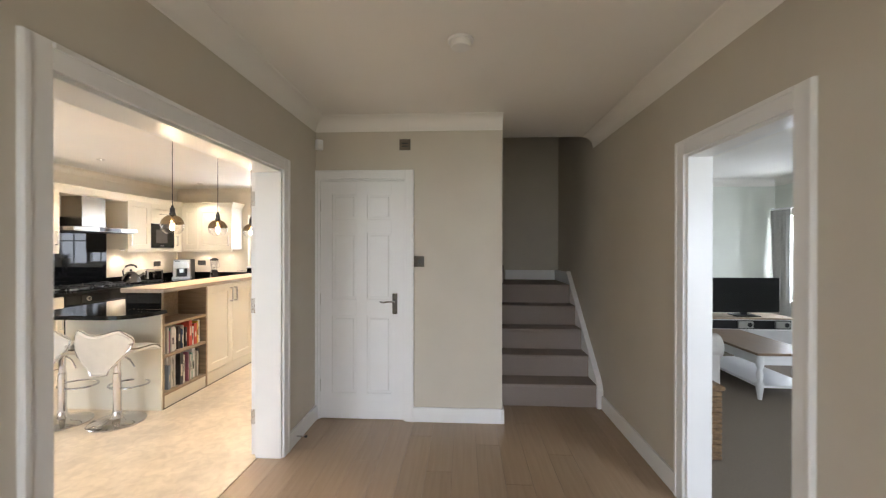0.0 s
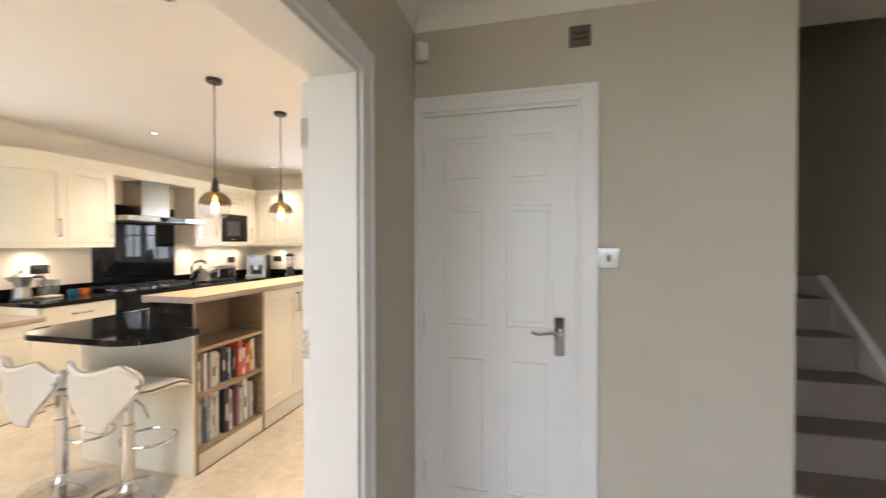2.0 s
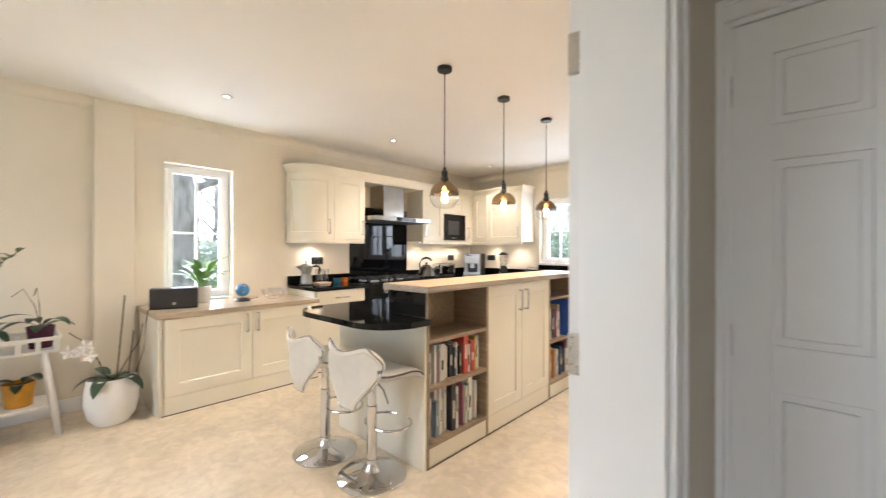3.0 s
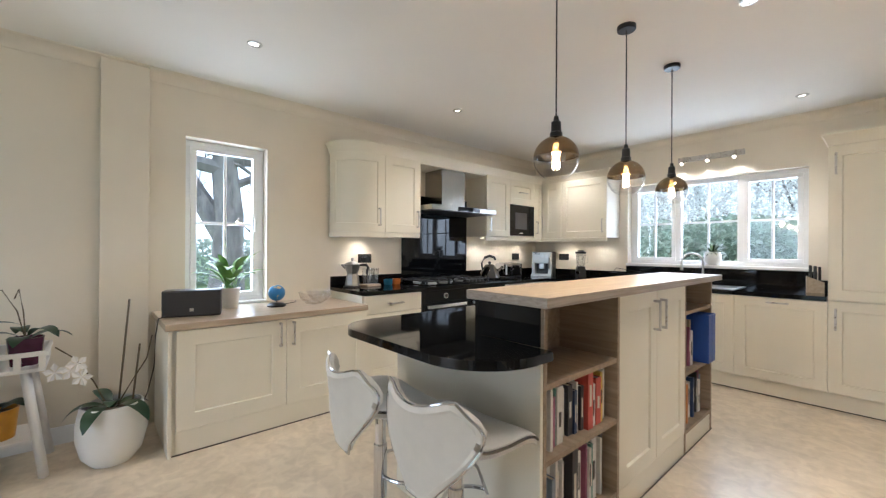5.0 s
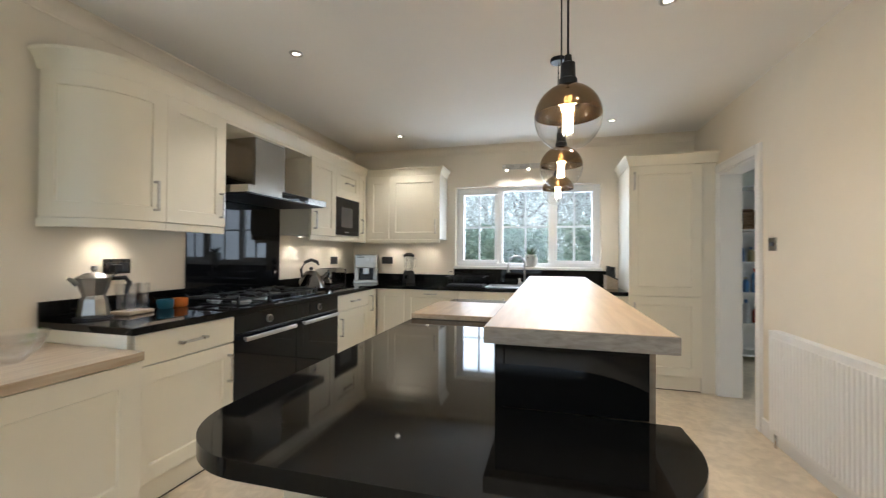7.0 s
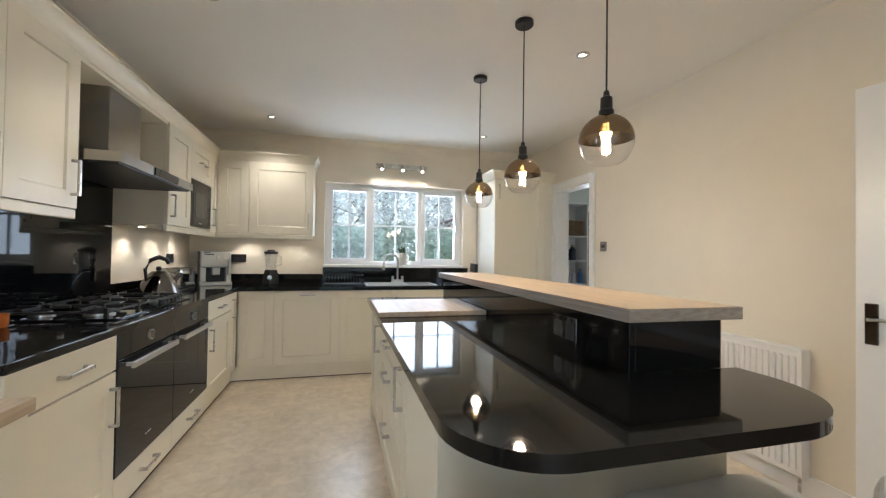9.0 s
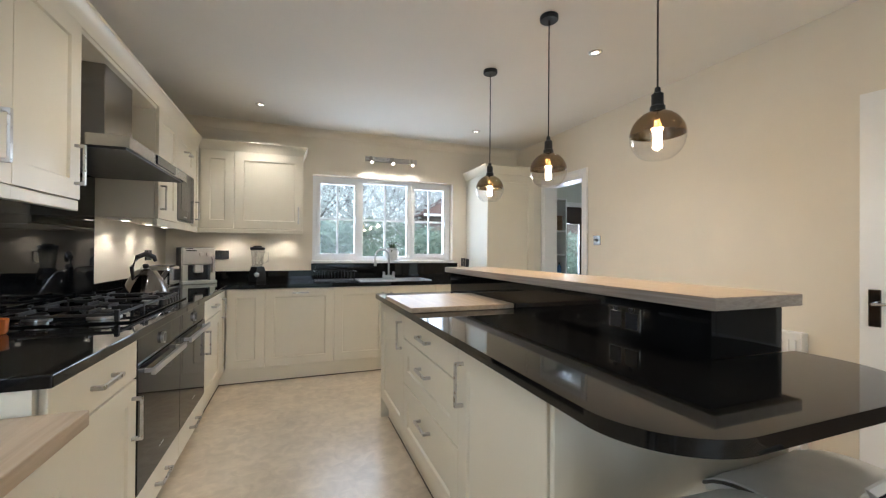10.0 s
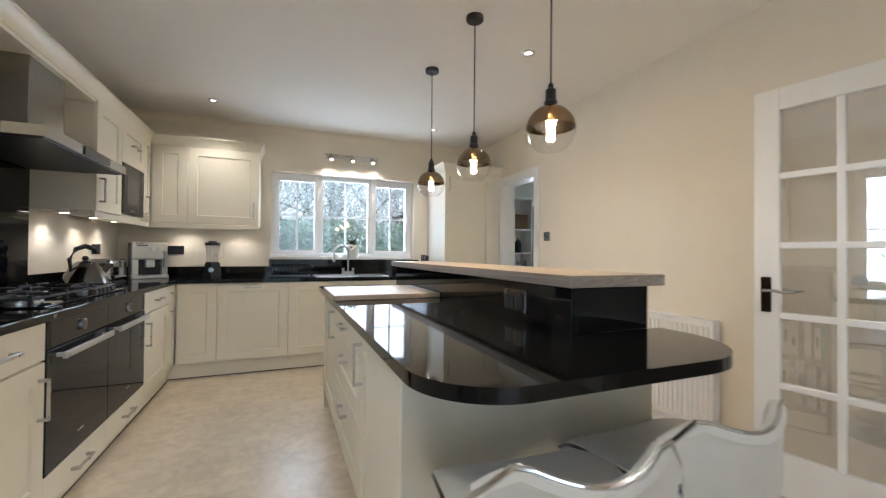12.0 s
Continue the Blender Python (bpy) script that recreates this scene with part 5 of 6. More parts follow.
def leaf(bm, base, azimuth, rise, length, width, droop=0.6, fold=0.25):
    # a blade that leaves base at the given rise (radians) and bends over
    ca, sa = math.cos(azimuth), math.sin(azimuth)
    side = Vector((-sa, ca, 0))
    p, ang = Vector(base), rise
    rows, n = [], 7
    for k in range(n + 1):
        t = k / n
        w = width * 0.5 * (math.sin(math.pi * min(1, t * 0.96 + 0.03)) ** 0.8)
        up = Vector((-math.sin(ang) * ca, -math.sin(ang) * sa, math.cos(ang)))
        rows.append([bm.verts.new(p - side * w + up * w * fold), bm.verts.new(p), bm.verts.new(p + side * w + up * w * fold)])
        p = p + Vector((math.cos(ang) * ca, math.cos(ang) * sa, math.sin(ang))) * length / n
        ang -= droop / n
    for a, b in zip(rows, rows[1:]):
        for i in (0, 1):
            bm.faces.new([a[i], a[i + 1], b[i + 1], b[i]]).smooth = True


def pot_profile(r0, r1, h, t=0.008):
    return [(0, 0.0005), (r0, 0.0005), (r1, h), (r1 - t, h), (r1 - t - 0.004, h - 0.03), (0, h - 0.03)]


rng = random.Random(4)
pp = thing("potted_plant", "leafy green plant in a white tapered pot", "potted plant", pose(-5.86, 3.285, 0.79))
part("pot", lathe(bm_new(), pot_profile(0.055, 0.072, 0.15), 32), M_POT, pp)
for k in range(26):
    a = rng.uniform(0, 6.28)
    bm = bm_new()
    r = rng.uniform(0.0, 0.035)
    h = rng.uniform(0.06, 0.17)
    x, y = r * math.cos(a), r * math.sin(a)
    tip = (x + 0.03 * math.cos(a), y + 0.03 * math.sin(a), 0.12 + h)
    tube(bm, [(x, y, 0.12), tip], 0.0025, 5)
    leaf(bm, tip, a, rng.uniform(0.45, 1.25), rng.uniform(0.16, 0.24), rng.uniform(0.05, 0.075), rng.uniform(0.5, 1.1))
    if tip[0] < -0.05: bmesh.ops.translate(bm, verts=bm.verts[:], vec=(0.03, 0, 0))
    part("leaf", bm, M_LEAF, pp)

sp2 = thing("potted_plant", "spiky green houseplant in a round white pot on the window board", "potted plant", pose(-3.80, YN + 0.02, W2[2] + 0.006))
sp2.scale = (1.15, 1.15, 1.3)
part("pot", lathe(bm_new(), [(0, 0.0005), (0.045, 0.0005), (0.068, 0.04), (0.07, 0.075), (0.058, 0.11), (0.052, 0.11), (0.06, 0.07), (0, 0.08)], 28), M_POT, sp2)
for k in range(46):
    bm = bm_new()
    a = rng.uniform(0, 6.28)
    leaf(bm, (0.015 * math.cos(a), 0.015 * math.sin(a), 0.09), a, rng.uniform(0.15, 1.35), rng.uniform(0.08, 0.135), 0.016, rng.uniform(0.4, 1.2))
    part("leaf", bm, M_LEAF_M, sp2)


def orchid(root, z, n, length, width, seed, tilt=0.5):
    r = random.Random(seed)
    for k in range(n):
        a = k * 2.4 + r.uniform(-0.3, 0.3)
        bm = bm_new()
        leaf(bm, (0.02 * math.cos(a), 0.02 * math.sin(a), z + 0.01 * k), a, r.uniform(0.2, 0.7) + tilt * 0.5, length * r.uniform(0.8, 1.15), width * r.uniform(0.85, 1.15), r.uniform(1.2, 2.0), 0.18)
        part("leaf", bm, M_LEAF_D, root)


oc = thing("orchid", "large white-flowered orchid in a round white floor pot", "orchid", pose(-5.56, 2.60, 0))
oc.scale = (0.88, 0.88, 0.95)
part("pot", lathe(bm_new(), [(0, 0.0005), (0.11, 0.0005), (0.16, 0.06), (0.185, 0.16), (0.185, 0.25), (0.165, 0.35), (0.155, 0.355), (0.172, 0.25), (0.16, 0.30), (0, 0.315)], 40), M_POT, oc)
part("bark", lathe(bm_new(), [(0, 0.322), (0.10, 0.325), (0.155, 0.318)], 24), M_SOIL, oc)
for a, rise, ln, wd, dr in ((-0.6, 0.5, 0.27, 0.10, 1.9), (0.75, 0.45, 0.28, 0.105, 1.8), (-1.7, 0.5, 0.25, 0.09, 1.7), (1.9, 0.4, 0.2, 0.09, 1.4), (3.6, 0.9, 0.2, 0.09, 1.2), (-0.1, 0.95, 0.2, 0.09, 1.5)):
    bm = bm_new()
    leaf(bm, (0.03 * math.cos(a), 0.03 * math.sin(a), 0.33), a, rise, ln, wd, dr, 0.15)
    part("leaf", bm, M_LEAF_D, oc)
part("cane", tube(bm_new(), [(0.0, 0.03, 0.32), (0.0, 0.085, 0.98)], 0.006, 6), M_STEM, oc)
part("cane", tube(bm_new(), [(0.04, 0.10, 0.32), (0.04, 0.14, 0.70)], 0.006, 6), M_STEM, oc)
part("flower_stem", tube(bm_new(), [(0, -0.02, 0.32), (0.03, -0.09, 0.50), (0.05, -0.18, 0.66), (0.06, -0.27, 0.74)], 0.004, 6), M_STEM, oc)
part("flower_stem", tube(bm_new(), [(0, 0.02, 0.32), (0.02, 0.10, 0.47), (0.02, 0.18, 0.60), (0.0, 0.21, 0.74)], 0.004, 6), M_STEM, oc)
M_PETAL = mat("white petal", (0.80, 0.78, 0.76), 0.5, vary=0.04, scale=20)
for fx, fy, fz in ((0.07, -0.20, 0.60), (0.08, -0.15, 0.555), (0.07, -0.27, 0.60), (0.08, -0.17, 0.635)):
    bm = bm_new()
    for k in range(5):
        a = k * 2 * math.pi / 5 + fz * 9
        vs = [bm.verts.new((fx, fy, fz)), bm.verts.new((fx + 0.012, fy + 0.038 * math.cos(a - 0.5), fz + 0.038 * math.sin(a - 0.5))), bm.verts.new((fx + 0.006, fy + 0.056 * math.cos(a), fz + 0.056 * math.sin(a))), bm.verts.new((fx + 0.012, fy + 0.038 * math.cos(a + 0.5), fz + 0.038 * math.sin(a + 0.5)))]
        bm.faces.new(vs)
    part("flower", bm, M_PETAL, oc, "white orchid flower")

# ---- plant stand ----
ST = thing("plant_stand", "white two-tier plant stand with a slatted rim", "plant stand", pose(-5.74, 1.80, 0))
for y0, y1 in ((0.44, 0.52), (-0.44, -0.52)):
    for x0, x1 in ((0.13, 0.17), (-0.13, -0.17)):
        part("leg", tube(bm_new(), [(x1, y1, 0.0), (x0, y0, 0.60)], 0.022, 4), M_TRIM, ST)
part("lower_shelf", boxes((-0.15, 0.15, -0.47, 0.47, 0.19, 0.21), bevel=0.003), M_TRIM, ST)
part("upper_shelf", boxes((-0.16, 0.16, -0.52, 0.52, 0.57, 0.59), bevel=0.003), M_TRIM, ST)
for x in (-0.165, 0.165):
    part("rim_rail", boxes((x - 0.008, x + 0.008, -0.53, 0.53, 0.655, 0.68), bevel=0.003), M_TRIM, ST)
    for k in range(12):
        y = -0.51 + k * 1.02 / 11
        part("slat", boxes((x - 0.005, x + 0.005, y - 0.014, y + 0.014, 0.588, 0.658)), M_TRIM, ST)
for y in (-0.525, 0.525):
    part("rim_rail", boxes((-0.155, 0.155, y - 0.008, y + 0.008, 0.655, 0.679), bevel=0.003), M_TRIM, ST)


def small_orchid(x, y, z, r, h, color, label, n, length, seed, stems=0):
    root = thing("potted_plant", label, "potted plant", pose(x, y, z))
    part("pot", lathe(bm_new(), pot_profile(r * 0.8, r, h), 28), color, root)
    part("bark", lathe(bm_new(), [(0, h - 0.02), (r - 0.012, h - 0.025)], 20), M_SOIL, root)
    orchid(root, h - 0.02, n, length, 0.075, seed)
    rr = random.Random(seed)
    for k in range(stems):
        dy, dx = rr.uniform(-0.25, 0.35), rr.uniform(-0.05, 0.15)
        part("flower_stem", tube(bm_new(), [(0, 0, h - 0.02), (dx * 0.3, dy * 0.3, h + 0.15), (dx * 0.7, dy * 0.8, h + 0.27), (dx, dy * 1.3, h + 0.22)], 0.003, 5), M_STEM, root)
    return root


M_PURPLE = mat("purple glazed pot", (0.10, 0.025, 0.06), 0.25, vary=0.2, scale=14)
M_YELLOW = mat("yellow glazed pot", (0.62, 0.30, 0.035), 0.3, vary=0.15, scale=14)
small_orchid(-5.72, 2.235, 0.59, 0.075, 0.15, M_PURPLE, "orchid in a purple glazed pot", 5, 0.2, 3, 2)
small_orchid(-5.74, 1.95, 0.59, 0.075, 0.12, M_POT, "orchid in a white pot", 7, 0.24, 8, 2)
small_orchid(-5.74, 1.65, 0.59, 0.075, 0.12, M_POT, "dark-leaved orchid in a white pot", 6, 0.24, 5, 1)
small_orchid(-5.72, 2.13, 0.21, 0.085, 0.16, M_YELLOW, "orchid in a yellow glazed pot", 4, 0.14, 7)
small_orchid(-5.74, 1.88, 0.21, 0.085, 0.13, M_POT, "orchid in a white pot on the lower shelf", 6, 0.27, 9)
small_orchid(-5.74, 1.60, 0.21, 0.085, 0.13, M_POT, "dark-leaved orchid in a low white pot", 6, 0.26, 10)
# tall planter with a bushy plant beside the stand
tpn = thing("planter", "tall white tapered wooden planter with a bushy houseplant", "planter", pose(-5.37, 1.70, 0))
pb = bm_new()
rows = [[pb.verts.new((sx * w, sy * w, z)) for sx, sy in ((-1, -1), (1, -1), (1, 1), (-1, 1))] for z, w in ((0.0, 0.09), (0.86, 0.15), (0.86, 0.148), (0.80, 0.147))]
for p, q in zip(rows, rows[1:]):
    for i in range(4):
        pb.faces.new([p[i], p[(i + 1) % 4], q[(i + 1) % 4], q[i]])
pb.faces.new(rows[0])
part("box", pb, M_TRIM, tpn)
part("rim", boxes((-0.165, 0.165, -0.165, -0.14, 0.80, 0.88), (-0.165, 0.165, 0.14, 0.165, 0.80, 0.88), (-0.165, -0.14, -0.14, 0.14, 0.80, 0.88), (0.14, 0.165, -0.14, 0.14, 0.80, 0.88), bevel=0.004), M_TRIM, tpn)
part("soil", boxes((-0.149, 0.149, -0.149, 0.149, 0.78, 0.81)), M_SOIL, tpn)
for s in range(26):
    a, lean = rng.uniform(0, 6.28), rng.uniform(0.08, 0.46)
    top = Vector((lean * math.cos(a), lean * math.sin(a), 0.81 + rng.uniform(0.22, 0.50)))
    mid = Vector((0.35 * lean * math.cos(a), 0.35 * lean * math.sin(a), 0.81 + 0.6 * (top.z - 0.81)))
    bm = bm_new()
    tube(bm, [(0.06 * math.cos(a), 0.06 * math.sin(a), 0.80), mid, top], [0.006, 0.005, 0.002], 5)
    br = part("branch", bm, M_STEM, tpn)
    bm = bm_new()
    for k in range(13):
        t = 0.25 + 0.75 * k / 12
        p = mid.lerp(top, max(0, t * 1.4 - 0.4)) if t > 0.4 else Vector((0.06 * math.cos(a), 0.06 * math.sin(a), 0.80)).lerp(mid, t * 2)
        leaf(bm, p, a + (1.4 if k % 2 else -1.4) + rng.uniform(-0.5, 0.5), rng.uniform(0.0, 0.9), rng.uniform(0.07, 0.115), rng.uniform(0.035, 0.055), 0.9)
    part("leaves", bm, M_LEAF_M, br)

# ---- things on the sideboard ----
spk = thing("speaker", "dark grey box speaker with a fabric front", "speaker", pose(-5.63, 3.01, 0.79, 0, 0, 74))
part("cabinet_body", boxes((-0.165, 0.165, -0.055, 0.075, 0.001, 0.17), bevel=0.006), M_DARKPLASTIC, spk)
part("grille", boxes((-0.158, 0.158, -0.062, -0.054, 0.008, 0.163), bevel=0.004), mat("grey speaker cloth", (0.04, 0.04, 0.042), 0.9, vary=0.2, scale=300, bump=0.3, bump_scale=600), spk)
part("badge", boxes((-0.012, 0.012, -0.0645, -0.061, 0.035, 0.055), bevel=0.003), M_NICKEL, spk)
gb = thing("globe", "small blue floating globe on a black oval base", "globe", pose(-5.70, 3.575, 0.79))
part("base", lathe(bm_new(), [(0, 0.0005), (0.065, 0.0005), (0.07, 0.012), (0.05, 0.028), (0, 0.032)], 28), M_BLACK, gb)
M_GLOBE = mat("printed globe", (0.04, 0.22, 0.50), 0.3, vary=0.15, scale=14)
_t = M_GLOBE.node_tree
_r = [n for n in _t.nodes if n.type == "VALTORGB"][0]
_r.color_ramp.interpolation = "CONSTANT"
_e = _r.color_ramp.elements.new(0.56)
_e.color = (0.45, 0.36, 0.20, 1)
_r.color_ramp.elements[-1].position = 0.64
_r.color_ramp.elements[-1].color = (0.40, 0.30, 0.24, 1)
part("sphere", lathe(bm_new(), [(0.062 * math.sin(k * math.pi / 16), 0.105 - 0.062 * math.cos(k * math.pi / 16)) for k in range(17)], 32), M_GLOBE, gb)
part("pin", tube(bm_new(), [(0, 0, 0.028), (0, 0, 0.045)], 0.004, 8), M_BLACK, gb)
part("cable", tube(bm_new(), [(-0.06, 0.03, 0.004), (-0.09, 0.12, 0.004), (-0.14, 0.2, 0.004), (-0.25, 0.24, 0.004)], 0.003, 6), M_BLACK, gb)
for bx, by, r in ((-5.66, 3.86, 0.125), (-5.80, 3.97, 0.11)):
    bw = tagged(part("glass_bowl", lathe(bm_new(), [(0, 0.001), (r * 0.45, 0.001), (r * 0.85, 0.045), (r, 0.095), (r - 0.004, 0.095), (r * 0.82, 0.047), (r * 0.42, 0.006), (0, 0.006)], 14, bx, by, 0.79, smooth=False), M_GLASSWARE), "clear faceted glass bowl on the sideboard", "bowl", "glass bowls")
    bw.visible_shadow = False
part_cable = tagged(part("cable", tube(bm_new(), [(-5.60, 2.85, 0.80), (-5.55, 2.815, 0.80), (-5.54, 2.80, 0.70), (-5.60, 2.80, 0.5), (-5.75, 2.78, 0.3), (-5.85, 2.72, 0.10), (-5.88, 2.5, 0.006)], 0.0035, 6), M_DARKPLASTIC), "dark mains cable hanging from the sideboard", "cable")

# ---- bar stools ----
def bar_stool(m):
    root = thing("bar_stool", "white leather bar stool with chrome piping and base", "bar stool", m, "bar stools")
    part("base", lathe(bm_new(), [(0, 0.0), (0.195, 0.0), (0.197, 0.006), (0.19, 0.012), (0.10, 0.028), (0.055, 0.042), (0.034, 0.07), (0.032, 0.10), (0, 0.10)], 40), M_CHROME, root, "polished chrome round base")
    part("column", lathe(bm_new(), [(0.029, 0.09), (0.029, 0.40), (0.024, 0.405), (0.024, 0.54), (0.06, 0.55), (0.06, 0.565), (0, 0.565)], 24), M_CHROME, root)
    ring = [(0.0 + 0.15 * math.sin(a), 0.10 - 0.12 * math.cos(a) + 0.02, 0.27) for a in [k * 2 * math.pi / 24 for k in range(24)]]
    fr = tube(bm_new(), ring, 0.008, 8, True)
    part("footrest", fr, M_CHROME, root)
    part("lever", tube(bm_new(), [(0.03, 0.0, 0.545), (0.12, -0.02, 0.52), (0.17, -0.03, 0.46)], 0.005, 8), M_CHROME, root)
    # seat: a soft pad whose front edge rolls down
    n = 12
    def pad(u, v, side):
        hw = 0.215 * (1 - 0.10 * max(0, -v)) * (1 - 0.05 * abs(v) ** 4)
        x = hw * u * (1 - 0.06 * v * v * abs(u))
        y = 0.035 + 0.19 * v * (1 - 0.05 * u * u)
        top = 0.622 - 0.05 * max(0, v) ** 3 + 0.012 * u * u + 0.05 * max(0, -v - 0.4) ** 1.5
        edge = max(abs(u), abs(v)) ** 6
        return (x, y, top - 0.012 * edge if side else top - 0.06 + 0.018 * edge)
    bm = bm_new()
    grids = [[[bm.verts.new(pad(-1 + 2 * i / n, -1 + 2 * j / n, s)) for j in range(n + 1)] for i in range(n + 1)] for s in (1, 0)]
    for g in grids:
        for i in range(n):
            for j in range(n):
                bm.faces.new([g[i][j], g[i + 1][j], g[i + 1][j + 1], g[i][j + 1]]).smooth = True
    rim = [(i, 0) for i in range(n)] + [(n, j) for j in range(n)] + [(i, n) for i in range(n, 0, -1)] + [(0, j) for j in range(n, 0, -1)]
    for k in range(len(rim)):
        p, q = rim[k], rim[(k + 1) % len(rim)]
        bm.faces.new([grids[0][p[0]][p[1]], grids[0][q[0]][q[1]], grids[1][q[0]][q[1]], grids[1][p[0]][p[1]]]).smooth = True
    st = part("seat", bm, M_LEATHER, root)
    pts = [Vector(pad(-1 + 2 * i / n, -1 + 2 * j / n, 1)) for i, j in rim]
    c = Vector((0, 0.02, 0))
    part("piping", tube(bm_new(), [p + Vector((p.x, p.y - 0.02, 0)) * 0.012 - Vector((0, 0, 0.010)) for p in pts], 0.005, 6, True), M_DARKSTEEL, st)
    # backrest: wide ears at the top, narrowing to a tongue below the seat
    nu, nv = 16, 14
    def half(v):
        return 0.045 + 0.175 * math.sin(min(1, v / 0.80) * math.pi / 2) ** 1.3 - 0.075 * max(0, (v - 0.74) / 0.26) ** 2
    def back(u, v, off):
        hw = half(v)
        z = 0.45 + 0.315 * v - 0.035 * math.cos(u * math.pi / 2) * v ** 3 + 0.0
        y = -0.165 - 0.04 * v + 0.075 * (hw * u / 0.2) ** 2 * (0.4 + 0.6 * v)
        return (hw * u, y - off, z)
    bm = bm_new()
    gs = [[[bm.verts.new(back(-1 + 2 * i / nu, j / nv, o)) for j in range(nv + 1)] for i in range(nu + 1)] for o in (0.018, -0.018)]
    for g in gs:
        for i in range(nu):
            for j in range(nv):
                bm.faces.new([g[i][j], g[i + 1][j], g[i + 1][j + 1], g[i][j + 1]]).smooth = True
    rim = [(i, 0) for i in range(nu)] + [(nu, j) for j in range(nv)] + [(i, nv) for i in range(nu, 0, -1)] + [(0, j) for j in range(nv, 0, -1)]
    for k in range(len(rim)):
        p, q = rim[k], rim[(k + 1) % len(rim)]
        bm.faces.new([gs[0][p[0]][p[1]], gs[0][q[0]][q[1]], gs[1][q[0]][q[1]], gs[1][p[0]][p[1]]])
    bk = part("backrest", bm, M_LEATHER, root)
    part("piping", tube(bm_new(), [back(-1 + 2 * i / nu, j / nv, 0.0) for i, j in rim], 0.0195, 8, True), M_LEATHER, bk)
    part("chrome_trim", tube(bm_new(), [Vector(back(-1 + 2 * i / nu, j / nv, 0.006)) + Vector((0.019 * (1 if i == nu else -1 if i == 0 else 0), 0, 0.018 if j == nv else (-0.018 if j == 0 else 0))) for i, j in rim], 0.0055, 8, True), M_CHROME, bk, "polished chrome edge trim")
    return root


s1 = bar_stool(pose(-4.012, 3.445, 0, 0, 0, -6))
copy_thing(s1, pose(-3.575, 3.48, 0, 0, 0, 2))

# ---- radiator ----
rd = thing("radiator", "white panel radiator on the wall", "radiator", pose(XE, 4.28, 0.10, 0, 0, 90))
RW, RH = 1.56, 0.64
rb = boxes((0, RW, 0.045, 0.06, 0, RH), bevel=0.004)
part("panel", rb, M_TRIM, rd)
for k in range(46):
    x = 0.03 + k * (RW - 0.06) / 45
    part("rib", boxes((x - 0.010, x + 0.010, 0.058, 0.070, 0.03, RH - 0.03), bevel=0.004), M_TRIM, rd)
part("rear_panel", boxes((0.01, RW - 0.01, 0.004, 0.012, 0.02, RH - 0.02)), M_TRIM, rd)
part("top_grille", boxes((0, RW, 0.004, 0.066, RH, RH + 0.012), bevel=0.003), M_TRIM, rd)
part("side_cover", boxes((-0.006, 0.0, 0.004, 0.066, 0, RH + 0.01), bevel=0.001), M_TRIM, rd)
part("side_cover", boxes((RW, RW + 0.006, 0.004, 0.066, 0, RH + 0.01), bevel=0.001), M_TRIM, rd)
part("valve", tube(bm_new(), [(0.02, 0.04, 0.0), (0.02, 0.04, -0.098)], 0.008, 10), M_CHROME, rd)
part("valve", tube(bm_new(), [(RW - 0.02, 0.04, 0.0), (RW - 0.02, 0.04, -0.098)], 0.008, 10), M_CHROME, rd)


def switch_plate(m, w, h, material, label, slots):
    root = thing("light_switch", label, "switch", m)
    part("plate", boxes((-w / 2, w / 2, -0.008, 0, -h / 2, h / 2), bevel=0.002), material, root)
    for x0, x1, z0, z1 in slots:
        part("rocker", boxes((x0, x1, -0.012, -0.007, z0, z1), bevel=0.001), M_DARKPLASTIC, root)
    return root


switch_plate(pose(XE, 5.93, 1.31, 0, 0, -90), 0.088, 0.088, M_DARKSTEEL, "dark metal light switch on the wall", [(-0.02, 0.02, -0.014, 0.014)])
switch_plate(pose(-1.115, HN, 1.315, 0, 0, 0), 0.088, 0.088, M_PLATE, "polished chrome light switch on the wall", [(-0.007, 0.007, -0.014, 0.014)])
vt = switch_plate(pose(-1.232, HN, 2.275, 0, 0, 0), 0.09, 0.09, mat("bronze plate", (0.16, 0.13, 0.10), 0.4, 0.5), "bronze wall plate with two slots", [(-0.025, 0.025, 0.006, 0.014), (-0.025, 0.025, -0.018, -0.010)])
vt.name = "wall_vent"
sd = thing("smoke_alarm", "white round smoke alarm on the ceiling", "smoke alarm", pose(-0.765, 2.43, CEIL))
part("base", lathe(bm_new(), [(0, -0.001), (0.066, -0.001), (0.066, -0.012), (0.06, -0.014), (0, -0.014)], 32), M_TRIM, sd)
part("cover", lathe(bm_new(), [(0.054, -0.0142), (0.054, -0.032), (0.048, -0.042), (0, -0.045)], 32), M_POT, sd)
sn = thing("alarm_sensor", "small white alarm sensor in the corner", "alarm sensor", pose(HW + 0.045, HN - 0.04, 2.23, 0, 0, 45))
part("body", boxes((-0.028, 0.028, -0.02, 0.022, 0, 0.085), bevel=0.008), M_TRIM, sn)
part("lens", boxes((-0.02, 0.02, -0.024, -0.019, 0.012, 0.045), bevel=0.002), M_POT, sn)
ds = thing("door_stop", "small chrome door stop on the skirting", "door stop", pose(HW + 0.018, 3.22, 0.05))
part("rod", tube(bm_new(), [(0, 0, 0), (0.06, 0, 0)], 0.006, 10), M_CHROME, ds)
part("tip", tube(bm_new(), [(0.06, 0, 0), (0.075, 0, 0)], 0.009, 10), M_DARKPLASTIC, ds)

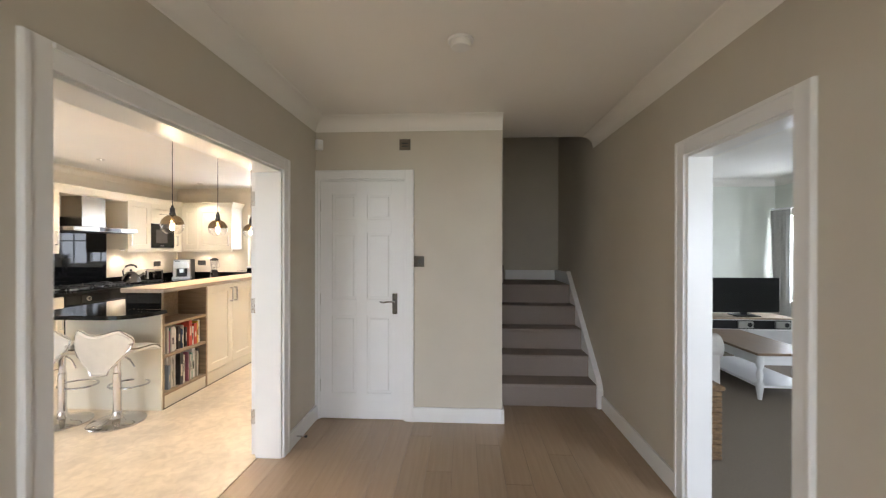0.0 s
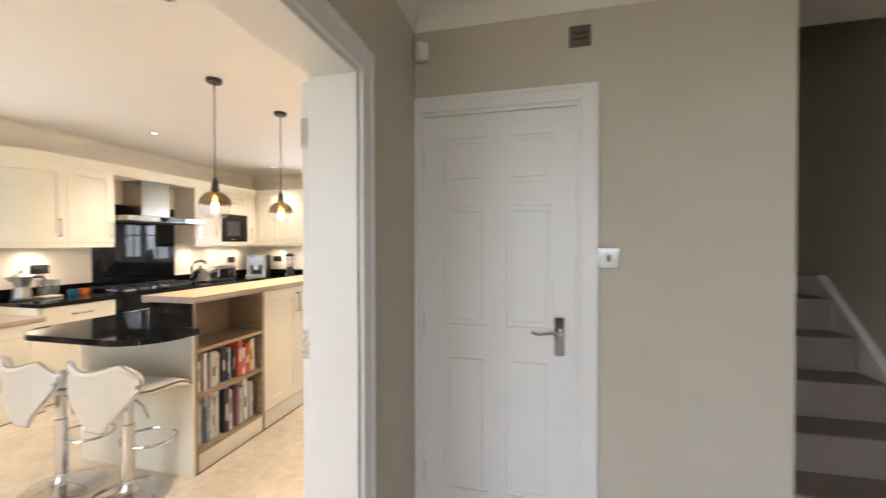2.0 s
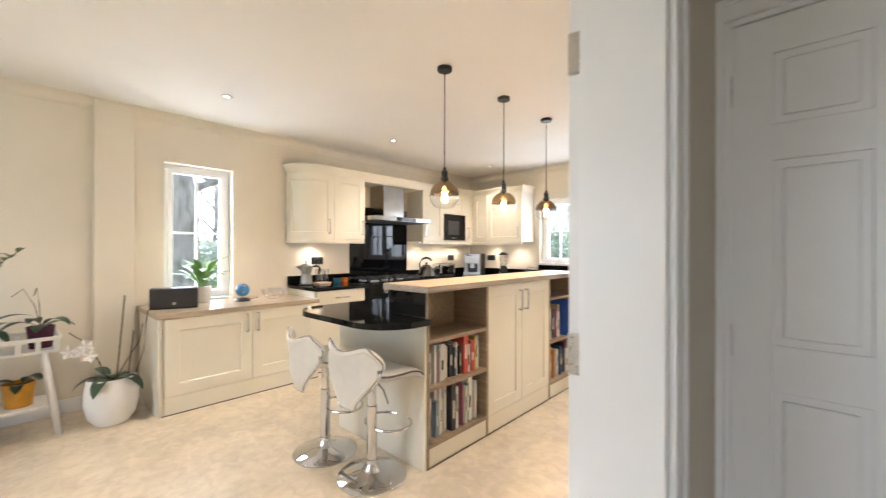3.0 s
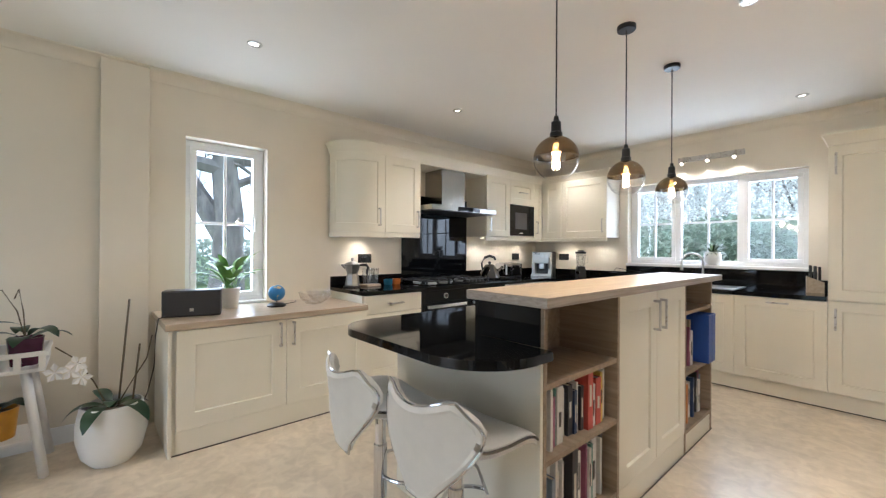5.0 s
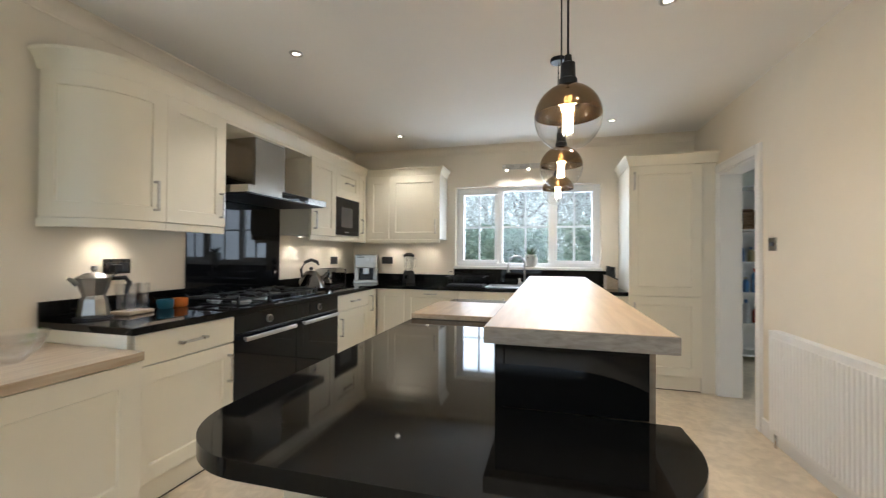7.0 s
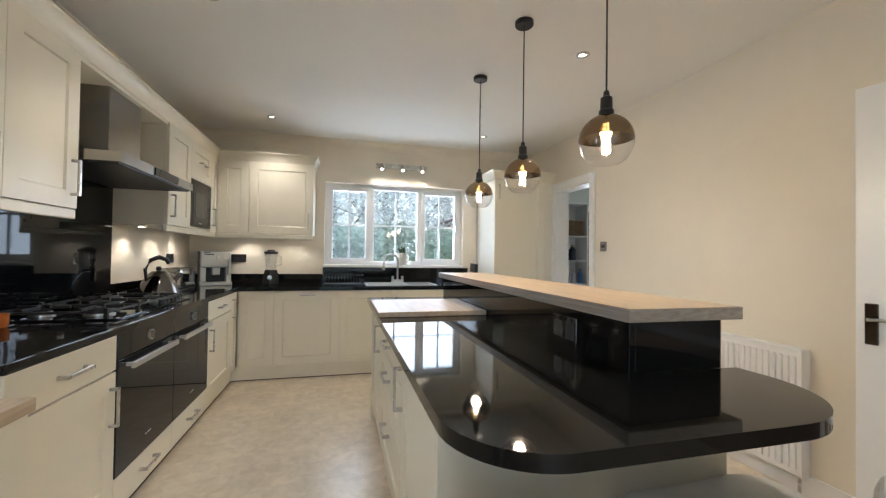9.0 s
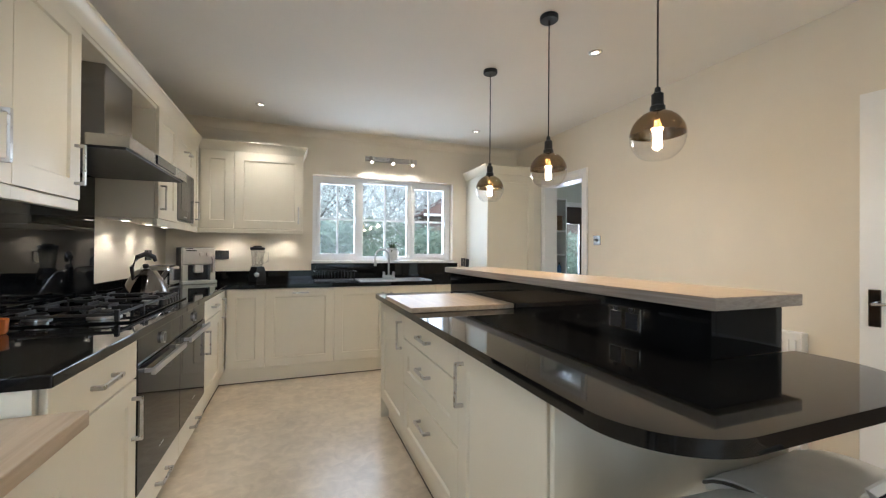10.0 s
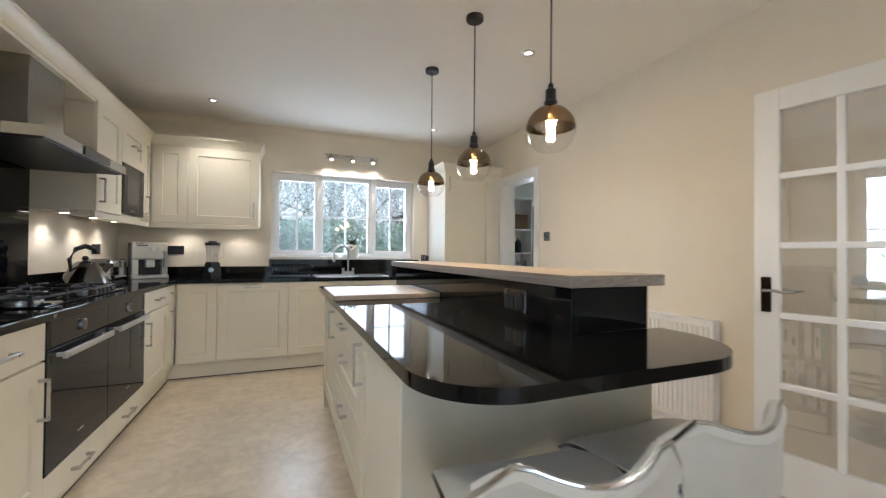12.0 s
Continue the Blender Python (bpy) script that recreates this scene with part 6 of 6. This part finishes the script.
# ---- books ----
BOOK = [(0.75, 0.72, 0.66), (0.70, 0.68, 0.64), (0.55, 0.08, 0.06), (0.03, 0.06, 0.14), (0.72, 0.50, 0.10), (0.04, 0.04, 0.045), (0.10, 0.28, 0.22), (0.62, 0.25, 0.08), (0.30, 0.10, 0.16), (0.78, 0.76, 0.72), (0.25, 0.32, 0.40), (0.45, 0.35, 0.22)]
M_BOOK = [mat("book cover", c, 0.45, vary=0.08, scale=30) for c in BOOK]
M_PAGES = mat("book pages", (0.70, 0.64, 0.52), 0.85, vary=0.08, scale=120, stretch=(1, 40, 1))
M_PRINT = mat("spine print", (0.70, 0.66, 0.55), 0.6)
M_PRINT_D = mat("dark spine print", (0.06, 0.05, 0.05), 0.6)
brng = random.Random(11)


def book(m, w, d, h, k, label):
    root = thing("book", label, "book", m, "books on the shelves")
    c = 0.003
    part("cover", boxes((0, w, 0, c, 0, h), (0, c, c, d, 0, h), (w - c, w, c, d, 0, h)), M_BOOK[k], root)
    part("pages", boxes((c, w - c, c, d - 0.004, 0.003, h - 0.004)), M_PAGES, root)
    if w > 0.018:
        dark = sum(BOOK[k]) > 1.2
        z = h * brng.uniform(0.25, 0.4)
        part("spine_print", boxes((w * 0.3, w * 0.7, -0.0008, 0.0005, z, z + h * brng.uniform(0.25, 0.45))), M_PRINT_D if dark else M_PRINT, root)
    return root


NAMES = ["ivory", "cream", "red", "navy", "yellow", "black", "green", "orange", "plum", "white", "grey-blue", "tan"]
def fill(y0, y1, z, hmin, hmax, gap=0.0):
    y = y0
    while True:
        w = brng.choice([0.012, 0.016, 0.02, 0.024, 0.03, 0.036, 0.042])
        if y + w > y1: break
        k = brng.choice([0, 0, 1, 1, 9, 9, 9, 10, 11, 2, 3, 4, 5, 5, 6, 7, 8])
        h = brng.uniform(hmin, hmax)
        book(pose(IX1 - 0.03 - brng.uniform(0, 0.05), y, z + 0.0005, 0, 0, 90), w, brng.uniform(0.16, 0.20), h, k, NAMES[k] + (" hardback book" if w > 0.02 else " thin paperback book") + " standing on the shelf")
        y += w + 0.0012


fill(3.75, 4.29, 0.468, 0.18, 0.245)
fill(3.75, 4.29, 0.135, 0.21, 0.30)
fill(5.23, 5.71, 0.135, 0.20, 0.29)
fill(5.23, 5.53, 0.49, 0.22, 0.31)
M_FOLD = mat("blue card folder", (0.02, 0.07, 0.30), 0.4, vary=0.1)
for k in range(2):
    fo = thing("folder", "large blue ring binder on the shelf", "folder", pose(IX1 + 0.03, 5.56 + k * 0.075, 0.4905, 0, 0, 90))
    part("cover", boxes((0, 0.07, 0, 0.004, 0, 0.32), (0, 0.004, 0.004, 0.27, 0, 0.32), (0.066, 0.07, 0.004, 0.27, 0, 0.32), bevel=0.001), M_FOLD, fo)
    part("paper", boxes((0.008, 0.05, 0.02, 0.26, 0.004, 0.30)), M_PAGES, fo)


# ---- utility room ----
us = thing("shelving_unit", "white open shelving unit with baskets and bottles", "shelving unit", pose(-1.75, 8.16, 0))
part("side", boxes((0, 0.02, 0, 0.33, 0, 2.05), bevel=0.001), M_TRIM, us)
part("side", boxes((0.96, 0.98, 0, 0.33, 0, 2.05), bevel=0.001), M_TRIM, us)
part("back", boxes((0.02, 0.96, 0.318, 0.33, 0, 2.05)), M_TRIM, us)
for z in (0.06, 0.42, 0.78, 1.14, 1.52, 2.03):
    part("shelf", boxes((0.02, 0.96, 0.004, 0.318, z, z + 0.02), bevel=0.001), M_TRIM, us)
M_WICKER = mat("brown wicker", (0.20, 0.12, 0.06), 0.75, vary=0.45, scale=26, bump=0.8, bump_scale=70, stretch=(1, 1, 3))
for x in (0.05, 0.52):
    bk = thing("storage_basket", "brown woven storage basket on the shelf", "basket", pose(-1.75 + x, 8.18, 1.541), "storage baskets")
    for k in range(7):
        part("weave", boxes((0.0, 0.40, 0.0, 0.26, k * 0.034 + 0.001, k * 0.034 + 0.033), bevel=0.010), M_WICKER, bk)
BOT = [mat("bottle", c, 0.25, vary=0.1) for c in ((0.10, 0.22, 0.45), (0.55, 0.56, 0.58), (0.35, 0.06, 0.05), (0.04, 0.05, 0.07), (0.45, 0.38, 0.2))]
for z in (0.44, 0.80, 1.16):
    x = 0.06
    while x < 0.9:
        r, h = brng.uniform(0.03, 0.05), brng.uniform(0.16, 0.29)
        bt = thing("bottle", "household bottle on the utility shelf", "bottle", pose(-1.75 + x, 8.16 + brng.uniform(0.08, 0.16), z), "utility bottles")
        part("body", lathe(bm_new(), [(0, 0.0005), (r, 0.0005), (r, h * 0.7), (r * 0.4, h * 0.85), (0, h * 0.85)], 14), brng.choice(BOT), bt)
        part("cap", lathe(bm_new(), [(r * 0.42, h * 0.85), (r * 0.42, h), (0, h)], 12), brng.choice(BOT), bt)
        x += r * 2.2 + 0.02
bd = tagged(thing("door_3", "dark brown back door with a tall glazed panel", "door", pose(-0.70, 8.52, 0)), kind="structure")
M_BROWN = wood("dark brown door", (0.03, 0.018, 0.012), (0.055, 0.032, 0.02), 0.4)
part("door_frame", boxes((0, 0.22, 0, 0.05, 0, 1.98), (0.48, 0.69, 0, 0.05, 0, 1.98), (0.22, 0.48, 0, 0.05, 0, 0.30), (0.22, 0.48, 0, 0.05, 1.68, 1.98), bevel=0.003), M_BROWN, bd)
part("pane", boxes((0.22, 0.48, 0.02, 0.026, 0.30, 1.68)), M_PANE, bd).visible_shadow = False
part("door_handle", boxes((0.06, 0.10, -0.05, 0.0, 0.98, 1.02), bevel=0.004), M_CHROME, bd)
lining("trim_back_door", "y", -0.72, 0.0, 8.5, 8.6, 2.0, True, False, 0.06)
lamp("daylight", "AREA", look((-0.35, 8.75, 1.1), (-0.6, 4, 1.0)), 26, DAY, size=0.3, size_y=1.4)

# ---- living room ----
M_SOFA = mat("pale sofa fabric", (0.50, 0.48, 0.45), 0.9, vary=0.06, scale=60, bump=0.3, bump_scale=400)
M_WHITEWOOD = mat("white painted wood", (0.72, 0.72, 0.72), 0.4, vary=0.03, scale=8)
M_DARKTOP = wood("brown table top", (0.16, 0.10, 0.06), (0.26, 0.17, 0.11), 0.35)
M_SCREEN = mat("dark screen", (0.008, 0.008, 0.009), 0.12, vary=0.1)
tc = thing("tv_cabinet", "white tv cabinet with a light wooden top", "cabinet", pose(2.45, 5.95, 0))
part("body", boxes((0.02, 1.25, 0.02, 0.42, 0.05, 0.46), bevel=0.003), M_WHITEWOOD, tc)
part("top", boxes((0, 1.27, 0, 0.44, 0.462, 0.487), bevel=0.005), M_OAK, tc)
# no recess: a black sheet on the front stands for the niche's shade
part("niche", boxes((0.05, 1.22, 0.012, 0.022, 0.335, 0.45)), M_BLACK, tc)
for x in (0.04, 0.65):
    dr = part("drawer_front", boxes((x, x + 0.58, 0.004, 0.022, 0.08, 0.32), bevel=0.004), M_WHITEWOOD, tc)
    part("knob", tube(bm_new(), [(x + 0.29, 0.004, 0.2), (x + 0.29, -0.02, 0.2)], 0.014, 12), M_CHROME, dr)
for x in (0.52, 1.00):
    sr = part("radio", boxes((x, x + 0.19, -0.02, 0.012, 0.35, 0.44), bevel=0.005), M_SILVER, tc)
    part("cone", tube(bm_new(), [(x + 0.14, -0.02, 0.395), (x + 0.14, -0.026, 0.395)], 0.03, 16), M_DARKPLASTIC, sr)
tv = thing("television", "flat black television on the cabinet", "television", pose(2.72, 6.12, 0.487))
part("screen", boxes((0.0, 0.92, 0.0, 0.05, 0.045, 0.53), bevel=0.005), M_SCREEN, tv)
part("stand", boxes((0.30, 0.62, -0.08, 0.14, 0.0005, 0.012), (0.42, 0.50, 0.02, 0.045, 0.01, 0.06), bevel=0.003), M_BLACK, tv)
ct = thing("coffee_table", "white coffee table with a brown wooden top and a lower shelf", "coffee table", pose(2.02, 4.25, 0))
part("top", boxes((-0.03, 0.56, -0.03, 1.10, 0.425, 0.45), bevel=0.006), M_DARKTOP, ct)
part("apron", boxes((0.01, 0.52, 0.01, 1.06, 0.33, 0.424)), M_WHITEWOOD, ct)
part("shelf", boxes((0.02, 0.51, 0.02, 1.05, 0.11, 0.135), bevel=0.003), M_WHITEWOOD, ct)
for x in (0.03, 0.50):
    for y in (0.03, 1.04):
        part("leg", lathe(bm_new(), [(0, 0.0), (0.018, 0.0), (0.026, 0.07), (0.032, 0.10), (0.032, 0.15), (0.02, 0.17), (0.03, 0.24), (0.02, 0.29), (0.034, 0.32), (0.034, 0.424)], 14, x, y), M_WHITEWOOD, ct)
so = thing("sofa", "pale fabric sofa with rolled arms", "sofa", pose(0.66, 4.0, 0))
def arm(y0):
    bm = boxes((0.05, 0.86, y0, y0 + 0.2, 0.09, 0.54), bevel=0.02)
    tube(bm, [(0.03, y0 + 0.1, 0.545), (0.88, y0 + 0.1, 0.545)], 0.115, 20)
    return bm
part("arm", arm(0.0), M_SOFA, so)
part("arm", arm(1.75), M_SOFA, so)
part("seat_base", boxes((0.02, 0.84, 0.2, 1.75, 0.09, 0.32), bevel=0.02), M_SOFA, so)
part("backrest", boxes((0.0, 0.24, 0.2, 1.75, 0.32, 0.86), bevel=0.06), M_SOFA, so)
for y in (0.22, 0.985):
    part("cushion", boxes((0.2, 0.86, y, y + 0.755, 0.322, 0.48), bevel=0.04), M_SOFA, so)
part("throw_cushion", boxes((0.42, 0.80, 0.21, 0.35, 0.50, 0.80), bevel=0.05), mat("grey cushion", (0.33, 0.34, 0.34), 0.9, vary=0.1, scale=40, bump=0.3, bump_scale=300), so)
for x, y in ((0.08, 0.06), (0.80, 0.06), (0.08, 1.88), (0.80, 1.88)):
    part("foot", lathe(bm_new(), [(0, 0.0), (0.022, 0.0), (0.03, 0.09), (0, 0.092)], 14, x, y), M_DARKTOP, so)
wb = thing("wicker_basket", "brown wicker laundry basket with a lid", "basket", pose(0.67, 3.14, 0))
for k in range(13):
    part("weave", boxes((0.0, 0.32, 0.0, 0.32, k * 0.036 + 0.001, k * 0.036 + 0.0355), bevel=0.010), M_WICKER, wb)
part("lid", boxes((-0.012, 0.332, -0.012, 0.332, 0.472, 0.505), bevel=0.012), M_WICKER, wb)
M_CURTAIN = mat("pale curtain", (0.56, 0.55, 0.52), 0.9, vary=0.06, scale=30)
cu = thing("curtain", "pale full-length curtain gathered beside the window", "curtain", pose(LIV_E - 0.09, 6.36, 0))
bm = bm_new()
cols = []
for k in range(49):
    t = k / 48
    cols.append([bm.verts.new((0.028 * math.sin(t * 40) * (1 - 0.3 * (z > 1.8)), t * 0.34 * w, z)) for z, w in ((0.02, 1.0), (0.9, 0.86), (1.5, 0.95), (2.0, 1.05))])
for a, b in zip(cols, cols[1:]):
    for i in range(3):
        bm.faces.new([a[i], a[i + 1], b[i + 1], b[i]]).smooth = True
cpart = part("cloth", bm, M_CURTAIN, cu)
sol = cpart.modifiers.new("thickness", "SOLIDIFY")
sol.thickness = 0.004
part("rail", tube(bm_new(), [(0, -0.65, 2.02), (0, 0.35, 2.02)], 0.013, 12), M_TRIM, cu)
part("finial", lathe(bm_new(), [(0, -0.03), (0.022, -0.02), (0.028, 0.0), (0.022, 0.02), (0, 0.03)], 14, 0, -0.67, 2.02), M_TRIM, cu)
part("bracket", boxes((0, 0.089, -0.55, -0.53, 2.0, 2.02)), M_TRIM, cu)
window("window_3", pose(LIV_E + 0.2, 6.62, 0.66, 0, 0, -90), 0.67, 1.26, [(0.045, 0.625, True)], "white plastic casement window with glazing bars")
setting("window_sill_3", boxes((LIV_E - 0.04, LIV_E + 0.2, 5.92, 6.65, 0.63, 0.662), bevel=0.004), M_TRIM, "white window board", "window sill")
skirting("baseboard_living", [(LIV_E - S, LIV_E, LIV_S, LIV_N)], 0.14)
setting("trim_dado", boxes((LIV_E - 0.02, LIV_E, LIV_S, 5.9, 0.86, 0.90), bevel=0.005), M_TRIM, "white dado rail", "dado rail")

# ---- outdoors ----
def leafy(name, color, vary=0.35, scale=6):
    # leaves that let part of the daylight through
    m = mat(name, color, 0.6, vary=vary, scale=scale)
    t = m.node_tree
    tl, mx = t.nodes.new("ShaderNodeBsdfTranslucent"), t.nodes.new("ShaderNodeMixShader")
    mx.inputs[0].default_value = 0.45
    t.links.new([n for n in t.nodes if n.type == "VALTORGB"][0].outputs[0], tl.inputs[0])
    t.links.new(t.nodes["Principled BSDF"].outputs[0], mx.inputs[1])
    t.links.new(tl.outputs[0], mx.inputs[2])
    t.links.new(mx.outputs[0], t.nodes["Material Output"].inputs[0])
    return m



M_GRASS = mat("lawn", (0.11, 0.17, 0.06), 0.9, vary=0.35, scale=3, bump=0.5, bump_scale=60)
M_BARK = mat("grey bark", (0.17, 0.165, 0.155), 0.9, vary=0.45, scale=9, bump=0.8, bump_scale=30, stretch=(1, 1, 0.3))
# hedge and twig colours are raised well above leaf and bark to imitate haze
M_HEDGE = leafy("hedge leaves", (0.26, 0.34, 0.27))
M_HEDGE_HAZE = leafy("haze-pale hedge leaves", (0.36, 0.43, 0.36))
M_TWIG_HAZE = mat("haze-pale bare twigs", (0.52, 0.52, 0.50), 0.9, vary=0.3, scale=5)
M_BRICK = mat("red brick wall", (0.26, 0.20, 0.17), 0.85, vary=0.25, scale=14, bump=0.4, bump_scale=40)
M_ROOF = mat("brown roof tiles", (0.14, 0.09, 0.075), 0.85, vary=0.3, scale=18, bump=0.5, bump_scale=30)
gm = bm_new()
prism(gm, [(400 * math.cos(k * math.pi / 24), 400 * math.sin(k * math.pi / 24)) for k in range(48)], -0.60, -0.16)
setting("ground", gm, M_GRASS, "green lawn reaching to the distance", "lawn")
bd2 = bm_new()
ring = [(85 * math.cos(k * math.pi / 36), 85 * math.sin(k * math.pi / 36)) for k in range(72)]
lo = [bd2.verts.new((x, y, -1)) for x, y in ring]
hi = [bd2.verts.new((x, y, 75)) for x, y in ring]
for k in range(72):
    bd2.faces.new([lo[k], lo[(k + 1) % 72], hi[(k + 1) % 72], hi[k]])
setting("backdrop", bd2, glow("overcast sky", (0.84, 0.92, 1.0), 0.85), "bright overcast sky", "sky")


def leaf_mass(name, count, place, size, material, label, category, seed):
    # many small folded leaves filling a volume; place(rng) gives a point
    r = random.Random(seed)
    verts, faces = [], []
    for _ in range(count):
        p = Vector(place(r))
        d = Vector((r.gauss(0, 1), r.gauss(0, 1), r.gauss(0, 0.7))).normalized()
        s = d.cross(Vector((r.gauss(0, 1), r.gauss(0, 1), r.gauss(0, 1)))).normalized()
        l = size * r.uniform(0.6, 1.3)
        i = len(verts)
        verts += [tuple(p - d * l), tuple(p + s * l * 0.45), tuple(p + d * l), tuple(p - s * l * 0.45)]
        faces += [(i, i + 1, i + 2), (i, i + 2, i + 3)]
    me = bpy.data.meshes.new(name)
    me.from_pydata(verts, [], faces)
    me.materials.append(material)
    return tagged(new(name, me), label, category, kind="stuff")


def hedge_place(x0, x1, y0, y1, h, wob):
    def place(r):
        x, y = r.uniform(x0, x1), r.uniform(y0, y1)
        top = h * (1 + wob * noise.noise(Vector((x * 0.6, y * 0.6, 1.3))) + 0.4 * wob * noise.noise(Vector((x * 2.2, y * 2.2, 5.1))))
        return (x, y, -0.16 + top * r.random() ** 0.7)
    return place


leaf_mass("hedge", 26000, hedge_place(-21.5, -19.5, -14, 26, 1.75, 0.12), 0.11, M_HEDGE_HAZE, "clipped green garden hedge", "hedge", 1)
leaf_mass("shrub", 16000, hedge_place(-9.0, -3.6, 11.2, 12.8, 1.75, 0.45), 0.075, M_HEDGE, "dark green garden shrubs", "shrub", 2)
leaf_mass("shrub", 14000, hedge_place(-3.4, 3.5, 11.6, 13.0, 1.55, 0.5), 0.075, M_HEDGE, "dark green garden shrubs", "shrub", 3)
leaf_mass("hedge", 16000, hedge_place(-14, 8, 17.5, 19.0, 2.3, 0.25), 0.12, M_HEDGE_HAZE, "green hedge at the garden end, haze painted into its pale colour", "hedge", 4)


def tree(m, seed, trunk_r, height, limbs, label, twig=True):
    r = random.Random(seed)
    root = thing("tree", label, "tree", m)
    pts = [Vector((0.06 * k * r.uniform(-0.6, 0.6), 0.06 * k * r.uniform(-0.6, 0.6), -0.2 + height * k / 8)) for k in range(9)]
    part("trunk", tube(bm_new(), pts, [trunk_r * (1.25 if k == 0 else 1.0) * (1 - 0.085 * k) for k in range(9)], 14), M_BARK, root)
    tw = bm_new()

    def branch(p, d, length, rad, depth, bm):
        q = [p]
        for k in range(4):
            d = (d + Vector((r.gauss(0, 0.22), r.gauss(0, 0.22), r.gauss(0.06, 0.16)))).normalized()
            q.append(q[-1] + d * length / 4)
        tube(bm, q, [rad, rad * 0.85, rad * 0.7, rad * 0.55, rad * 0.35], 6 if depth > 1 else 4)
        if depth > 0:
            for k in range(3 if depth > 1 else 5):
                i = r.randrange(1, 5)
                nd = (d + Vector((r.gauss(0, 0.8), r.gauss(0, 0.8), r.gauss(0.1, 0.5)))).normalized()
                branch(q[i], nd, length * r.uniform(0.45, 0.7), rad * 0.45, depth - 1, tw if depth < 3 else bm)
    for z, az, rise, ln, rd_ in limbs:
        bm = bm_new()
        branch(Vector((0, 0, z)), Vector((math.cos(az) * math.cos(rise), math.sin(az) * math.cos(rise), math.sin(rise))), ln, rd_, 3, bm)
        part("limb", bm, M_BARK, root)
    tagged(part("crown", tw, M_TWIG_HAZE, root), kind="stuff")
    return root


# the big tree on the lawn: limbs (height, azimuth, rise, length, radius)
tree(pose(-11.9, 4.60, 0), 5, 0.34, 8.5, [(1.45, -1.75, 0.62, 3.4, 0.24), (2.9, -1.6, 0.15, 3.8, 0.17), (3.1, 1.5, 0.35, 3.4, 0.14), (2.5, 1.7, 0.5, 2.6, 0.10), (3.9, -0.6, 0.5, 3.5, 0.15), (4.4, 2.4, 0.7, 3.5, 0.14), (4.8, 0.6, 0.6, 3.2, 0.13), (3.4, 3.4, 0.3, 3.0, 0.12)], "large bare grey-barked tree on the lawn")
far = tree(pose(-2.0, 25, 0), 7, 0.20, 8.0, [(1.4 + 0.55 * k, 2.4 * k, 0.55, 3.2 - 0.1 * k, 0.085) for k in range(11)], "bare winter tree beyond the garden")
frng = random.Random(3)
for k in range(20):
    copy_thing(far, pose(-17 + k * 1.55 + frng.uniform(-0.5, 0.5), 23.5 + frng.uniform(0, 7), 0, 0, 0, frng.uniform(0, 360)))
for k in range(7):
    copy_thing(far, pose(-30 + frng.uniform(-4, 2), -14 + k * 6.5, 0, 0, 0, frng.uniform(0, 360)))
# the mist over the distance is put into the thicket's near-white colour
leaf_mass("far_foliage", 260000, lambda r: (r.uniform(-20, 10), r.uniform(20, 25), 0.3 + 7.0 * r.random()), 0.06, leafy("haze-pale thicket", (0.70, 0.74, 0.73), 0.3, 1.5), "thicket of bare woodland with haze painted into its pale colour", "woodland", 6)


def house(m, w, d, eave, ridge, label):
    root = thing("house", label, "house", m)
    part("wall", boxes((0, w, 0, d, -0.2, eave)), M_BRICK, root)
    bm = bm_new()
    o = 0.35
    v = [bm.verts.new(p) for p in ((-o, -o, eave - 0.1), (w + o, -o, eave - 0.1), (w + o, d + o, eave - 0.1), (-o, d + o, eave - 0.1), (d / 2, d / 2, ridge), (w - d / 2, d / 2, ridge))]
    for q in ((0, 1, 5, 4), (1, 2, 5), (2, 3, 4, 5), (3, 0, 4), (0, 3, 2, 1)):
        bm.faces.new([v[i] for i in q])
    part("roof", bm, M_ROOF, root)
    part("gutter", boxes((-o - 0.06, w + o + 0.06, -o - 0.08, -o + 0.0, eave - 0.18, eave - 0.08)), M_TRIM, root)
    k = 0
    x = 1.0
    while x < w - 1.4:
        wn_ = part("house_window", boxes((x, x + 1.1, -0.02, 0.05, 0.9, 2.0), bevel=0.01), M_UPVC, root)
        part("pane", boxes((x + 0.08, x + 1.02, -0.03, -0.015, 0.98, 1.92)), M_BLACKGLASS, wn_)
        x += 2.6
    return root


house(pose(0.7, 19.5, 0), 9, 6, 2.9, 4.8, "brick bungalow with a brown tiled roof")
house(pose(-34, 6.5, 0, 0, 0, -100), 12, 7, 2.8, 5.6, "brick house with a brown hipped roof beyond the hedge")

# ---- hall floor planks ----
PW, PL = 0.165, 1.30
plank_mesh = finish("plank", boxes((0.0, PW - 0.0012, 0.0, PL - 0.0015, -0.0058, 0.0), bevel=0.0008), M_PLANK)
k = 0
x = HW - 0.16
while x < HE + 0.01:
    y = HS - (k * 0.47) % PL
    while y < 4.0:
        y0, y1, x1 = max(y, HS), min(y + PL, 4.0), min(x + PW, HE + 0.01)
        if y1 - y0 > 0.05:
            if y1 - y0 > PL - 0.01 and x1 - x > PW - 0.005:
                ob = new("plank", plank_mesh)
                ob.location = (x, y, 0)
            else:
                ob = new("plank", finish("plank", boxes((0, x1 - x - 0.0012, 0, y1 - y0 - 0.0015, -0.0058, 0), bevel=0.0008), M_PLANK))
                ob.location = (x, y0, 0)
            ob.parent = hall_floor
        y += PL
    x += PW
    k += 1
